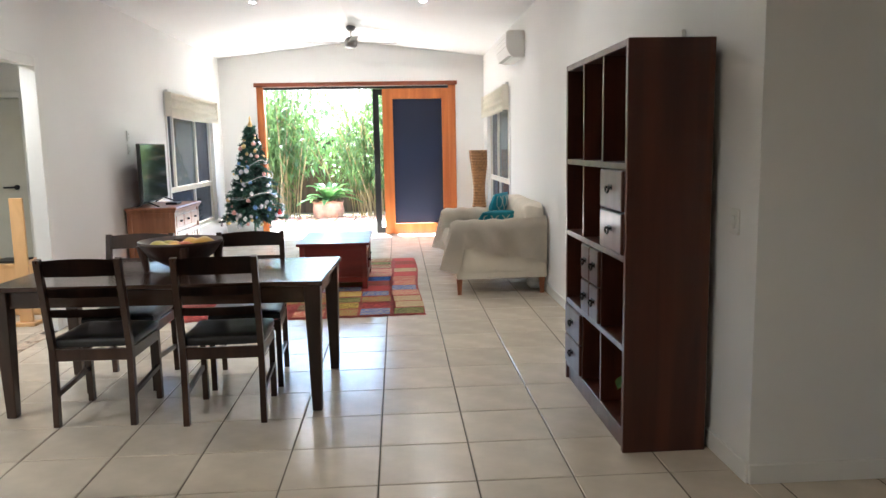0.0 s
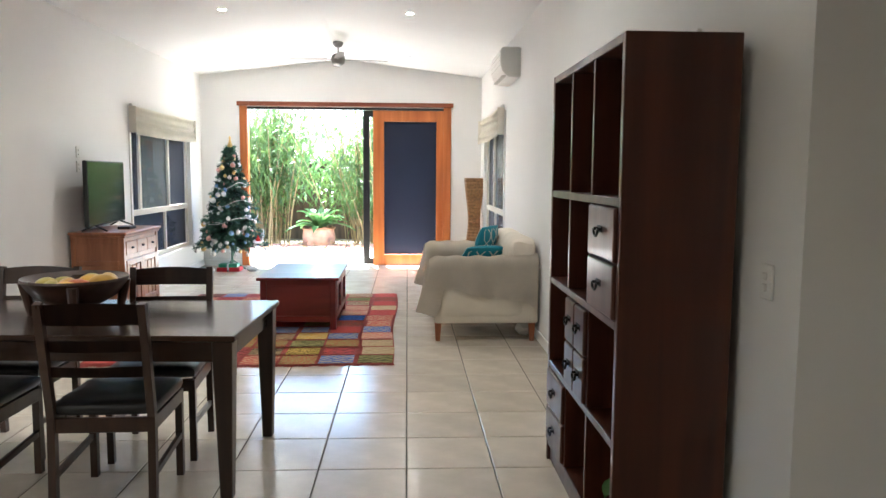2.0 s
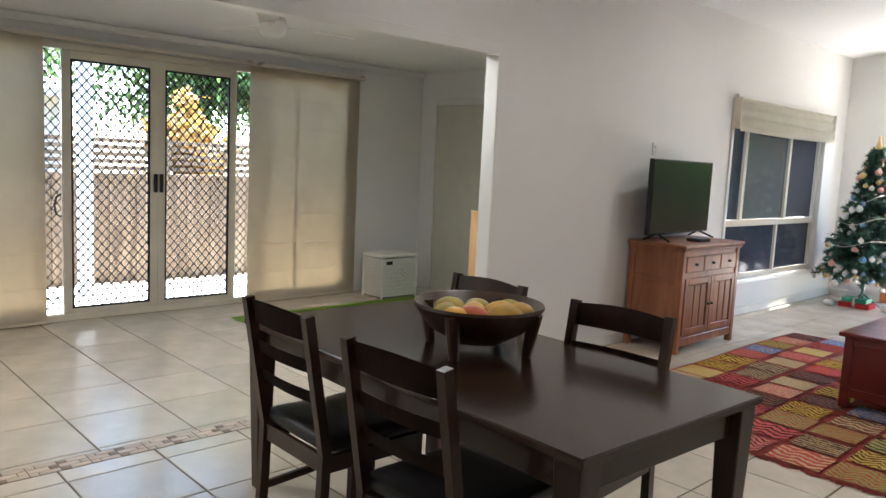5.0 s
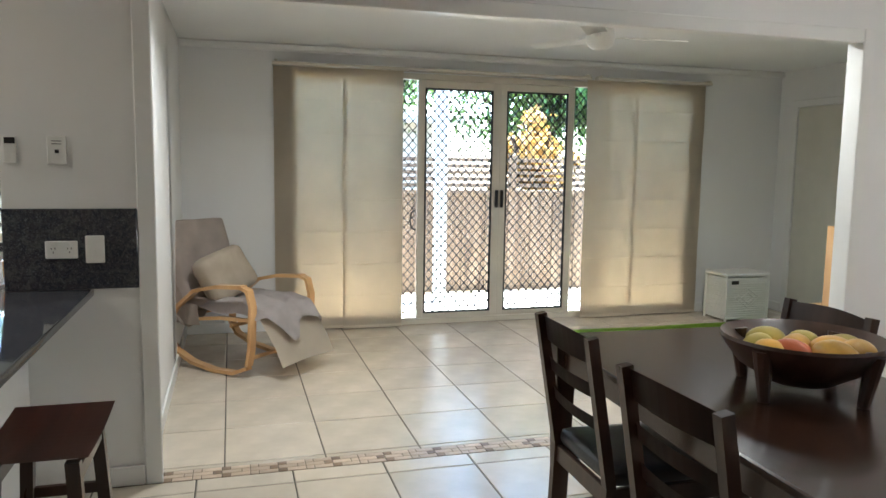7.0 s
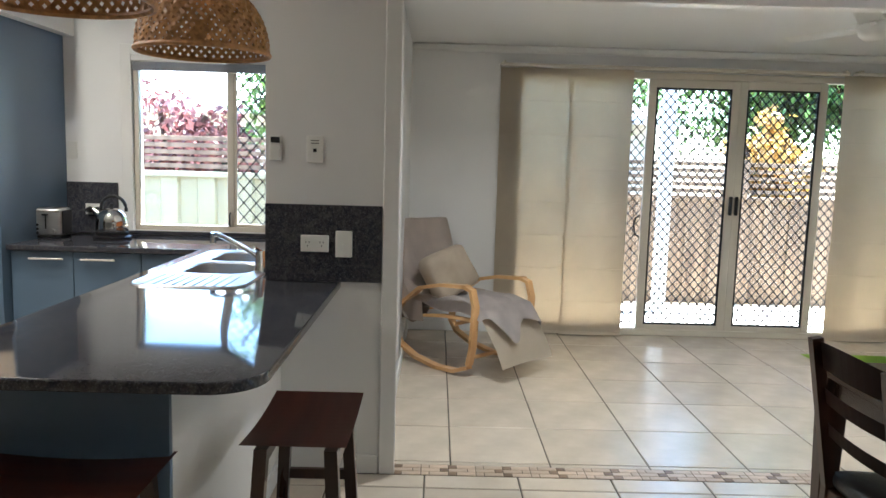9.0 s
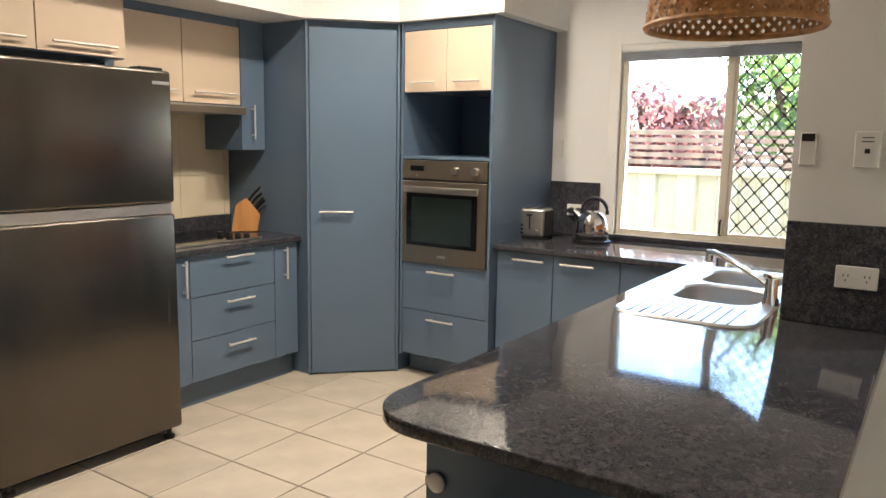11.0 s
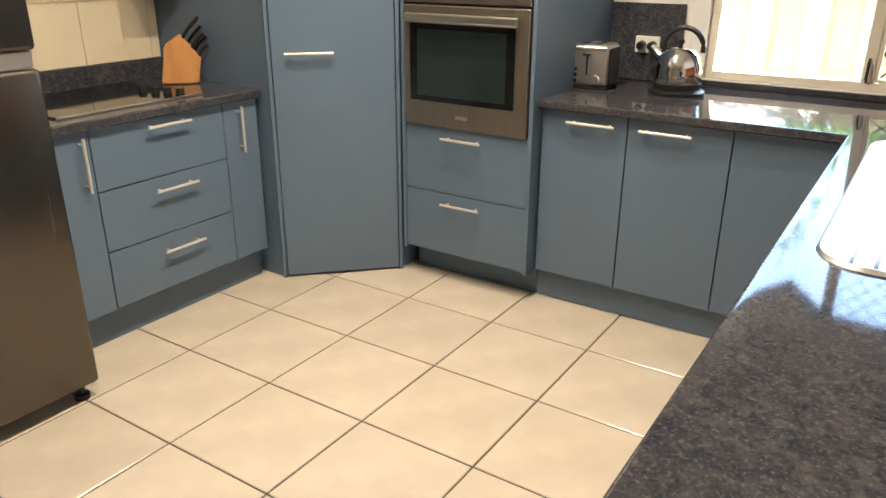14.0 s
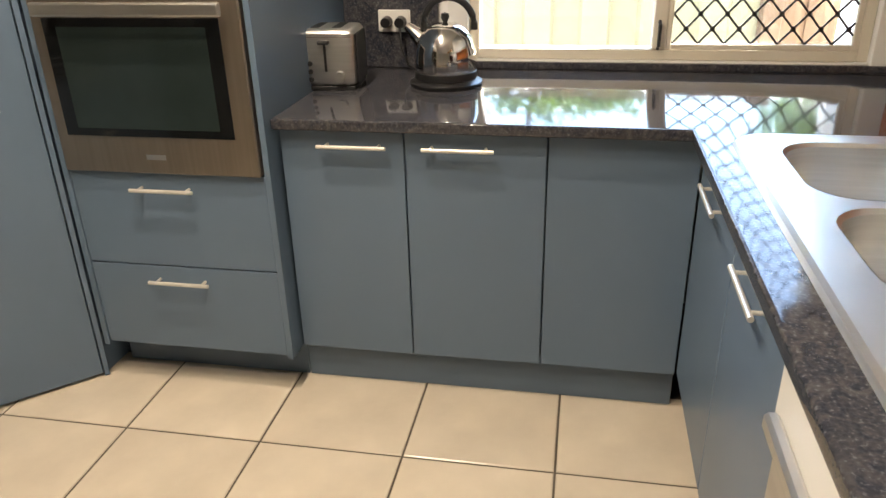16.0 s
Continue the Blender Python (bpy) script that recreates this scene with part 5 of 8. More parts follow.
for k, (dx, dy, m, L) in enumerate(((-0.13, -0.03, MANGOG, 0.055), (-0.10, 0.10, MANGOG, 0.045), (-0.04, 0.01, MANGO, 0.06), (0.04, -0.07, MANGOR, 0.058), (0.05, 0.08, MANGO, 0.062), (0.14, 0.0, MANGO, 0.06), (0.0, -0.12, MANGO, 0.05), (-0.07, -0.11, MANGOG, 0.05), (0.12, 0.10, MANGO, 0.055), (0.02, 0.15, MANGOG, 0.05))):
    fr = thing("mango", -1.40 + dx, 4.85 + dy, 0.86, "ripe yellow-green mango lying in the bowl", "mango", "fruit in the bowl")
    bm = bmesh.new()
    rdist = math.hypot(dx, dy)
    zc = 0.752 + 0.085 + 0.36 * rdist ** 1.4 + L * 0.62
    bmesh.ops.create_uvsphere(bm, u_segments=16, v_segments=10, radius=1.0, matrix=Matrix.Translation((-1.40 + dx, 4.85 + dy, zc)) @ Matrix.Rotation(rf.uniform(0, 6), 4, "Z") @ Matrix.Diagonal((L * 1.25, L * 0.85, L * 0.78, 1)))
    for v in bm.verts:
        v.co += noise.noise_vector(v.co * 9 + Vector((k, 0, 0))) * 0.006
    part("skin", bm, m, fr, smooth=True)

# ---- tall display shelf ----
sh = thing("display_shelf", 1.22, 4.2, 0, "tall mahogany cube shelf with small iron-handled drawers", "shelf unit")
a0, a1, b0, b1, H = 0.965, 1.365, 3.585, 4.80, 1.93
T = 0.032
pbox("side_panel", sh, SHELFWOOD, a0, a1, b0, b0 + T, 0, H, 0.003)
pbox("side_panel", sh, SHELFWOOD, a0, a1, b1 - T, b1, 0, H, 0.003)
pbox("back_panel", sh, SHELFWOOD, a1 - 0.012, a1 - 0.002, b0 + T, b1 - T, 0.06, H - 0.01, 0)
rowz = [0.085, 0.49, 0.915, 1.345, H - T]
for z in rowz:
    pbox("shelf_board", sh, SHELFWOOD, a0 + 0.001, a1 - 0.012, b0 + T, b1 - T, z, z + T, 0.003)
pbox("plinth", sh, SHELFWOOD, a0 + 0.015, a0 + 0.035, b0 + T, b1 - T, 0, 0.085, 0.002)
cw = (b1 - b0 - 2 * T) / 3
for r in range(4):
    for k in (1, 2):
        y = b0 + T + k * cw
        pbox("divider", sh, SHELFWOOD, a0 + 0.003, a1 - 0.012, y - 0.011, y + 0.011, rowz[r] + T, rowz[r + 1], 0.002)


def shelf_drawer(y0, y1, z0, z1):
    d = part("drawer", bx(bmesh.new(), a0 - 0.012, a0 + 0.34, y0 + 0.004, y1 - 0.004, z0 + 0.004, z1 - 0.004, 0.008, 2), SHELFWOOD, sh)
    yc, zc = (y0 + y1) / 2, (z0 + z1) / 2
    bm = bmesh.new()
    for s in (-1, 1):
        rod(bm, (a0 - 0.012, yc + s * 0.022, zc + 0.012), (a0 - 0.03, yc + s * 0.022, zc + 0.012), 0.006, seg=8)
    tube(bm, [(a0 - 0.028, yc + 0.03 * math.cos(q), zc + 0.012 - 0.026 * math.sin(q)) for q in [math.pi * i / 8 for i in range(9)]], 0.005, 6)
    bx(bm, a0 - 0.0145, a0 - 0.011, yc - 0.034, yc + 0.034, zc, zc + 0.026, 0.002)
    part("ring_handle", bm, IRON, d, "black iron ring handle")


c0, c1, c2 = b0 + T, b0 + T + cw, b0 + T + 2 * cw
m0 = (rowz[2] + T + rowz[3]) / 2
for z0, z1 in ((rowz[2] + T, m0), (m0, rowz[3])):
    shelf_drawer(c0, c1 - 0.011, z0, z1)
m1 = (rowz[1] + T + rowz[2]) / 2
for z0, z1 in ((rowz[1] + T, m1), (m1, rowz[2])):
    ym = (c1 + c2) / 2
    shelf_drawer(c1 + 0.011, ym, z0, z1)
    shelf_drawer(ym, c2 - 0.011, z0, z1)
m2 = (rowz[0] + T + rowz[1]) / 2
for z0, z1 in ((rowz[0] + T, m2), (m2, rowz[1])):
    shelf_drawer(c2 + 0.011, b1 - T, z0, z1)


def leafy(name, x, y, z, h, n, label, leafm, parent_label, seed, ll=0.07):
    p = thing(name, x, y, z, label, "plant")
    rng = random.Random(seed)
    part("pot", lathe(bmesh.new(), [(0.0, 0.002), (0.035, 0.002), (0.045, 0.07), (0.048, 0.075), (0.042, 0.075), (0.038, 0.06), (0, 0.06)], 18, (x, y, z)), parent_label, p, smooth=True)
    for k in range(n):
        a = rng.uniform(0, 6.28)
        L = h * rng.uniform(0.6, 1.0)
        base = Vector((x, y, z + 0.06))
        tip = base + Vector((math.cos(a) * L * 0.6, math.sin(a) * L * 0.6, L))
        part("stem", tube(bmesh.new(), [base, (base + tip) / 2 + Vector((0, 0, L * 0.15)), tip], 0.0025, 5), LEAF2, p)
        bm = bmesh.new()
        d = Vector((math.cos(a), math.sin(a), -0.4)).normalized()
        sd_ = d.cross(Vector((0, 0, 1))).normalized()
        sheet(bm, lambda u, v: tip + d * ll * 1.5 * u + sd_ * ll * (v - 0.5) * math.sin(math.pi * min(1, u * 0.9 + 0.1)) + Vector((0, 0, 0.02 * abs(v - 0.5))), 5, 4)
        part("leaf", bm, LEAF2, p, smooth=True)


leafy("pothos_plant", 1.10, 3.80, rowz[0] + T, 0.17, 5, "small green leafy plant on the lowest shelf", LEAF2, BLACK, 5, 0.075)

# light switch and a wall vent beside the shelf
sw = thing("light_switch", RX, 3.42, 1.12, "white double light switch on the wall", "light switch")
pbox("plate", sw, WHITEPL, RX - 0.011, RX, 3.38, 3.455, 1.06, 1.175, 0.003)
for z in (1.10, 1.135):
    pbox("rocker", sw, WHITEPL, RX - 0.02, RX - 0.010, 3.405, 3.43, z - 0.012, z + 0.012, 0.003)
vt = thing("wall_vent", RX, 4.6, 2.1, "white framed ventilation panel above the shelf", "vent")
part("vent_frame", frame_bars(bmesh.new(), "x", RX - 0.012, 0.022, 4.05, 4.66, 1.79, 2.03, 0.03), TRIM, vt)
for i in range(6):
    pbox("slat", vt, TRIM, RX - 0.014, RX - 0.002, 4.08, 4.63, 1.83 + i * 0.03, 1.845 + i * 0.03, 0.001)

# ---- kitchen ----
def bar_handle(parent, p0, p1, out):
    """A slim bar handle between p0 and p1, standing off along out."""
    p0, p1, out = Vector(p0), Vector(p1), Vector(out)
    bm = rod(bmesh.new(), p0 + out * 0.03, p1 + out * 0.03, 0.006, seg=10)
    for k in (0.12, 0.88):
        q = p0 + (p1 - p0) * k
        rod(bm, q, q + out * 0.03, 0.0045, seg=8)
    part("handle", bm, HANDLE, parent, "slim satin metal bar handle", smooth=True)


DX = -3.985      # door face of the window-side cabinets
E = 0.0025


def base_x(name, y0, y1, fronts, label, hs=0.0, zt=0.862):
    """A base cabinet on the window wall whose fronts face +x. fronts: (z0, z1)."""
    c = thing(name, (KX + DX) / 2, (y0 + y1) / 2, 0, label, "kitchen cabinet", "kitchen base cabinets")
    pbox("body", c, BLUE, KX + 0.003, DX - 0.02, y0 + 0.001, y1 - 0.001, 0.145, zt, 0)
    pbox("kickboard", c, KICK, DX - 0.06, DX - 0.04, y0, y1, 0.001, 0.144, 0)
    for q, (za, zb, hz) in enumerate(fronts):
        d = pbox("door" if len(fronts) == 1 else "drawer", c, BLUE, DX - 0.018, DX, y0 + E, y1 - E, za + E, zb - E, 0.0015)
        if hz:
            ym = (y0 + y1) / 2
            bar_handle(d, (DX, ym + hs - 0.1, hz), (DX, ym + hs + 0.1, hz), (1, 0, 0))
    return c


base_x("base_cabinet", 0.45, 0.818, [(0.135, 0.862, 0.82)], "blue-grey laminate base cabinet with a bar handle", 0.036)
base_x("base_cabinet", 0.818, 1.217, [(0.135, 0.862, 0.82)], "blue-grey laminate base cabinet with a bar handle", -0.045)
base_x("corner_cabinet", 1.217, 1.62, [(0.135, 0.862, 0)], "blue-grey corner cabinet front without handle")

# oven tower
TX, TY0, TY1, TZ = -3.91, -0.215, 0.445, 2.21
tw = thing("oven_tower", -4.27, 0.0, 0, "tall blue-grey oven cabinet with an open niche", "kitchen cabinet")
pbox("side_panel", tw, BLUE, KX + 0.003, TX + 0.005, TY1 - 0.018, TY1, 0.13, TZ, 0.001)
pbox("side_panel", tw, BLUE, KX + 0.003, TX + 0.005, TY0, TY0 + 0.018, 0.13, TZ, 0.001)
pbox("kickboard", tw, KICK, TX - 0.135, TX - 0.115, TY0, TY1, 0.001, 0.145, 0)
pbox("body", tw, BLUE, KX + 0.003, TX - 0.022, TY0 + 0.018, TY1 - 0.018, 0.145, 1.385, 0)
pbox("niche_back", tw, BLUE, KX + 0.003, KX + 0.12, TY0 + 0.018, TY1 - 0.018, 1.385, 1.80, 0)
pbox("niche_shelf", tw, BLUE, KX + 0.12, TX, TY0 + 0.018, TY1 - 0.018, 1.386, 1.402, 0.001)
pbox("upper_body", tw, BLUE, KX + 0.003, TX - 0.022, TY0 + 0.018, TY1 - 0.018, 1.80, TZ, 0)
pbox("top_filler", tw, BLUE, TX - 0.021, TX - 0.003, TY0 + 0.018, TY1 - 0.018, 2.155, TZ, 0)
for ya, yb in ((TY0 + 0.02, 0.115), (0.115, TY1 - 0.02)):
    d = pbox("upper_door", tw, CREAMLAM, TX - 0.020, TX, ya + E, yb - E, 1.79, 2.15, 0.0015, "cream laminate door")
    ym = (ya + yb) / 2
    bar_handle(d, (TX, ym - 0.09, 1.845), (TX, ym + 0.09, 1.845), (1, 0, 0))
for za, zb, hz in ((0.14, 0.435, 0.388), (0.435, 0.742, 0.692)):
    d = pbox("drawer", tw, BLUE, TX - 0.020, TX, TY0 + 0.02, TY1 - 0.02, za + E, zb - E, 0.0015)
    bar_handle(d, (TX, 0.01, hz), (TX, 0.208, hz), (1, 0, 0))

ov = thing("oven", TX, 0.115, 0.745, "built-in stainless steel electric oven with dark glass", "oven")
o0, o1 = TY0 + 0.024, TY1 - 0.024
pbox("control_panel", ov, OVENSTEEL, TX - 0.02, TX + 0.012, o0, o1, 1.262, 1.378, 0.003)
dor = pbox("oven_door", ov, OVENSTEEL, TX - 0.02, TX + 0.018, o0, o1, 0.742, 1.252, 0.004)
pbox("window", dor, BLACKGLASS, TX + 0.0185, TX + 0.0205, o0 + 0.035, o1 - 0.06, 0.852, 1.178, 0.001, "dark oven glass")
pbox("inner_window", dor, mat("oven_inner", (0.02, 0.03, 0.03), 0.1), TX + 0.0207, TX + 0.0212, o0 + 0.075, o1 - 0.10, 0.875, 1.155, 0)
bm = bmesh.new()
bx(bm, TX + 0.045, TX + 0.062, o0 + 0.035, o1 - 0.035, 1.185, 1.222, 0.006, 2)
for y in (o0 + 0.08, o1 - 0.08):
    bx(bm, TX + 0.016, TX + 0.05, y - 0.01, y + 0.01, 1.195, 1.212, 0.002)
part("door_handle", bm, STEEL, dor, "flat brushed steel handle")
pbox("display", ov, BLACKGLASS, TX + 0.0125, TX + 0.0145, o0 + 0.06, o0 + 0.16, 1.315, 1.345, 0)
part("indicator", rod(bmesh.new(), (TX + 0.012, o0 + 0.11, 1.285), (TX + 0.0145, o0 + 0.11, 1.285), 0.004), WHITEPL, ov)
for y in (0.20, 0.345):
    part("knob", rod(bmesh.new(), (TX + 0.012, y, 1.32), (TX + 0.04, y, 1.32), 0.024, 0.02, 20), STEEL, ov, smooth=True)
pbox("badge", dor, STEEL, TX + 0.0182, TX + 0.0195, 0.08, 0.14, 0.785, 0.80, 0)

# pantry with a diagonal door
P1, P2 = Vector((-3.918, -0.235, 0)), Vector((-3.51, -0.642, 0))
pn = thing("pantry", -4.05, -0.85, 0, "full-height blue-grey corner pantry with a diagonal door", "pantry")
pd = (P2 - P1).normalized()
pnrm = Vector((-pd.y, pd.x, 0))
if pnrm.dot(Vector((1, 1, 0))) < 0:
    pnrm = -pnrm
bm = bmesh.new()
cor = [P1, P2, Vector((-3.51, KY + 0.003, 0)), Vector((KX + 0.003, KY + 0.003, 0)), Vector((KX + 0.003, -0.235, 0))]
cor = [c - pnrm * 0.025 if i < 2 else c for i, c in enumerate(cor)]
lo_ = [bm.verts.new((c.x, c.y, 0.001)) for c in cor]
hi_ = [bm.verts.new((c.x, c.y, TZ)) for c in cor]
bm.faces.new(lo_)
bm.faces.new(hi_[::-1])
for i in range(5):
    bm.faces.new((lo_[i], lo_[(i + 1) % 5], hi_[(i + 1) % 5], hi_[i]))
part("body", bm, BLUE, pn)
pm = Matrix((( pd.x, pnrm.x, 0, P1.x), (pd.y, pnrm.y, 0, P1.y), (0, 0, 1, 0), (0, 0, 0, 1)))
plen = (P2 - P1).length
bm = bx(bmesh.new(), 0.02, plen - 0.02, -0.02, 0.0, 0.012, TZ - 0.045, 0.002)
bmesh.ops.transform(bm, matrix=pm, verts=bm.verts)
pdoor = part("pantry_door", bm, BLUE, pn)
for u0, u1 in ((0.0, 0.016), (plen - 0.016, plen)):
    bm = bx(bmesh.new(), u0, u1, -0.024, 0.004, 0.002, TZ, 0.001)
    bmesh.ops.transform(bm, matrix=pm, verts=bm.verts)
    part("stile", bm, BLUE, pn)
hA, hB = pm @ Vector((plen - 0.285, 0, 1.05)), pm @ Vector((plen - 0.075, 0, 1.05))
bar_handle(pdoor, hA, hB, pnrm)

# cooktop cabinets face +y
CY = -0.712
ck = [(-3.492, -3.30, 1), (-3.30, -2.685, 3), (-2.685, -2.43, 1)]
for x0, x1, nd in ck:
    c = thing("base_cabinet", (x0 + x1) / 2, (KY + CY) / 2, 0, "blue-grey laminate cabinet under the cooktop" if nd == 1 else "blue-grey drawer cabinet under the cooktop", "kitchen cabinet", "kitchen base cabinets")
    pbox("body", c, BLUE, x0 + 0.001, x1 - 0.001, KY + 0.003, CY - 0.02, 0.145, 0.862, 0)
    pbox("kickboard", c, KICK, x0, x1, CY - 0.08, CY - 0.06, 0.001, 0.144, 0)
    if nd == 1:
        d = pbox("door", c, BLUE, x0 + E, x1 - E, CY - 0.018, CY, 0.15, 0.86, 0.0015)
        xh = -3.38 if x0 < -3 else -2.645
        bar_handle(d, (xh, CY, 0.64), (xh, CY, 0.84), (0, 1, 0))
    else:
        for za, zb, hz in ((0.15, 0.385, 0.319), (0.385, 0.625, 0.574), (0.625, 0.862, 0.829)):
            d = pbox("drawer", c, BLUE, x0 + E, x1 - E, CY - 0.018, CY, za + E, zb - E, 0.0015)
            xm = -3.015
            bar_handle(d, (xm - 0.10, CY, hz), (xm + 0.10, CY, hz), (0, 1, 0))

# benchtops
bt = thing("cooktop_benchtop", -2.98, -1.08, 0.863, "black granite benchtop beside the cooktop", "benchtop")
pbox("slab", bt, GRANITE, -3.508, -2.42, KY + 0.021, CY + 0.025, 0.863, 0.90, 0.006)
pbox("upstand", bt, GRANITE, -3.508, -2.42, KY + 0.001, KY + 0.02, 0.863, 0.985, 0.002)


def slab_outline(pts, z0, z1, bev):
    bm = bmesh.new()
    f = bm.faces.new([bm.verts.new((x, y, z0)) for x, y in pts])
    r = bmesh.ops.extrude_face_region(bm, geom=[f])
    bmesh.ops.translate(bm, verts=[v for v in r["geom"] if isinstance(v, bmesh.types.BMVert)], vec=(0, 0, z1 - z0))
    hor = [e for e in bm.edges if abs(e.verts[0].co.z - e.verts[1].co.z) < 1e-5]
    bmesh.ops.bevel(bm, geom=hor, offset=bev, segments=3, affect="EDGES", profile=0.6)
    return bm


def arc(cx, cy, r, a0, a1, n=10):
    return [(cx + r * math.cos(radians(a0 + (a1 - a0) * i / n)), cy + r * math.sin(radians(a0 + (a1 - a0) * i / n))) for i in range(n + 1)]


IX, IY0, IY1 = -1.38, 1.58, 2.53
bw = thing("peninsula_benchtop", -2.9, 1.9, 0.863, "black speckled granite benchtop with rounded corners", "benchtop")
SKX0, SKX1, SKY0, SKY1 = -3.86, -3.02, 1.735, 2.095   # cut-out of the sink bowls
outline = [(KX + 0.002, 0.447), (-3.945, 0.447), (-3.945, IY0)] + arc(IX - 0.16, IY0 + 0.16, 0.16, -90, 0) + arc(IX - 0.14, IY1 - 0.14, 0.14, 0, 90) + [(LX + 0.002, IY1), (LX + 0.002, 2.185), (LX - TH - 0.003, 2.185), (LX - TH - 0.003, 2.288), (KX + 0.002, 2.288)]
slabm = part("slab", slab_outline(outline, 0.868, 0.90, 0.007), GRANITE, bw, smooth=True)
# the sink opening is cut through the slab
cut = part("cutter", bx(bmesh.new(), SKX0, SKX1, SKY0, SKY1, 0.8, 1.0), GRANITE)
mod = slabm.modifiers.new("cut", "BOOLEAN")
mod.object, mod.operation, mod.solver = cut, "DIFFERENCE", "EXACT"
dg = bpy.context.evaluated_depsgraph_get()
newme = bpy.data.meshes.new_from_object(slabm.evaluated_get(dg))
slabm.modifiers.clear()
slabm.data = newme
bpy.data.objects.remove(cut)
pbox("window_sill_upstand", bw, GRANITE, KX + 0.001, KX + 0.02, 0.80, 2.286, 0.9005, 0.925, 0.002)
s2 = thing("splashback", KX, 0.54, 0.9, "black granite splashback behind the kettle", "splashback")
pbox("panel", s2, GRANITE, KX + 0.001, KX + 0.02, 0.448, 0.79, 0.901, 1.247, 0.002)
s1 = thing("splashback", LX, 2.41, 0.9, "black granite splashback with white outlets", "splashback")
pbox("panel", s1, GRANITE, LX + 0.002, LX + 0.02, 2.192, 2.714, 0.901, 1.246, 0.002)

pb = thing("peninsula_cabinet", -2.4, 1.9, 0, "blue-grey peninsula cabinet with white plastered back", "kitchen cabinet")
pbox("end_panel", pb, BLUE, -1.545, -1.525, 1.68, 2.26, 0.001, 0.866, 0.001)
pbox("body", pb, BLUE, -2.05, -1.546, 1.682, 2.20, 0.001, 0.866, 0)
pbox("sink_base", pb, BLUE, -3.97, -3.0, 1.645, 1.72, 0.145, 0.862, 0)
pbox("kickboard", pb, KICK, -3.97, -2.67, 1.68, 1.70, 0.001, 0.144, 0)
pbox("back_wall", pb, WALL, LX + 0.001, -1.547, 2.205, 2.26, 0.001, 0.862, 0.001, "white plastered back of the peninsula")
pbox("skirting", pb, TRIM, LX + 0.02, -1.547, 2.261, 2.274, 0.001, 0.09, 0.003)
for x0, x1 in ((-3.983, -3.48), (-3.48, -3.0)):
    d = pbox("sink_door", pb, BLUE, x0 + E, x1 - E, 1.622, 1.643, 0.15, 0.86, 0.0015)
    xm = x0 + 0.17 if x0 < -3.6 else x0 + 0.12
    bar_handle(d, (xm, 1.622, 0.80), (xm + 0.2, 1.622, 0.80), (0, -1, 0))
bm = bmesh.new()
bmesh.ops.create_uvsphere(bm, u_segments=14, v_segments=8, radius=0.024, matrix=Matrix.Translation((-1.515, 1.715, 0.71)) @ Matrix.Diagonal((0.5, 1, 1, 1)))
bx(bm, -1.526, -1.515, 1.682, 1.715, 0.70, 0.72, 0.002)
part("safety_catch", bm, WHITEPL, pb, "white plastic safety catch", smooth=True)

dw = thing("dishwasher", -2.7, 1.86, 0, "white and steel under-bench dishwasher", "dishwasher")
pbox("body", dw, WHITEPL, -2.995, -2.055, 1.65, 2.1, 0.1, 0.862, 0)
pbox("front", dw, STEEL, -2.985, -2.39, 1.61, 1.649, 0.11, 0.74, 0.004)
pbox("control_strip", dw, WHITEPL, -2.985, -2.39, 1.60, 1.649, 0.745, 0.858, 0.006)
pbox("handle", dw, STEEL, -2.95, -2.42, 1.575, 1.597, 0.745, 0.775, 0.006)
pbox("side_filler", dw, BLUE, -2.385, -2.056, 1.625, 1.649, 0.11, 0.858, 0.001)

# stainless double bowl sink with drainer
sk = thing("kitchen_sink", -3.3, 1.86, 0.9, "stainless steel double-bowl sink with ribbed drainer", "sink")


def rrect(x0, x1, y0, y1, r, n=6):
    return arc(x1 - r, y1 - r, r, 0, 90, n) + arc(x0 + r, y1 - r, r, 90, 180, n) + arc(x0 + r, y0 + r, r, 180, 270, n) + arc(x1 - r, y0 + r, r, 270, 360, n)


def ring_between(bm, a, b, za, zb):
    va = [bm.verts.new((x, y, za)) for x, y in a]
    vb = [bm.verts.new((x, y, zb)) for x, y in b]
    n = len(va)
    for i in range(n):
        bm.faces.new((va[i], va[(i + 1) % n], vb[(i + 1) % n], vb[i]))
    return va, vb


FX0, FX1, FY0, FY1 = -3.91, -2.68, 1.655, 2.155
bowls = ((-3.84, -3.46), (-3.42, -3.04))
zt = 0.9065
bm = bmesh.new()
# flat rim as a grid of strips around the two bowls and the drainer
ring_between(bm, rrect(FX0, FX1, FY0, FY1, 0.10), rrect(FX0 + 0.006, FX1 - 0.006, FY0 + 0.006, FY1 - 0.006, 0.095), 0.9005, zt + 0.002)
ring_between(bm, rrect(FX0 + 0.006, FX1 - 0.006, FY0 + 0.006, FY1 - 0.006, 0.095), rrect(FX0 + 0.02, FX1 - 0.02, FY0 + 0.02, FY1 - 0.02, 0.085), zt + 0.002, zt)
part("rim", bm, STEEL, sk, smooth=True)
bm = bmesh.new()
f = bm.faces.new([bm.verts.new((x, y, zt)) for x, y in rrect(FX0 + 0.02, FX1 - 0.02, FY0 + 0.02, FY1 - 0.02, 0.085)])
deck = part("deck", bm, STEEL, sk)
sol = deck.modifiers.new("t", "SOLIDIFY")
sol.thickness = 0.003
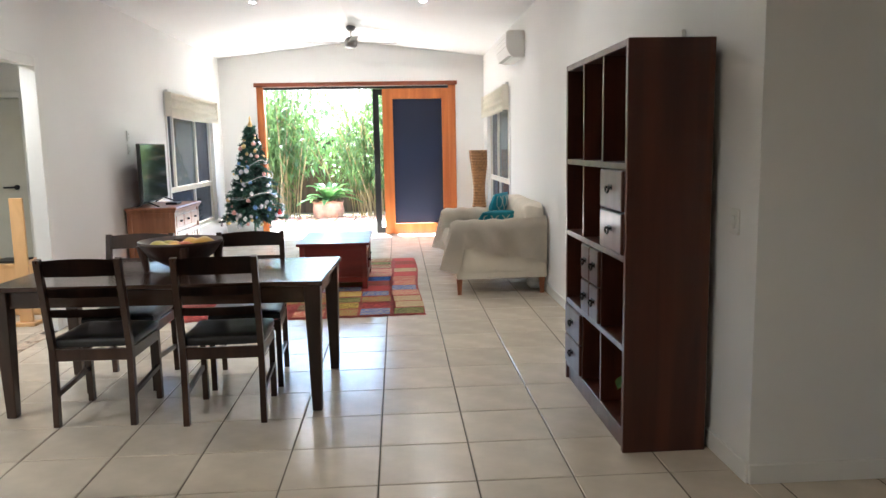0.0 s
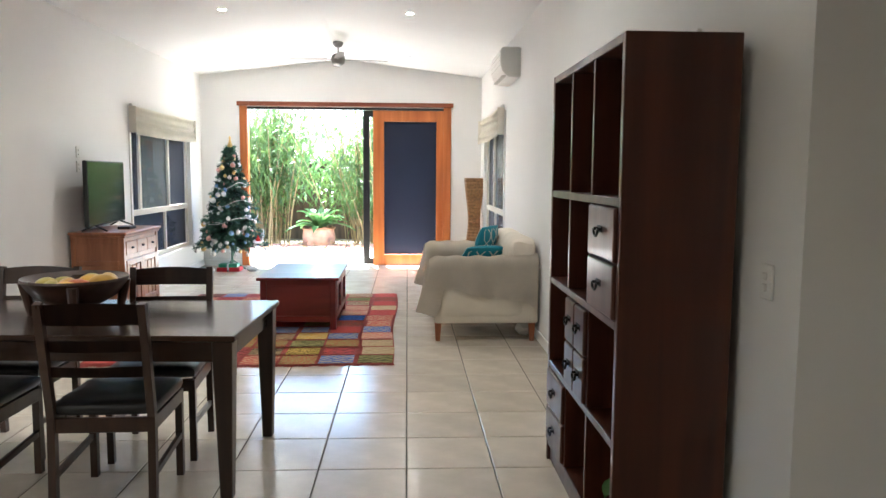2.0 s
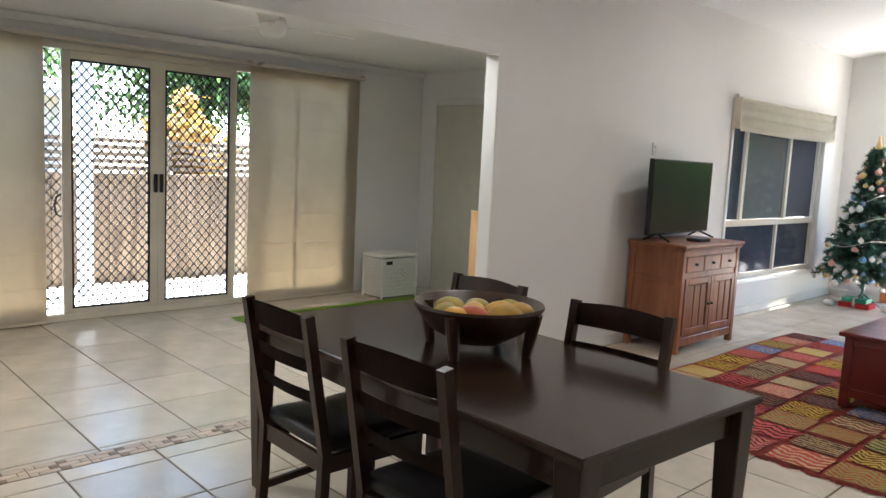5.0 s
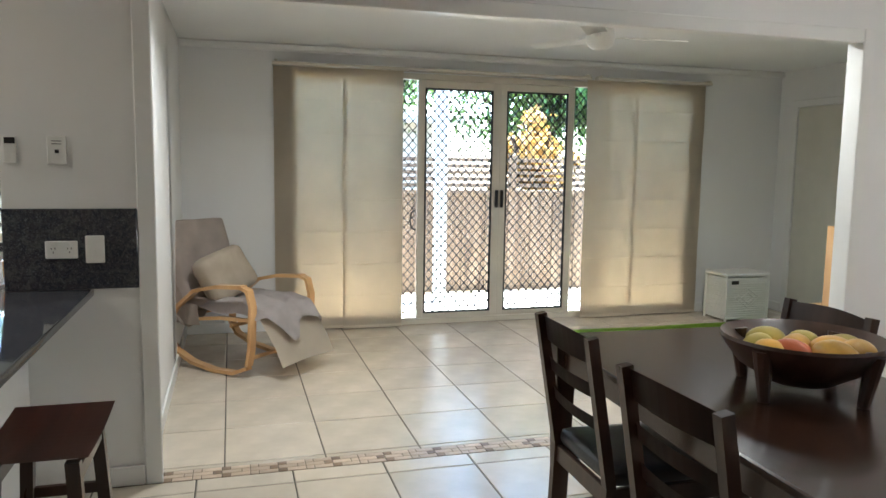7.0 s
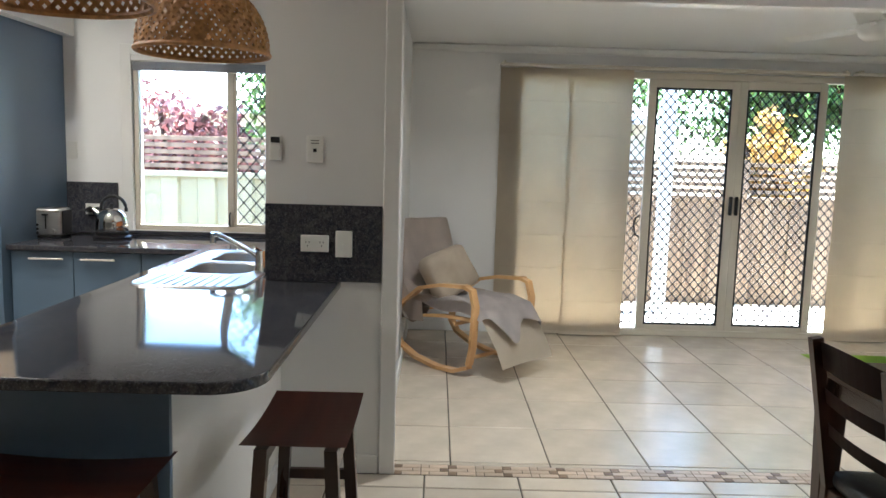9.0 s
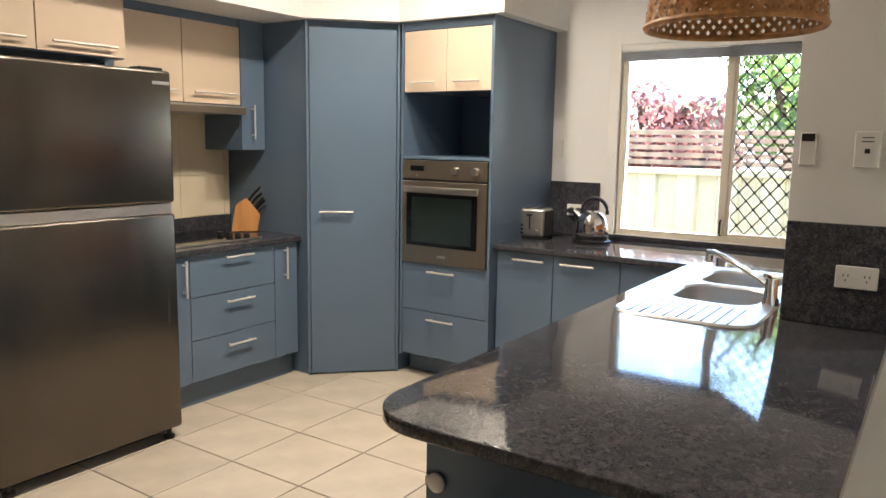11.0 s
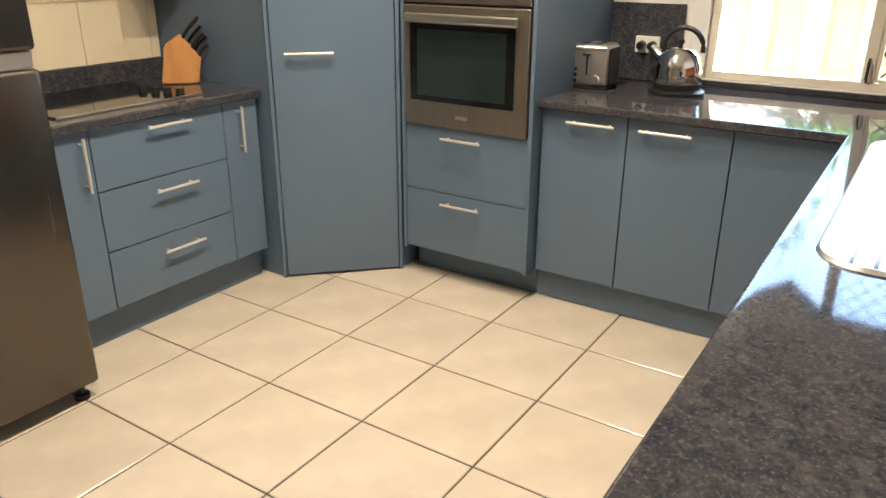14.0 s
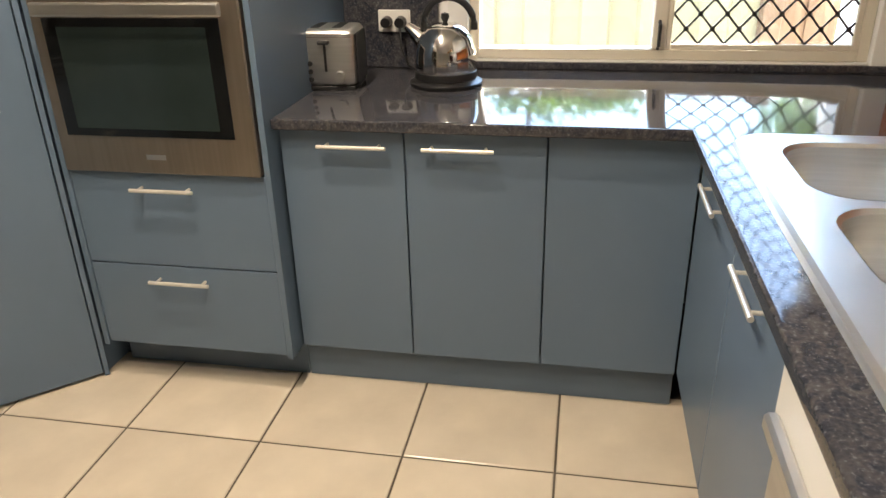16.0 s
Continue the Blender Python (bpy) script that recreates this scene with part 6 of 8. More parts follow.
for bx0, bx1 in bowls:
    bmc = bmesh.new()
    fo = bmc.faces.new([bmc.verts.new((x, y, 0.8)) for x, y in rrect(bx0, bx1, 1.75, 2.085, 0.10)])
    ex = bmesh.ops.extrude_face_region(bmc, geom=[fo])
    bmesh.ops.translate(bmc, verts=[v for v in ex["geom"] if isinstance(v, bmesh.types.BMVert)], vec=(0, 0, 0.2))
    cu = part("cutter", bmc, STEEL)
    md = deck.modifiers.new("b", "BOOLEAN")
    md.object, md.operation, md.solver = cu, "DIFFERENCE", "EXACT"
    cu.hide_render = False
dg = bpy.context.evaluated_depsgraph_get()
newme = bpy.data.meshes.new_from_object(deck.evaluated_get(dg))
for md in list(deck.modifiers):
    tgt = md.object if md.type == "BOOLEAN" else None
    deck.modifiers.remove(md)
    if tgt:
        bpy.data.objects.remove(tgt)
deck.data = newme
for bx0, bx1 in bowls:
    bm = bmesh.new()
    a = rrect(bx0, bx1, 1.75, 2.085, 0.10)
    b = rrect(bx0 + 0.008, bx1 - 0.008, 1.758, 2.077, 0.095)
    c = rrect(bx0 + 0.015, bx1 - 0.015, 1.765, 2.07, 0.09)
    d = rrect(bx0 + 0.05, bx1 - 0.05, 1.80, 2.035, 0.06)
    ring_between(bm, a, b, zt + 0.001, zt - 0.008)
    ring_between(bm, b, c, zt - 0.008, 0.77)
    ring_between(bm, c, d, 0.77, 0.742)
    bm.faces.new([bm.verts.new((x, y, 0.742)) for x, y in d])
    part("bowl", bm, STEEL, sk, smooth=True)
    part("waste", lathe(bmesh.new(), [(0.0, 0.002), (0.025, 0.002), (0.04, 0.005), (0.042, 0.0)], 20, ((bx0 + bx1) / 2, 1.915, 0.742)), CHROME, sk, smooth=True)
for i in range(9):
    y = 1.725 + i * 0.043
    part("drainer_rib", bx(bmesh.new(), -3.0 + 0.02, -2.70, y - 0.004, y + 0.004, zt - 0.002, zt + 0.0035, 0.002, 2), STEEL, sk, smooth=True)
tp = thing("mixer_tap", -3.12, 2.125, 0.905, "chrome swivel mixer tap behind the sink", "tap")
part("base", lathe(bmesh.new(), [(0.0, 0.10), (0.022, 0.10), (0.024, 0.03), (0.03, 0.02), (0.03, 0.0), (0, 0)], 20, (-3.12, 2.125, 0.9085)), CHROME, tp, smooth=True)
part("spout", tube(bmesh.new(), [(-3.12, 2.120, 0.97), (-3.14, 2.090, 0.99), (-3.20, 2.010, 1.02), (-3.28, 1.910, 1.05), (-3.32, 1.860, 1.06), (-3.34, 1.840, 1.05)], 0.012, 10), CHROME, tp, smooth=True)
part("aerator", rod(bmesh.new(), (-3.34, 1.840, 1.065), (-3.345, 1.835, 1.015), 0.015, 0.016, 12), CHROME, tp, smooth=True)
part("lever", tube(bmesh.new(), [(-3.12, 2.125, 1.005), (-3.08, 2.120, 1.02), (-3.04, 2.115, 1.03)], 0.008, 8), CHROME, tp, smooth=True)

# orange recess with a timber ledge behind the sink
struct("ledge", bx(bmesh.new(), KX + 0.001, LX - TH - 0.001, 2.29, 2.605, 0.97, 1.0, 0.004), wood_mat("orange_timber_ledge", (0.40, 0.17, 0.05), (0.58, 0.28, 0.10), 0.4, 2, (0.1, 1, 1)), "timber ledge behind the sink", "ledge")
struct("wall_ledge", bx(bmesh.new(), KX + 0.001, LX - TH - 0.001, 2.30, 2.59, 0.001, 0.969), GRANITE, "granite-faced low wall behind the sink", "wall")
struct("wall_recess", bx(bmesh.new(), KX + 0.001, LX - TH - 0.001, 2.59, 2.609, 1.001, 1.45), ORANGE, "orange painted recess wall", "wall")
struct("wall_recess_side", bx(bmesh.new(), KX + 0.001, KX + 0.012, 2.292, 2.588, 1.001, 1.45), ORANGE, "orange painted recess side wall", "wall")
struct("wall_above_recess", bx(bmesh.new(), KX + 0.001, LX - TH - 0.001, 2.29, 2.608, 1.451, 2.925), WALL, "white wall above the recess", "wall")
leafy("potted_plant", -4.50, 2.40, 1.0, 0.10, 9, "small green plant in a purple pot on the ledge", LEAF2, PURPLE, 8, 0.06)

# fridge
fg = thing("fridge", -1.97, -0.9, 0, "dark stainless steel top-mount fridge freezer", "fridge")
g0, g1, gy = -2.412, -1.535, -0.44
pbox("cabinet", fg, mat("fridge_side", (0.06, 0.058, 0.055), 0.4, 0.3), g0 + 0.01, g1 - 0.01, -1.20, gy - 0.075, 0.05, 1.78, 0.005)
fd = part("freezer_door", bx(bmesh.new(), g0, g1, gy - 0.07, gy, 1.185, 1.80, 0.014, 3), DARKSTEEL, fg, smooth=True)
pbox("badge", fd, STEEL, -2.40, -2.31, gy + 0.0005, gy + 0.0015, 1.735, 1.75, 0)
part("handle_recess", bx(bmesh.new(), g0 + 0.012, g1 - 0.012, gy - 0.06, gy - 0.012, 1.132, 1.182, 0.003), STEEL, fg, "bright steel handle groove")
part("fridge_door", bx(bmesh.new(), g0, g1, gy - 0.07, gy, 0.06, 1.13, 0.014, 3), DARKSTEEL, fg, smooth=True)
pbox("base_grille", fg, BLACK, g0 + 0.03, g1 - 0.03, gy - 0.13, gy - 0.08, 0.02, 0.06, 0.003)
for x in (g0 + 0.05, g1 - 0.05):
    part("foot", lathe(bmesh.new(), [(0, 0.0), (0.026, 0.0), (0.026, 0.018), (0.012, 0.022), (0.012, 0.06), (0, 0.06)], 14, (x, gy - 0.045, 0.001)), BLACK, fg, smooth=True)
pbox("top_hinge", fg, BLACK, g0 + 0.02, g0 + 0.14, gy - 0.12, gy - 0.03, 1.79, 1.815, 0.004)

# wall cabinets, range hood and tiled splashback
UY = -1.0
for k, (x0, x1) in enumerate(((-3.315, -2.9), (-2.9, -2.48))):
    u = thing("wall_cabinet", (x0 + x1) / 2, -1.2, 1.68, "cream laminate wall cabinet above the range hood", "kitchen cabinet", "cream wall cabinets")
    pbox("body", u, BLUE, x0, x1, KY + 0.003, UY - 0.02, 1.69, TZ, 0)
    d = pbox("door", u, CREAMLAM, x0 + E, x1 - E, UY - 0.019, UY, 1.695, 2.155, 0.0015)
    bar_handle(d, (x0 + 0.06, UY, 1.755), (x1 - 0.06, UY, 1.755), (0, 1, 0))
u = thing("wall_cabinet", -3.38, -1.2, 1.4, "narrow blue-grey wall cabinet beside the range hood", "kitchen cabinet")
pbox("body", u, BLUE, -3.508, -3.318, KY + 0.003, UY - 0.02, 1.42, TZ, 0)
d = pbox("door", u, BLUE, -3.506, -3.32, UY - 0.019, UY, 1.423, TZ - 0.002, 0.0015)
bar_handle(d, (-3.40, UY, 1.49), (-3.40, UY, 1.70), (0, 1, 0))
rh = thing("range_hood", -2.86, -1.15, 1.63, "slim stainless steel slide-out range hood", "range hood")
pbox("body", rh, STEEL, -3.315, -2.48, KY + 0.003, UY + 0.03, 1.64, 1.688, 0.003)
pbox("lip", rh, OVENSTEEL, -3.315, -2.48, UY + 0.03, UY + 0.055, 1.635, 1.675, 0.003)
for x0, x1 in ((-2.42, -1.98), (-1.98, -1.54)):
    u = thing("wall_cabinet", (x0 + x1) / 2, -1.1, 1.86, "cream laminate cabinet above the fridge", "kitchen cabinet", "cream wall cabinets")
    pbox("body", u, BLUE, x0, x1, KY + 0.003, -0.82, 1.87, TZ, 0)
    d = pbox("door", u, CREAMLAM, x0 + E, x1 - E, -0.819, -0.80, 1.875, 2.155, 0.0015)
    bar_handle(d, (x0 + 0.06, -0.80, 1.92), (x1 - 0.06, -0.80, 1.92), (0, 1, 0))
fp = thing("fridge_side_panel", -2.45, -1.1, 0, "blue-grey panel between the wall cabinets and fridge", "panel")
pbox("panel", fp, BLUE, -2.478, -2.43, KY + 0.003, UY, 1.40, TZ, 0.001)
wt = struct("wall_tiles", bx(bmesh.new(), -3.506, -2.43, KY + 0.0005, KY + 0.004, 0.986, 1.69), WALLGROUT, "cream tiled splashback behind the cooktop", "wall tiles")
for xa, xb in ((-3.504, -3.46), (-3.458, -3.119), (-3.117, -2.778), (-2.776, -2.432)):
    for za, zb in ((0.99, 1.256), (1.258, 1.609), (1.611, 1.688)):
        part("tile", bx(bmesh.new(), xa, xb, KY + 0.004, KY + 0.011, za, zb, 0.0012), WALLTILE, wt)
# bulkhead above the cabinets
bm = bmesh.new()
pts = [(KX + 0.001, KY + 0.001), (-1.50, KY + 0.001), (-1.50, -0.66), (-3.47, -0.62), (-3.87, -0.21), (-3.87, 0.52), (KX + 0.001, 0.52)]
f = bm.faces.new([bm.verts.new((x, y, 2.208)) for x, y in pts])
r = bmesh.ops.extrude_face_region(bm, geom=[f])
bmesh.ops.translate(bm, verts=[v for v in r["geom"] if isinstance(v, bmesh.types.BMVert)], vec=(0, 0, 0.715))
struct("ceiling_bulkhead", bm, WALL, "white plaster bulkhead above the kitchen cabinets", "bulkhead")

# cooktop, knife block, toaster, kettle
cg = thing("cooktop", -2.95, -1.03, 0.9, "black ceramic glass cooktop with four knobs", "cooktop")
pbox("glass", cg, BLACKGLASS, -3.25, -2.62, -1.29, -0.775, 0.9005, 0.908, 0.002)
pbox("trim", cg, STEEL, -3.255, -2.615, -0.777, -0.77, 0.9005, 0.909, 0.001)
for i in range(4):
    part("knob", lathe(bmesh.new(), [(0.0, 0.022), (0.016, 0.022), (0.019, 0.0), (0, 0)], 14, (-3.19 + i * 0.02, -0.83 - i * 0.055, 0.908)), BLACK, cg, smooth=True)
kb = thing("knife_block", -3.38, -1.08, 0.9, "angled timber knife block with black-handled knives", "knife block")
bm = bmesh.new()
prof = [(-0.06, 0.0), (0.10, 0.0), (0.12, 0.11), (0.04, 0.215), (-0.03, 0.17)]
KM = Matrix.Translation((-3.39, -1.11, 0.901)) @ Matrix.Rotation(radians(140), 4, "Z")
aa = [bm.verts.new((x, -0.05, z)) for x, z in prof]
bb = [bm.verts.new((x, 0.05, z)) for x, z in prof]
bm.faces.new(aa)
bm.faces.new(bb[::-1])
for i in range(5):
    bm.faces.new((aa[i], aa[(i + 1) % 5], bb[(i + 1) % 5], bb[i]))
bmesh.ops.bevel(bm, geom=bm.edges[:], offset=0.006, segments=2, affect="EDGES")
bmesh.ops.transform(bm, matrix=KM, verts=bm.verts)
part("block", bm, KNIFEWOOD, kb, smooth=True)
nd_ = Vector((0.6, 0, 0.8)).normalized()
for k, (x, z, yy, L) in enumerate(((0.05, 0.20, -0.03, 0.11), (0.05, 0.20, 0.0, 0.12), (0.07, 0.175, 0.03, 0.10), (0.085, 0.155, -0.02, 0.09), (0.095, 0.14, 0.015, 0.09), (0.11, 0.12, -0.01, 0.07))):
    bm = bmesh.new()
    p = Vector((x, yy, z)) - nd_ * 0.006
    tube(bm, [p, p + nd_ * L * 0.5, p + nd_ * L + Vector((0.006, 0, -0.006))], 0.011, 8, 0.7)
    bmesh.ops.transform(bm, matrix=KM, verts=bm.verts)
    part("knife_handle", bm, BLACK, kb, "black knife handle", smooth=True)

ts = thing("toaster", -4.40, 0.47, 0.9, "brushed steel two-slice toaster with black ends", "toaster")
TM = Matrix.Translation((-4.295, 0.50, 0.901)) @ Matrix.Rotation(radians(4), 4, "Z")


def tpart(name, bm, m, label="", smooth=False):
    bmesh.ops.transform(bm, matrix=TM, verts=bm.verts)
    return part(name, bm, m, ts, label, smooth)


tpart("body", bx(bmesh.new(), -0.17, 0.0, -0.095, 0.095, 0.012, 0.19, 0.022, 4), STEEL, smooth=True)
tpart("base", bx(bmesh.new(), -0.165, -0.005, -0.09, 0.09, 0.0, 0.013, 0.002), BLACK)
tpart("side", bx(bmesh.new(), -0.15, -0.01, 0.0945, 0.10, 0.02, 0.175, 0.003), BLACK)
for y in (-0.035, 0.035):
    tpart("slot", bx(bmesh.new(), -0.145, -0.03, y - 0.014, y + 0.014, 0.186, 0.1915, 0.001), BLACK)
tpart("lever_slot", bx(bmesh.new(), -0.002, 0.002, -0.004, 0.004, 0.06, 0.15), BLACK)
tpart("lever", bx(bmesh.new(), 0.0, 0.02, -0.018, 0.018, 0.145, 0.157, 0.003), BLACK)
tpart("browning_dial", rod(bmesh.new(), (0.0, 0.045, 0.045), (0.018, 0.045, 0.045), 0.017, 0.015, 18), STEEL, smooth=True)
for z in (0.035, 0.06, 0.085):
    tpart("button", rod(bmesh.new(), (0.0, -0.05, z), (0.006, -0.05, z), 0.008, seg=12), BLACK)
for z in (0.165, 0.172):
    tpart("ridge", bx(bmesh.new(), -0.01, 0.0015, -0.085, 0.085, z, z + 0.003, 0), OVENSTEEL)

kt = thing("kettle", -4.36, 0.755, 0.9, "polished steel dome kettle with black handle", "kettle")
KP = (-4.42, 0.862, 0.901)
part("power_base", lathe(bmesh.new(), [(0, 0), (0.115, 0.0), (0.118, 0.012), (0.10, 0.022), (0, 0.022)], 32, KP), BLACK, kt, smooth=True)
part("collar", lathe(bmesh.new(), [(0.095, 0.022), (0.10, 0.024), (0.10, 0.045), (0.097, 0.047)], 32, KP), BLACK, kt, smooth=True)
part("body", lathe(bmesh.new(), [(0.097, 0.045), (0.10, 0.06), (0.097, 0.11), (0.085, 0.15), (0.062, 0.178), (0.04, 0.19), (0.0, 0.195)], 36, KP), CHROME, kt, smooth=True)
part("lid_knob", lathe(bmesh.new(), [(0, 0.225), (0.012, 0.222), (0.014, 0.21), (0.007, 0.195), (0.01, 0.19)], 14, KP), BLACK, kt, smooth=True)
hp = [(KP[0] + 0.0, KP[1] + 0.065 * math.cos(q) * 1.25 + 0.012, KP[2] + 0.185 + 0.085 * math.sin(q)) for q in [radians(-8 + 196 * i / 14) for i in range(15)]]
part("handle", tube(bmesh.new(), hp, 0.011, 10), BLACK, kt, smooth=True)
part("spout", rod(bmesh.new(), (KP[0], KP[1] - 0.075, KP[2] + 0.14), (KP[0], KP[1] - 0.125, KP[2] + 0.185), 0.03, 0.014, 14), CHROME, kt, smooth=True)


def outlet(x, y, z, face, w, h, plugs, name="power_outlet", label="white double power outlet"):
    o = thing(name, x, y, z, label, "power outlet", "wall outlets and switches")
    pbox("plate", o, WHITEPL, x, x + 0.011, y - w / 2, y + w / 2, z - h / 2, z + h / 2, 0.003)
    for dy in ((-w / 4, w / 4) if plugs else ()):
        for a, b in ((-0.007, 0.008), (0.007, 0.008), (0, -0.008)):
            pbox("socket_slot", o, BLACK, x + 0.0112, x + 0.0118, y + dy + a - 0.0015, y + dy + a + 0.0015, z + b - 0.006, z + b + 0.002, 0)
        pbox("rocker", o, WHITEPL, x + 0.011, x + 0.015, y + dy - 0.006, y + dy + 0.006, z + 0.018, z + 0.03, 0.001)
    return o


o = outlet(KX + 0.02, 0.634, 1.065, 1, 0.115, 0.075, False)
for dy in (-0.025, 0.025):
    part("plug", rod(bmesh.new(), (KX + 0.031, 0.634 + dy, 1.062), (KX + 0.065, 0.634 + dy, 1.062), 0.021, 0.017, 14), BLACK, o, smooth=True)
part("cord", tube(bmesh.new(), [(KX + 0.06, 0.66, 1.05), (KX + 0.09, 0.67, 0.98), (KX + 0.12, 0.70, 0.93), (KX + 0.17, 0.75, 0.912)], 0.004, 6), BLACK, kt)
outlet(LX + 0.02, 2.415, 1.073, 1, 0.125, 0.075, True)
o = outlet(LX + 0.02, 2.545, 1.073, 1, 0.075, 0.118, False, "light_switch", "white vertical switch plate on the splashback")
pbox("rocker", o, WHITEPL, LX + 0.031, LX + 0.036, 2.535, 2.547, 1.05, 1.075, 0.001)
o = outlet(LX, 2.41, 1.49, 1, 0.075, 0.118, False, "smoke_control", "white wall plate with small writing")
pbox("button", o, BLACK, LX + 0.0112, LX + 0.014, 2.403, 2.418, 1.478, 1.493, 0)
for k in range(2):
    pbox("print_bar", o, BLACK, LX + 0.0112, LX + 0.0117, 2.392, 2.428, 1.515 + k * 0.012, 1.518 + k * 0.012, 0)
o = outlet(LX, 2.235, 1.49, 1, 0.05, 0.11, False, "fan_remote", "small white fan remote in a wall holder")
pbox("display", o, BLACK, LX + 0.0112, LX + 0.013, 2.215, 2.255, 1.515, 1.54, 0)
o = outlet(KX, 0.49, 1.46, 1, 0.06, 0.118, False, "light_switch", "white light switch on the kitchen wall")

# stools
def stool():
    s = new("bar_stool")
    s.empty_display_size = 0.1
    tagged(s, "red-brown wooden bar stool with a flat dished seat", "stool", "stools at the peninsula")
    def f(u, v):
        return ((u - 0.5) * 0.50, (v - 0.5) * 0.30, 0.65 - 0.014 * math.sin(u * math.pi) + 0.002)
    part("seat", sheet(bmesh.new(), f, 14, 6, -0.036), STOOLWOOD, s)
    for a in (-1, 1):
        for b in (-1, 1):
            bm = bmesh.new()
            ribbon(bm, [(a * 0.225, b * 0.135, 0.0), (a * 0.185, b * 0.10, 0.62)], (0, 1, 0), 0.038, 0.038)
            part("leg", bm, DARKWOOD, s)
    for b in (-1, 1):
        pbox("rail", s, DARKWOOD, -0.2, 0.2, b * 0.108 - 0.01, b * 0.108 + 0.01, 0.55, 0.60, 0.002)
        pbox("stretcher", s, DARKWOOD, -0.205, 0.205, b * 0.122 - 0.01, b * 0.122 + 0.01, 0.26, 0.295, 0.002)
    for a in (-1, 1):
        pbox("cross_stretcher", s, DARKWOOD, a * 0.205 - 0.01, a * 0.205 + 0.01, -0.115, 0.115, 0.36, 0.395, 0.002)
    return s


s_ = stool()
s_.matrix_basis = pose(-1.86, 2.57, 0, 0, 0, 0)
copy_thing(s_, pose(-1.41, 2.02, 0, 0, 0, 90))

# woven pendant lamps
def pendant(x, y, z, R, hgt, seed, label):
    p = thing("pendant_lamp", x, y, z, label, "pendant lamp", "woven pendant lamps")
    bm = bmesh.new()
    nb, nr = 46, 15
    def pt(a, k, off):
        u = k
        r = R * (1 - u ** 2.3) ** 0.62 if u < 0.985 else R * 0.16
        r = max(r, R * 0.16)
        return Vector((x + (r + off) * math.cos(a), y + (r + off) * math.sin(a), z + hgt * u))
    for i in range(nb):
        for sg in (1, -1):
            a0_ = 6.2832 * i / nb
            pts = [pt(a0_ + sg * 1.1 * k / 14, k / 14, 0.003 * sg * (1 if (k + i) % 2 else -1)) for k in range(15)]
            for q in range(14):
                tdir = (pts[q + 1] - pts[q]).normalized()
                nrm_ = (pts[q] - Vector((x, y, pts[q].z))).normalized()
                sd2 = tdir.cross(nrm_).normalized() * 0.0065
                vv_ = [bm.verts.new(c) for c in (pts[q] - sd2, pts[q + 1] - sd2, pts[q + 1] + sd2, pts[q] + sd2)]
                bm.faces.new(vv_)
    part("woven_shade", bm, RATTAN, p, "woven bamboo shade")
    part("rim", tube(bmesh.new(), [(x + R * math.cos(6.2832 * i / 40), y + R * math.sin(6.2832 * i / 40), z) for i in range(41)], 0.009, 6), RATTAN, p)
    zc = RIDGE - abs(x - RIDGE_X) * (RIDGE - EAVE) / 2.25
    part("cord", rod(bmesh.new(), (x, y, z + hgt - 0.02), (x, y, zc), 0.004, seg=6), BLACK, p)
    part("ceiling_rose", lathe(bmesh.new(), [(0, -0.03), (0.045, -0.025), (0.05, 0.01)], 16, (x, y, zc - 0.002)), WHITEPL, p, smooth=True)
    part("lampholder", rod(bmesh.new(), (x, y, z + hgt - 0.09), (x, y, z + hgt), 0.02, seg=12), WHITEPL, p)
    bm = bmesh.new()
    bmesh.ops.create_uvsphere(bm, u_segments=14, v_segments=10, radius=0.032, matrix=Matrix.Translation((x, y, z + hgt - 0.115)))
    part("bulb", bm, WHITEPL, p, "unlit white bulb", smooth=True)


pendant(PEN1[0], PEN1[1], PEN1[2], PEN1[3], 0.26, 1, "woven bamboo dome pendant lamp over the peninsula")
pendant(PEN2[0], PEN2[1], PEN2[2], PEN2[3], 0.26, 2, "woven bamboo dome pendant lamp nearer the stools")

# ---- sunroom things ----
rk = thing("rocking_chair", -5.0, 3.15, 0, "bentwood rocking chair with cream cushion and throws", "rocking chair")
RM = Matrix.Translation((-5.0, 3.15, 0)) @ Matrix.Rotation(radians(-44), 4, "Z") @ Matrix.Scale(1.03, 4)


def rpart(name, bm, m, label="", smooth=False):
    bmesh.ops.transform(bm, matrix=RM, verts=bm.verts)
    return part(name, bm, m, rk, label, smooth)


# local: the chair faces +y, x is its width
for s in (-1, 1):
    pts = [(s * 0.30, 0.33, 0.60), (s * 0.30, 0.10, 0.585), (s * 0.30, -0.10, 0.54), (s * 0.30, -0.26, 0.42), (s * 0.30, -0.35, 0.28), (s * 0.30, -0.36, 0.19), (s * 0.30, -0.30, 0.11), (s * 0.30, -0.14, 0.045), (s * 0.30, 0.06, 0.015), (s * 0.30, 0.24, 0.022), (s * 0.30, 0.36, 0.07)]
    rpart("bent_rocker", ribbon(bmesh.new(), pts, (1, 0, 0), 0.055, 0.024), PINE, smooth=True)
    pts = [(s * 0.30, 0.30, 0.602), (s * 0.30, 0.37, 0.58), (s * 0.30, 0.40, 0.48), (s * 0.30, 0.385, 0.2), (s * 0.30, 0.36, 0.085)]
    rpart("arm_post", ribbon(bmesh.new(), pts, (1, 0, 0), 0.055, 0.024), PINE, smooth=True)
    rpart("seat_rail", ribbon(bmesh.new(), [(s * 0.27, -0.45, 0.88), (s * 0.27, -0.31, 0.45), (s * 0.27, -0.18, 0.33), (s * 0.27, 0.1, 0.37), (s * 0.27, 0.38, 0.38)], (1, 0, 0), 0.03, 0.022), PINE, smooth=True)
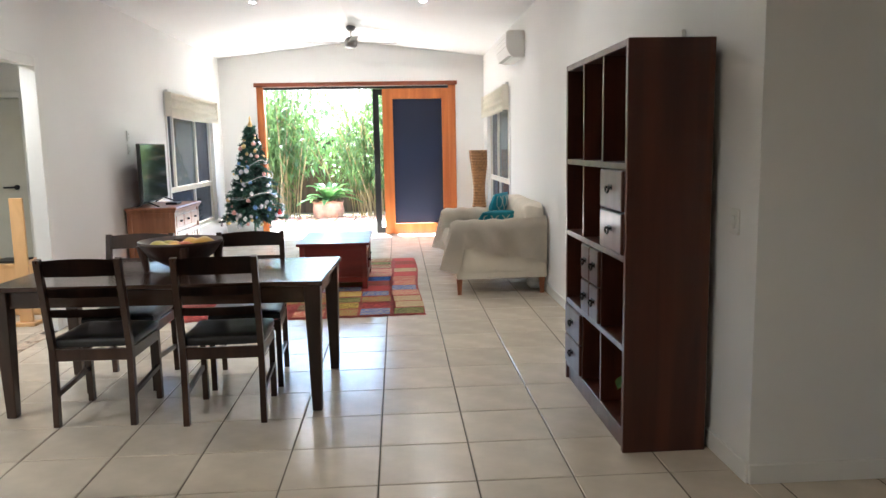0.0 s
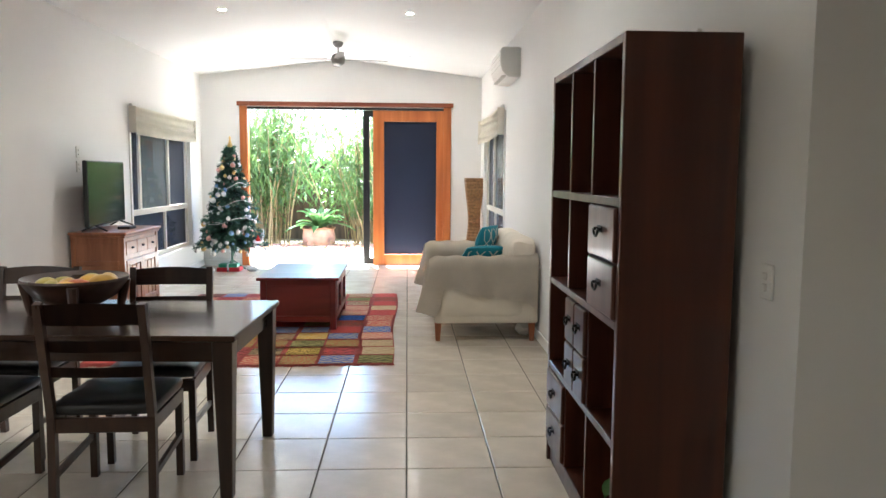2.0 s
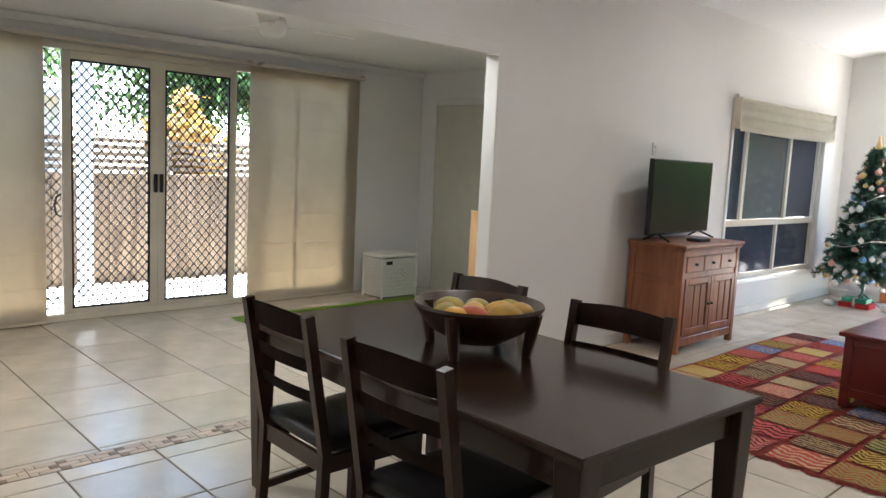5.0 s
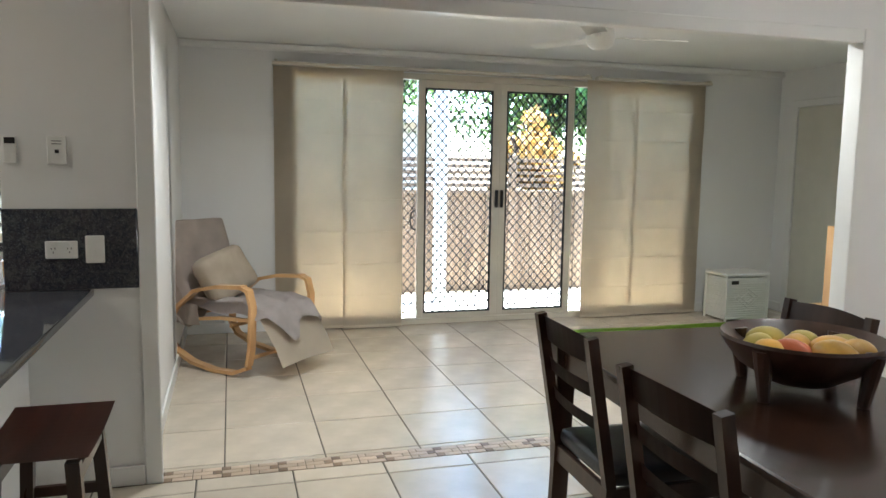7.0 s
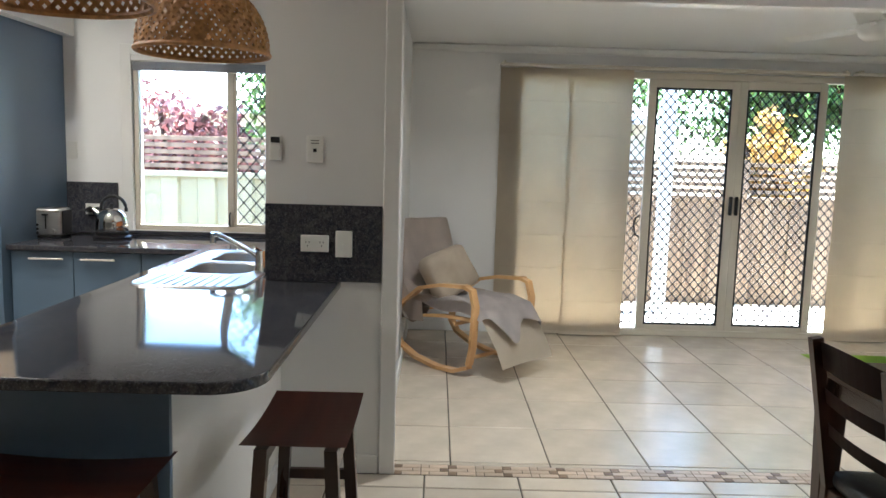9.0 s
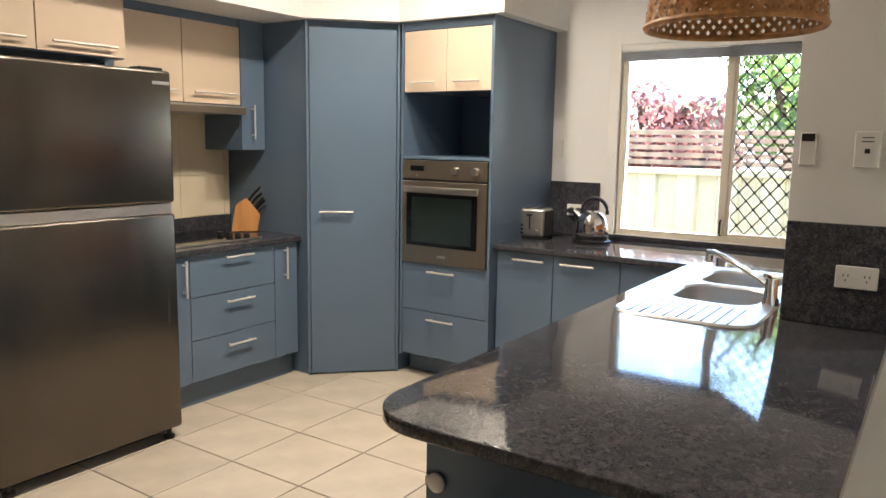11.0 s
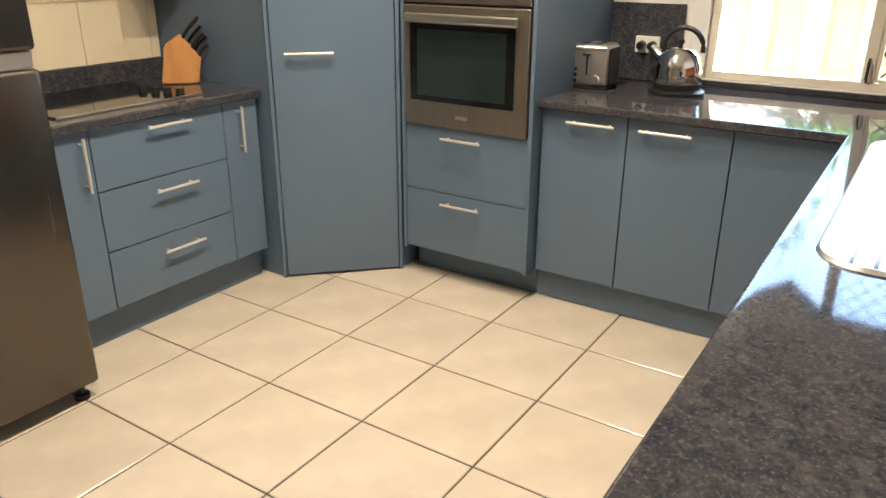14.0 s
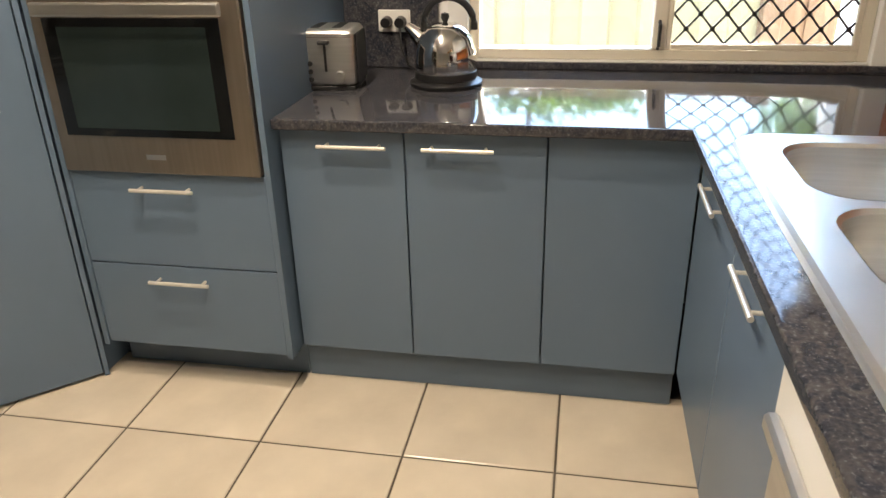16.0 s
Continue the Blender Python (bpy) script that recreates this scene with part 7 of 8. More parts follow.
for y, z in ((0.36, 0.13), (-0.30, 0.33), (0.2, 0.33)):
    rpart("crossbar", rod(bmesh.new(), (-0.29, y, z), (0.29, y, z), 0.014), PINE)


def chair_line(v):
    """The seat's line from the head down to the footrest."""
    P = [(-0.44, 0.94), (-0.36, 0.72), (-0.27, 0.50), (-0.17, 0.39), (0.0, 0.41), (0.25, 0.44), (0.42, 0.41), (0.56, 0.22), (0.62, 0.10)]
    k = min(v * 8, 7.999)
    i = int(k)
    f_ = k - i
    return P[i][0] * (1 - f_) + P[i + 1][0] * f_, P[i][1] * (1 - f_) + P[i + 1][1] * f_


rpart("cushion", sheet(bmesh.new(), lambda u, v: ((u - 0.5) * 0.54, chair_line(v)[0], chair_line(v)[1] + 0.012 * math.sin(u * math.pi)), 8, 32, 0.07), SEATFAB, "cream padded cushion", smooth=True)

def back_line(v):
    """The blanket's line: from behind the headrest over the top and down to the seat."""
    P = [(-0.55, 0.60), (-0.52, 0.86), (-0.47, 0.985), (-0.40, 0.985), (-0.33, 0.80), (-0.245, 0.59), (-0.15, 0.475), (-0.02, 0.475)]
    k = min(v * 7, 6.999)
    i = int(k)
    f_ = k - i
    f_ = f_ * f_ * (3 - 2 * f_) * 0.4 + f_ * 0.6
    return P[i][0] * (1 - f_) + P[i + 1][0] * f_, P[i][1] * (1 - f_) + P[i + 1][1] * f_


def back_throw(u, v):
    y, z = back_line(v)
    w = 0.27 + 0.035 * v
    x = (2 * u - 1) * w
    e = max(0.0, abs(2 * u - 1) - 0.85) / 0.15
    fold = 0.010 * math.sin(u * 19 + v * 7) * v + 0.006 * math.sin(u * 7 - v * 11)
    return (x, y + fold - 0.03 * e * e, z + fold * 0.5 - 0.035 * e * e)


rpart("back_throw", sheet(bmesh.new(), back_throw, 26, 36, 0.008), TAUPE, "taupe blanket over the backrest", smooth=True)


def side_fall(u, v):
    """The blanket's fall beside the backrest: u down the backrest, v down the fall."""
    y, z = back_line(0.36 + 0.60 * u)
    ln = 0.10 + 0.26 * math.sin(math.pi * min(1, 0.12 + 0.8 * u)) + 0.03 * math.sin(u * 9)
    zz = z - 0.03 - ln * v
    return (0.285 + 0.012 * u + 0.022 * math.sin(u * 22 + v * 2) * (0.3 + 0.7 * v) + 0.02 * v * (1 - v), y - 0.04 - 0.07 * v * (1 - u), max(0.30, zz))


rpart("side_fall", sheet(bmesh.new(), side_fall, 28, 14, 0.008), TAUPE, smooth=True)
rpart("back_tail", sheet(bmesh.new(), lambda u, v: (0.04 + 0.26 * u + 0.02 * v, -0.50 + 0.26 * v + 0.012 * math.sin(u * 9), 0.60 - (0.24 + 0.10 * math.sin(u * 2.6)) * v), 10, 10, 0.008), TAUPE, "hanging end of the blanket", smooth=True)
bm = soft(bmesh.new(), -0.23, 0.23, -0.075, 0.075, -0.17, 0.17, 0.07, 0.012)
bmesh.ops.transform(bm, matrix=Matrix.Translation((0.02, -0.10, 0.62)) @ Matrix.Rotation(radians(24), 4, "X") @ Matrix.Rotation(radians(14), 4, "Y"), verts=bm.verts)
rpart("pillow", bm, mat("tan_pillow", (0.40, 0.33, 0.25), 0.9, bump=0.4, bscale=150), "tan lumbar pillow", smooth=True)


def seat_throw(u, v):
    vm = 0.44 + (0.36 + 0.10 * u + 0.02 * math.sin(u * 12)) * v if u < 0.75 else 0.44 + (0.435 - 0.5 * (u - 0.75)) * v
    y, z = chair_line(vm)
    e = max(0.0, abs(2 * u - 1) - 0.8) / 0.2
    bumps = 0.012 * math.sin(u * 9 + v * 5) + 0.007 * math.sin(u * 21 - v * 9)
    return ((u - 0.5) * 0.58, y + 0.045 * max(0.0, v - 0.5) + 0.01 * math.sin(u * 11), z + 0.055 + bumps - 0.09 * e * e * (0.4 + 0.6 * v))


rpart("seat_throw", sheet(bmesh.new(), seat_throw, 30, 30, 0.008), GREYKNIT, "grey knitted throw over the seat", smooth=True)

hm = thing("wicker_hamper", -5.48, 7.82, 0, "white wicker laundry hamper with a lid", "hamper")
h0, h1, h2, h3 = -5.72, -5.40, 7.58, 8.04
for i in range(18):
    z = 0.03 + i * 0.0215
    bm = bmesh.new()
    o_ = 0.003 if i % 2 else 0.0
    for p, q, r, s in ((h0, h1, h2 - o_, h2 + 0.006), (h0, h1, h3 - 0.006, h3 + o_), (h0 - o_, h0 + 0.006, h2, h3), (h1 - 0.006, h1 + o_, h2, h3)):
        bx(bm, p, q, r, s, z, z + 0.019, 0.004)
    part("weave_course", bm, WHITEPL, hm)
for x in (h0, h1):
    for y in (h2, h3):
        part("corner_post", rod(bmesh.new(), (x, y, 0), (x, y, 0.43), 0.012), WHITEPL, hm)
pbox("liner", hm, WHITEPL, h0 + 0.008, h1 - 0.008, h2 + 0.008, h3 - 0.008, 0.02, 0.42, 0)
pbox("lid", hm, WHITEPL, h0 - 0.012, h1 + 0.012, h2 - 0.012, h3 + 0.012, 0.432, 0.465, 0.008)
part("handle_hole", bx(bmesh.new(), h1 + 0.0, h1 + 0.0045, 7.63, 7.71, 0.36, 0.395, 0.001), BLACK, hm)

part("diamond_weave", tube(bmesh.new(), [(h1 + 0.008, 7.81 + 0.13 * math.cos(q), 0.23 + 0.09 * math.sin(q)) for q in [math.pi / 2 * k for k in range(5)]], 0.006, 6), WHITEPL, hm)
part("diamond_weave", tube(bmesh.new(), [(h1 + 0.008, 7.81 + 0.07 * math.cos(q), 0.23 + 0.05 * math.sin(q)) for q in [math.pi / 2 * k for k in range(5)]], 0.006, 6), WHITEPL, hm)

gm = thing("floor_mat", -5.05, 7.1, 0, "bright green foam mat on the sunroom floor", "mat")
part("mat", sheet(bmesh.new(), lambda u, v: (-5.38 + u * 0.62, 5.88 + v * 2.5, 0.007 + 0.002 * math.sin(v * 14 + u * 3)), 6, 24, 0.006), MATGREEN, gm, smooth=True)

tk = thing("wooden_toy_chest", -3.6, 7.38, 0, "small pine toy chest with a lid", "toy chest")
q0, q1, q2, q3 = -3.9, -3.35, 7.17, 7.6
pbox("box", tk, PINE, q0, q1, q2, q3, 0.02, 0.46, 0.005)
pbox("plinth", tk, PINE, q0 + 0.02, q1 - 0.02, q2 + 0.02, q3 - 0.02, 0.001, 0.02, 0)
pbox("lid", tk, PINE, q0 - 0.015, q1 + 0.015, q2 - 0.015, q3 + 0.015, 0.461, 0.48, 0.004)
upb = thing("pine_board", -3.3, 6.78, 0, "upright pine board standing behind the wall", "board")
pbox("plank", upb, PINE, -3.36, -3.25, 6.76, 6.79, 0.03, 1.10, 0.004)
pbox("foot", upb, PINE, -3.40, -3.21, 6.70, 6.85, 0.001, 0.03, 0.004)
pbox("tray", tk, BLACK, q0 + 0.1, q1 - 0.2, q2 + 0.06, q3 - 0.1, 0.481, 0.50, 0.003)

# ---- garden and surroundings ----
def raw_mesh(name, vs, fs, material, label, category, parent=None):
    me = bpy.data.meshes.new(name)
    me.from_pydata(vs, [], fs)
    me.materials.append(material)
    ob = new(name, me)
    if parent:
        ob.parent = parent
        ob.matrix_parent_inverse = world_of(parent).inverted()
        return ob
    return tagged(ob, label, category, kind="stuff")


def leaf_cloud(centres, n, spread, size, droop, seed, aspect=0.2):
    """Vertices and faces of n bent leaves scattered round each centre."""
    rng = np.random.default_rng(seed)
    C = np.repeat(np.array(centres, float), n, axis=0)
    N = len(C)
    p = C + rng.normal(0, 1, (N, 3)) * spread
    d = rng.normal(0, 1, (N, 3))
    d[:, 2] -= droop
    d /= np.linalg.norm(d, axis=1, keepdims=True)
    s = np.cross(d, rng.normal(0, 1, (N, 3)))
    s /= np.linalg.norm(s, axis=1, keepdims=True)
    L = size * rng.uniform(0.6, 1.3, (N, 1))
    mid = p + d * L * 0.5
    tip = p + d * L + np.array([0, 0, -0.25]) * L
    w = s * L * aspect
    V = np.stack([p, mid + w, tip, mid - w], 1).reshape(-1, 3)
    F = np.arange(N * 4).reshape(N, 4)
    return V.tolist(), F.tolist()


struct("ground", bx(bmesh.new(), -300, 300, -300, 300, -0.40, -0.20), GROUND, "brown garden soil and ground", "ground")
struct("patio", bx(bmesh.new(), -4.5, 4.0, YB + 0.14, 15.6, -0.19, -0.03, 0.01), CONC, "pale sunlit concrete patio outside the garden door", "patio")
struct("side_path", bx(bmesh.new(), -7.75, SX - TH - 0.001, 2.52, 11.0, -0.19, -0.06, 0.01), CONC, "pale concrete side path", "path")
struct("side_path_kitchen", bx(bmesh.new(), -7.2, KX - TH - 0.001, -3.5, 2.49, -0.19, -0.062, 0.01), GROUND, "pale concrete path outside the kitchen window", "path")
struct("eave", bx(bmesh.new(), LX - 0.6, RX + 0.7, YB + 0.14, YB + 0.42, 2.62, 2.78), TRIM, "white roof eave above the garden door", "eave")
struct("eave_side", bx(bmesh.new(), SX - 0.25, SX - TH, 2.6, SY + 0.2, 2.42, 2.55), TRIM, "white roof eave of the sunroom", "eave")
struct("wall_outer", bx(bmesh.new(), SX - TH, SX, 2.50, 2.60, 0, 2.9), WALL, "outer corner of the sunroom wall", "wall")
rp = random.Random(5)
ed = thing("paver_edging", -1.0, 16.0, -0.03, "row of red-brown garden pavers", "paving")
pmesh = bx(bmesh.new(), -0.19, 0.19, -0.19, 0.19, -0.08, 0.0, 0.01)
pme = part("paver", pmesh, PAVER, ed)
pme.matrix_basis = Matrix.Translation((-4.0, 15.85, -0.035))
for i in range(17):
    for j in range(3):
        o = new("paver", pme.data)
        o.parent, o.matrix_parent_inverse = ed, world_of(ed).inverted()
        o.matrix_basis = pose(-3.6 + i * 0.4, 15.85 + j * 0.4, -0.035 + rp.uniform(-0.008, 0.012), 0, 0, rp.uniform(-2, 2))

# bamboo thicket
rb = random.Random(9)
vs, fs, cents = [], [], []
bmb = bmesh.new()
for k in range(300):
    c = rb.choice((-5.2, -4.4, -3.3, -2.9, -2.75, -0.75, -0.45, -0.1, 0.7, 1.6, 2.6))
    x, y = c + rb.gauss(0, 0.20), 17.75 + rb.gauss(0, 0.28)
    h = rb.uniform(2.0, 3.9) + 0.4 * math.sin(x * 2.3)
    lx, ly = (x - c) * 1.6 + rb.uniform(-0.5, 0.5), rb.uniform(-0.9, 0.3)
    r = rb.uniform(0.008, 0.02)
    pts = [(x + lx * u ** 1.5, y + ly * u ** 1.8, -0.25 + h * u) for u in (0, 0.3, 0.6, 0.85, 1)]
    tube(bmb, pts, r, 5)
    for u in np.linspace(0.50, 1.0, 9):
        if rb.random() < 0.86:
            cents.append((x + lx * u ** 1.5 + rb.gauss(0, 0.10), y + ly * u ** 1.8 + rb.gauss(0, 0.12), -0.25 + h * u))
    if k % 5 == 0:
        cents.append((x + rb.gauss(0, 0.2), y - 0.1, rb.uniform(0.3, 1.1)))
tagged(part("bamboo_canes", bmb, CANE), "clumps of tall yellow-brown bamboo canes", "bamboo", kind="stuff")
V, F = leaf_cloud(cents, 19, (0.13, 0.18, 0.15), 0.18, 1.1, 1, 0.08)
raw_mesh("bamboo_leaves", V, F, LEAF, "bright green bamboo foliage with gaps of sky", "bamboo leaves")
V, F = leaf_cloud([(rb.uniform(-5.5, 3.5), rb.uniform(18.6, 19.6), rb.uniform(1.25, 2.2) + 0.25 * math.sin(_ * 1.7)) for _ in range(230)], 12, (0.28, 0.25, 0.2), 0.24, 0.5, 2, 0.16)
raw_mesh("shrub_leaves", V, F, LEAF2, "darker green shrubs behind the bamboo", "shrub")
V, F = leaf_cloud([(rb.uniform(-4.2, 3.5), rb.uniform(15.5, 17.2), 0.0) for _ in range(110)], 5, (0.15, 0.12, 0.004), 0.11, 0.0, 8, 0.12)
raw_mesh("leaf_litter", V, F, CANE, "dry bamboo leaves scattered on the pavers", "leaf litter")

fe = thing("garden_fence", -1.0, 20.0, -0.2, "dark timber paling fence behind the bamboo", "fence")
for i in range(60):
    x = -7 + i * 0.2
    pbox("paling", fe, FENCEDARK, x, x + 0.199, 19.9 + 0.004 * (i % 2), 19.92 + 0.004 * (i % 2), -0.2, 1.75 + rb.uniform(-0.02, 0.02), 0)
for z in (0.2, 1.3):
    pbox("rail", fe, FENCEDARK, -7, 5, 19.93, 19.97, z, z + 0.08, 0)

fern = thing("potted_fern", -1.62, 16.9, -0.03, "large fern in a weathered terracotta pot", "potted plant")
bm = lathe(bmesh.new(), [(0.0, 0.0), (0.25, 0.0), (0.33, 0.14), (0.36, 0.34), (0.32, 0.46), (0.35, 0.50), (0.30, 0.50), (0.28, 0.42), (0, 0.42)], 26, (-1.62, 16.9, -0.2))
for v in bm.verts:
    v.co += noise.noise_vector(v.co * 5) * 0.035
part("pot", bm, TERRA, fern, smooth=True)
for k in range(30):
    a = k * 2.4 + rb.uniform(-0.3, 0.3)
    L = rb.uniform(0.6, 0.95)
    el = rb.uniform(0.45, 1.25)
    bm = bmesh.new()
    b0_ = Vector((-1.62, 16.9, 0.26))
    dr = Vector((math.cos(a), math.sin(a), 0))
    sd3 = Vector((-math.sin(a), math.cos(a), 0))
    rows_ = []
    for i in range(9):
        u = i / 8
        p = b0_ + dr * L * u * math.cos(el) + Vector((0, 0, L * (u * math.sin(el) * 1.25 - 0.6 * u * u)))
        wl = 0.075 * math.sin(math.pi * (0.10 + 0.88 * u)) ** 0.7 * (1 + 0.08 * math.sin(i * 2.6 + k))
        rows_.append([bm.verts.new(p + sd3 * wl * s + Vector((0, 0, 0.025 * abs(s)))) for s in (-1, 0, 1)])
    for ra, rc in zip(rows_, rows_[1:]):
        for q in (0, 1):
            bm.faces.new((ra[q], ra[q + 1], rc[q + 1], rc[q]))
    part("frond", bm, LEAF2, fern)

# fence beside the sunroom: palings below, horizontal slats above
sf = thing("side_fence", -7.85, 5.0, -0.06, "weathered timber fence with a slatted screen on top", "fence")
for i in range(64):
    y = 2.4 + i * 0.145
    pbox("paling", sf, FENCEW, -7.9 + (0.021 if i % 2 else 0), -7.88 + (0.021 if i % 2 else 0), y - 0.006, y + 0.150, -0.06, 1.10, 0.002)
pbox("cap_rail", sf, FENCEW, -7.92, -7.84, 2.4, 11.7, 1.10, 1.15, 0.004)
for j in range(5):
    z = 1.18 + j * 0.075
    pbox("slat", sf, FENCEW, -7.90, -7.88, 2.4, 11.7, z, z + 0.045, 0.002)
for y in (2.5, 4.3, 6.3, 8.3, 10.3):
    pbox("post", sf, FENCEW, -7.87, -7.80, y, y + 0.08, 1.15, 1.56, 0.003)
# steel fence outside the kitchen window
kf = thing("steel_fence", -7.2, 0.0, -0.06, "cream ribbed steel fence with slatted timber screen on top", "fence")
bm = bmesh.new()
ys = np.arange(-5.0, 2.41, 0.095)
prof = []
for i, y in enumerate(ys):
    d = 0.0 if i % 4 < 2 else 0.035
    prof += [(-7.3 + d, y), (-7.3 + d, y + 0.075)]
va = [bm.verts.new((x, y, -0.06)) for x, y in prof]
vb = [bm.verts.new((x, y, 1.22)) for x, y in prof]
for i in range(len(prof) - 1):
    bm.faces.new((va[i], va[i + 1], vb[i + 1], vb[i]))
part("sheeting", bm, COLORBOND, kf)
pbox("top_rail", kf, COLORBOND, -7.31, -7.24, -5, 2.42, 1.22, 1.28, 0.004)
for j in range(5):
    z = 1.31 + j * 0.07
    pbox("slat", kf, FENCEW, -7.29, -7.27, -5, 2.42, z, z + 0.045, 0.002)
pbox("end_post", kf, FENCEW, -7.34, -7.22, 2.40, 2.52, -0.06, 1.66, 0.004)
wr = thing("return_fence", -7.6, 2.5, -0.06, "short timber return between the two fences", "fence")
for i in range(4):
    pbox("paling", wr, FENCEW, -7.86 + i * 0.14, -7.73 + i * 0.14, 2.53, 2.55, -0.06, 1.2, 0.002)

# neighbouring houses and trees
def neighbour(x, y, w, d, hw, hr, label):
    h = thing("neighbour_house", x, y, -0.2, label, "house", "neighbouring houses")
    pbox("wall", h, HOUSE, x - d / 2, x + d / 2, y - w / 2, y + w / 2, -0.2, hw, 0)
    bm = bmesh.new()
    e = 0.5
    A = [(x - d / 2 - e, y - w / 2 - e, hw), (x + d / 2 + e, y - w / 2 - e, hw), (x + d / 2 + e, y + w / 2 + e, hw), (x - d / 2 - e, y + w / 2 + e, hw)]
    B = [(x, y - w / 2 + 2, hw + hr), (x, y + w / 2 - 2, hw + hr)]
    v = [bm.verts.new(p) for p in A + B]
    for q in ((0, 1, 4), (1, 2, 5, 4), (2, 3, 5), (3, 0, 4, 5), (0, 3, 2, 1)):
        bm.faces.new([v[i] for i in q])
    part("roof", bm, ROOF, h)
    pbox("gutter", h, TRIM, x + d / 2 + e, x + d / 2 + e + 0.1, y - w / 2 - e, y + w / 2 + e, hw - 0.08, hw + 0.04, 0)
    for k in (-0.25, 0.2):
        wn_ = pbox("window", h, BLACKGLASS, x + d / 2, x + d / 2 + 0.03, y + k * w - 0.7, y + k * w + 0.7, 0.9, 2.0, 0)
        part("window_trim", frame_bars(bmesh.new(), "x", x + d / 2 + 0.03, 0.05, y + k * w - 0.76, y + k * w + 0.76, 0.84, 2.06, 0.06), TRIM, wn_)


neighbour(-18.5, 1.5, 11, 9, 2.3, 1.7, "pale neighbouring house with a light roof")


def tree(name, x, y, h, spread, leafm, seed, label, nleaf=170, size=0.115):
    t = thing(name, x, y, -0.2, label, "tree")
    rng = random.Random(seed)
    bm = bmesh.new()
    tube(bm, [(x, y, -0.25), (x + 0.06, y - 0.04, h * 0.3), (x + 0.02, y + 0.05, h * 0.55)], 0.11, 8)
    cs = []
    for k in range(9):
        a = k * 2.4 + rng.uniform(-0.3, 0.3)
        R = spread * rng.uniform(0.5, 1.0)
        zt_ = h * rng.uniform(0.55, 0.98)
        p2 = (x + R * math.cos(a), y + R * math.sin(a), zt_)
        tube(bm, [(x, y, h * 0.33), (x + R * 0.5 * math.cos(a), y + R * 0.5 * math.sin(a), (h * 0.33 + zt_) / 2 + 0.2), p2], 0.035, 5)
        for q in range(7):
            u = rng.uniform(0.45, 1.1)
            cs.append((x + R * u * math.cos(a) + rng.gauss(0, 0.25), y + R * u * math.sin(a) + rng.gauss(0, 0.25), h * 0.33 + (zt_ - h * 0.33) * u + rng.gauss(0, 0.2)))
    part("trunk", bm, FENCEDARK, t)
    V, F = leaf_cloud(cs, nleaf, (spread * 0.17, spread * 0.17, spread * 0.13), size, 0.3, seed, 0.28)
    raw_mesh("crown", V, F, leafm, "", "", t)


tree("maroon_tree", -10.0, -0.75, 2.2, 0.75, MAROON, 1, "maroon-leaved ornamental tree over the fence", 60)
tree("garden_tree", -10.8, 0.95, 3.6, 0.9, LEAF, 2, "light green garden tree beyond the fence", 60)
tree("garden_tree", -10.8, 9.4, 4.8, 1.6, LEAF2, 3, "tall green garden tree beyond the fence")
tree("autumn_tree", -9.5, 7.3, 1.95, 0.42, AUTUMN, 4, "yellow and orange-leaved shrub tree beyond the fence", 45)
tree("garden_tree", -12.0, 8.6, 4.6, 1.5, LEAF, 16, "leafy green garden tree behind the orange shrub")
tree("garden_tree", -13.5, 5.6, 5.4, 1.7, LEAF, 17, "leafy green garden tree beside the roof")
tree("garden_tree", -13.0, 10.8, 5.6, 2.4, LEAF, 6, "light green garden tree beyond the fence")
tree("garden_tree", -12.5, -5.0, 5.0, 2.2, LEAF2, 7, "green garden tree beyond the fence")
# hedges outside the living room windows
V, F = leaf_cloud([(rb.uniform(-5.3, -4.6), rb.uniform(9.2, 14.0), rb.uniform(0.0, 2.6)) for _ in range(220)], 12, (0.22, 0.25, 0.25), 0.18, 0.3, 12, 0.25)
raw_mesh("hedge_leaves", V, F, LEAF2, "dark green hedge beside the house", "hedge")
V, F = leaf_cloud([(rb.uniform(3.0, 3.8), rb.uniform(9.0, 14.5), rb.uniform(0.0, 2.8)) for _ in range(220)], 12, (0.22, 0.25, 0.25), 0.18, 0.3, 13, 0.25)
raw_mesh("hedge_leaves", V, F, LEAF2, "dark green hedge beside the house", "hedge")
po = thing("verandah_post", -7.3, 5.3, -0.06, "painted timber verandah post outside the doors", "post")
pbox("shaft", po, ROOF, -7.36, -7.24, 5.24, 5.36, -0.06, 2.6, 0.004)

# ---- floor tiles, last ----
tile_meshes = {}


def tile_mesh(w, h):
    key = (round(w, 3), round(h, 3))
    if key not in tile_meshes:
        bm = bmesh.new()
        b = 0.0035
        lo_ = [bm.verts.new(p) for p in ((0, 0, -0.004), (w, 0, -0.004), (w, h, -0.004), (0, h, -0.004))]
        mi_ = [bm.verts.new(p) for p in ((0, 0, -0.0022), (w, 0, -0.0022), (w, h, -0.0022), (0, h, -0.0022))]
        up_ = [bm.verts.new(p) for p in ((b, b, 0), (w - b, b, 0), (w - b, h - b, 0), (b, h - b, 0))]
        for a, c in ((lo_, mi_), (mi_, up_)):
            for i in range(4):
                bm.faces.new((a[i], a[(i + 1) % 4], c[(i + 1) % 4], c[i]))
        bm.faces.new(up_)
        me = bpy.data.meshes.new("tile")
        bm.to_mesh(me)
        bm.free()
        me.materials.append(TILE)
        tile_meshes[key] = me
    return tile_meshes[key]


G = 0.0065
rest_v, rest_f = [], []
made = 0


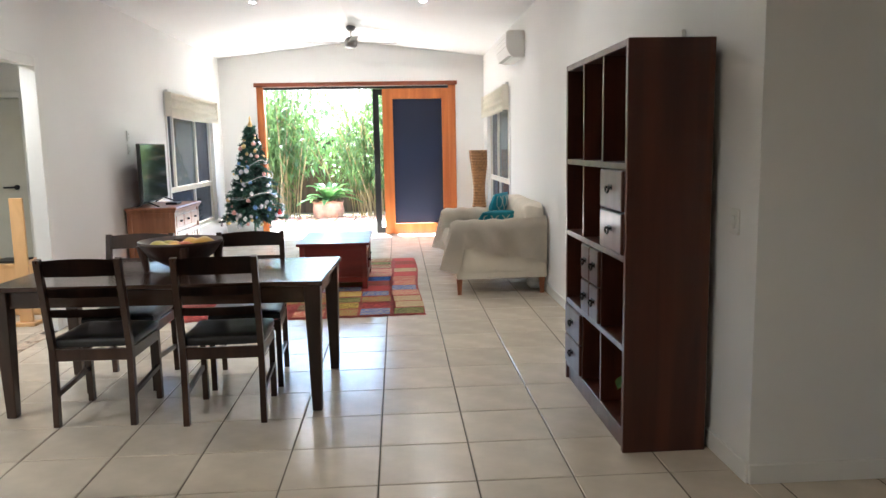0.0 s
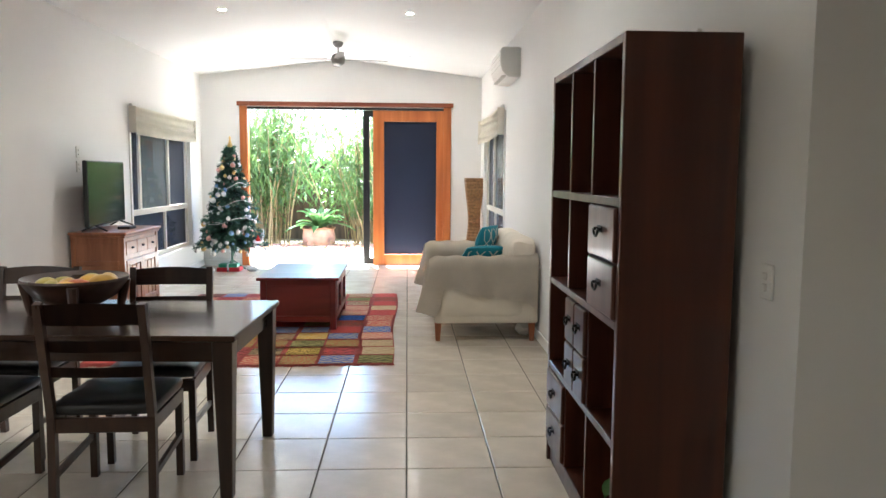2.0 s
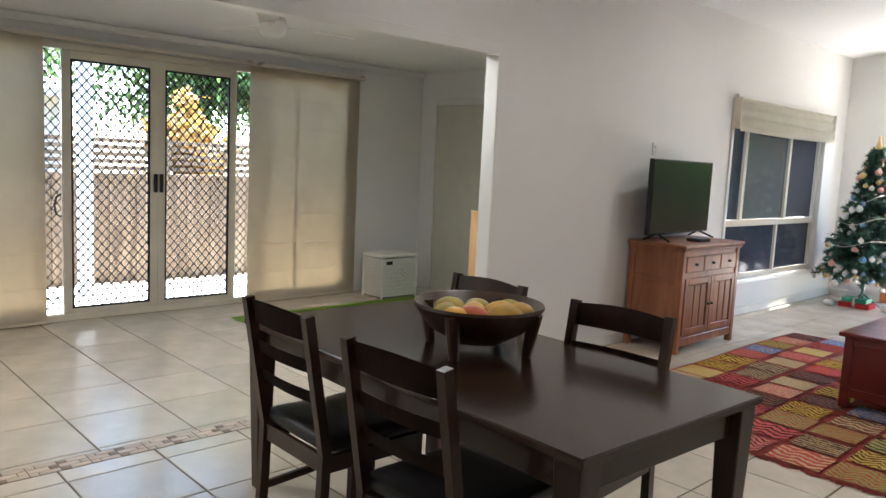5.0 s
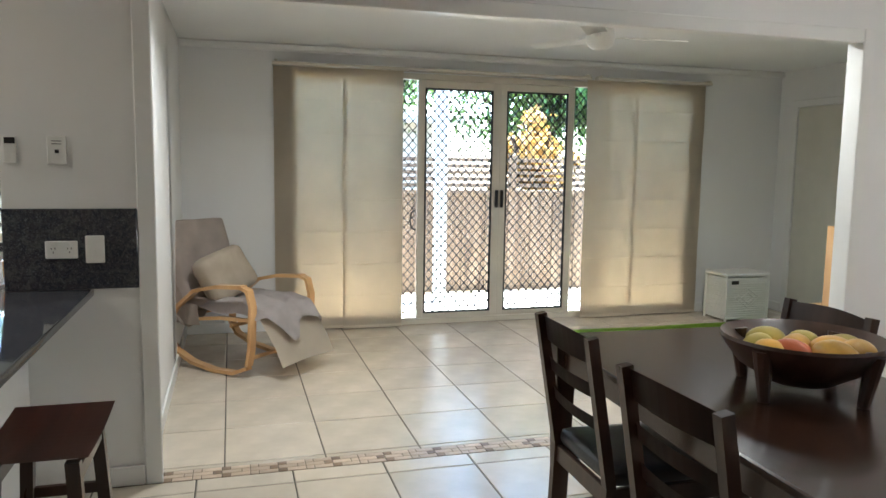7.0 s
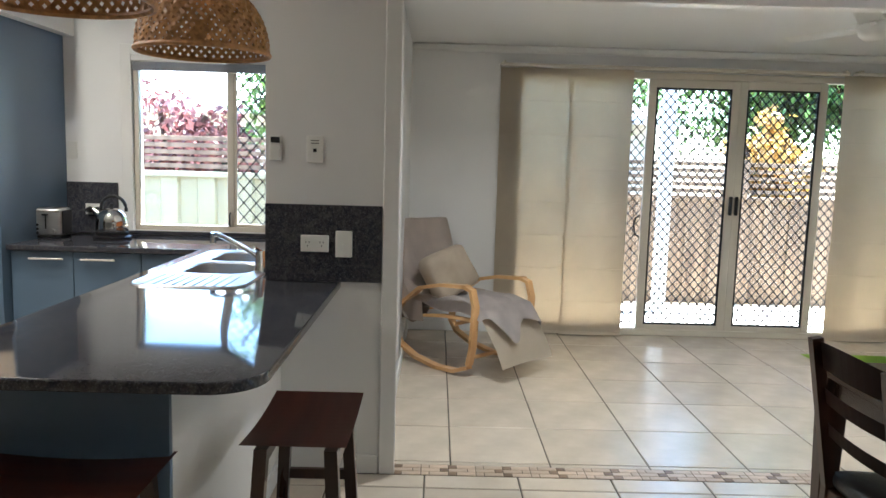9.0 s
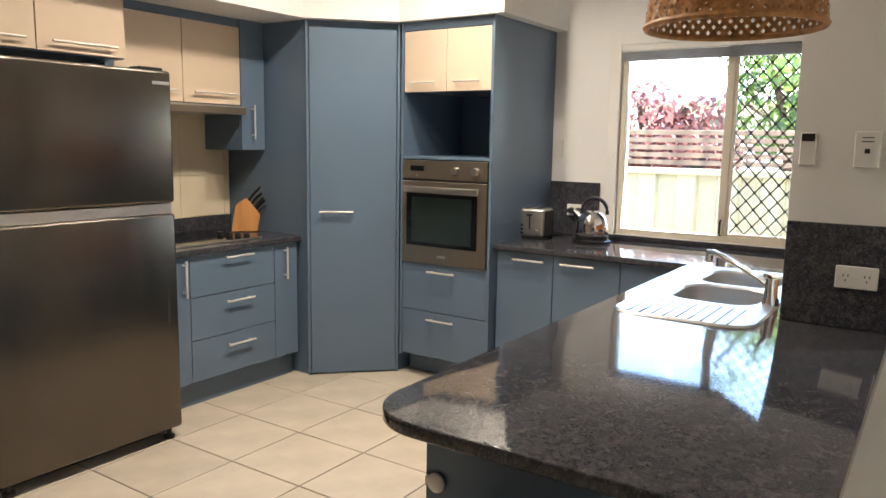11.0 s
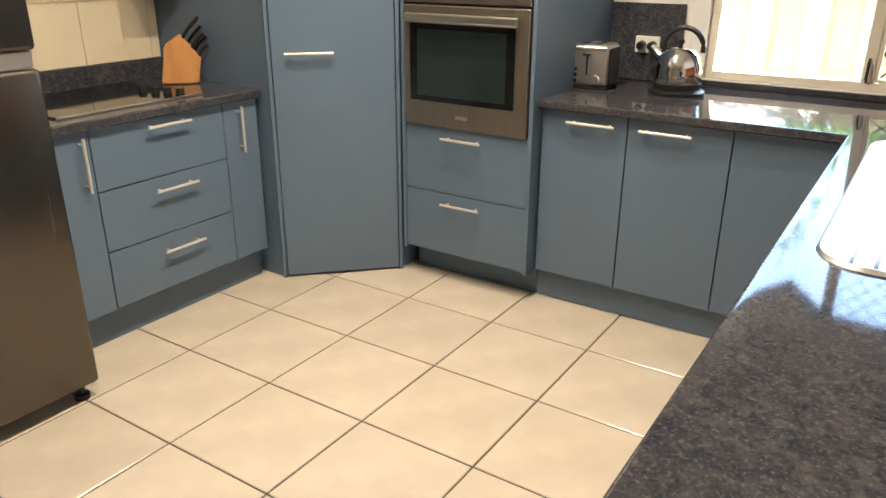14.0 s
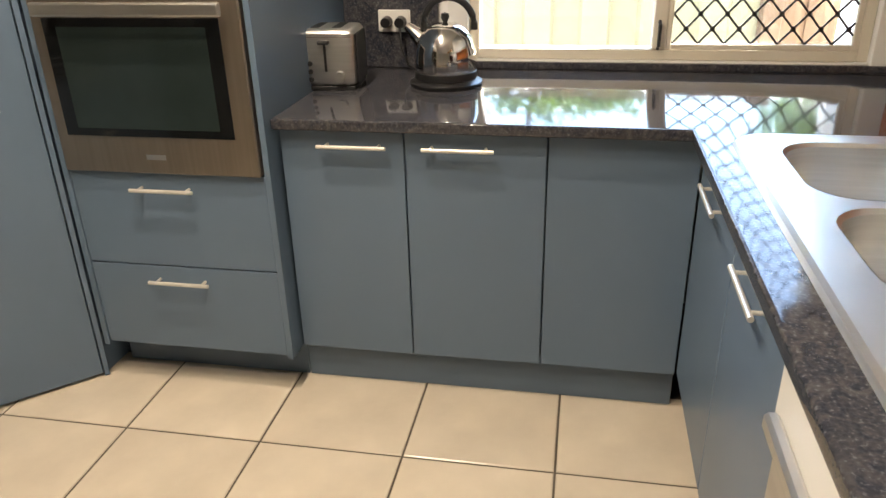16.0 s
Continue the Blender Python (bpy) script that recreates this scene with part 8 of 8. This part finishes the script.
def lay(x0, x1, y0, y1, ox, oy, s, near):
    global made
    i = math.floor((x0 - ox) / s)
    while ox + i * s < x1:
        j = math.floor((y0 - oy) / s)
        while oy + j * s < y1:
            a0_, a1_ = max(x0, ox + i * s + G / 2), min(x1, ox + (i + 1) * s - G / 2)
            b0_, b1_ = max(y0, oy + j * s + G / 2), min(y1, oy + (j + 1) * s - G / 2)
            if a1_ - a0_ > 0.02 and b1_ - b0_ > 0.02:
                if near(0.5 * (a0_ + a1_), 0.5 * (b0_ + b1_)) and made < 330:
                    o = new("tile", tile_mesh(a1_ - a0_, b1_ - b0_))
                    o.parent = floor
                    o.matrix_basis = Matrix.Translation((a0_, b0_, 0))
                    made += 1
                else:
                    n = len(rest_v)
                    b = 0.0035
                    rest_v.extend([(a0_, b0_, -0.003), (a1_, b0_, -0.003), (a1_, b1_, -0.003), (a0_, b1_, -0.003), (a0_ + b, b0_ + b, 0), (a1_ - b, b0_ + b, 0), (a1_ - b, b1_ - b, 0), (a0_ + b, b1_ - b, 0)])
                    for q in range(4):
                        r = (q + 1) % 4
                        rest_f.append((n + q, n + r, n + 4 + r, n + 4 + q))
                    rest_f.append((n + 4, n + 5, n + 6, n + 7))
            j += 1
        i += 1


TS = 0.4335
lay(-4.06, -1.42, -0.85, 1.70, -3.663, 0.416, TS, lambda x, y: True)
lay(-2.93, RX, 1.70, YB + 0.05, -0.19, 4.235, 0.4345, lambda x, y: x > -2.6 and 3.0 < y < 9.6)
lay(-1.42, HX, KY, 1.70, -0.19, 4.235, 0.4345, lambda x, y: False)
lay(RX, HX, 1.70, YS, -0.19, 4.235, 0.4345, lambda x, y: False)
lay(SX, -3.055, 2.72, SY, -3.58, 4.025, 0.485, lambda x, y: y < 5.5)
tiles_far = raw_mesh("far_tiles", rest_v, rest_f, TILE, "", "", floor)
tagged(tiles_far, kind="stuff")

# mosaic border strip across the opening
bd = struct("floor_border", bx(bmesh.new(), -3.053, -2.932, OPEN0 + 0.02, OPEN1 - 0.02, -0.0035, -0.002), GROUT, "mosaic border strip of cream and brown tiles", "floor border")


def mosaic(w, h, m, key):
    if key not in tile_meshes:
        bm = bx(bmesh.new(), 0, w, 0, h, -0.003, 0.0005, 0.0015)
        me = bpy.data.meshes.new("mosaic_piece")
        bm.to_mesh(me)
        bm.free()
        me.materials.append(m)
        tile_meshes[key] = me
    return tile_meshes[key]


y = OPEN0 + 0.025
k = 0
while y < OPEN1 - 0.13:
    for r in range(3):
        x = -3.05 + r * 0.039
        off = (0.0, 0.065, 0.0)[r]
        dark = (k + r) % 2 == 0 and r != 1 or (r == 1 and k % 2 == 1)
        pieces = ((0.0, 0.036, dark), (0.039, 0.088, False)) if r != 1 else ((0.0, 0.088, False), (0.091, 0.036, dark))
        for yy, ln, dk in pieces:
            o = new("mosaic_piece", mosaic(0.0365, ln, MOSAIC_D if dk else MOSAIC_L, ("d" if dk else "l", ln)))
            o.parent = bd
            o.matrix_basis = Matrix.Translation((x, y + yy, 0))
    y += 0.13
    k += 1
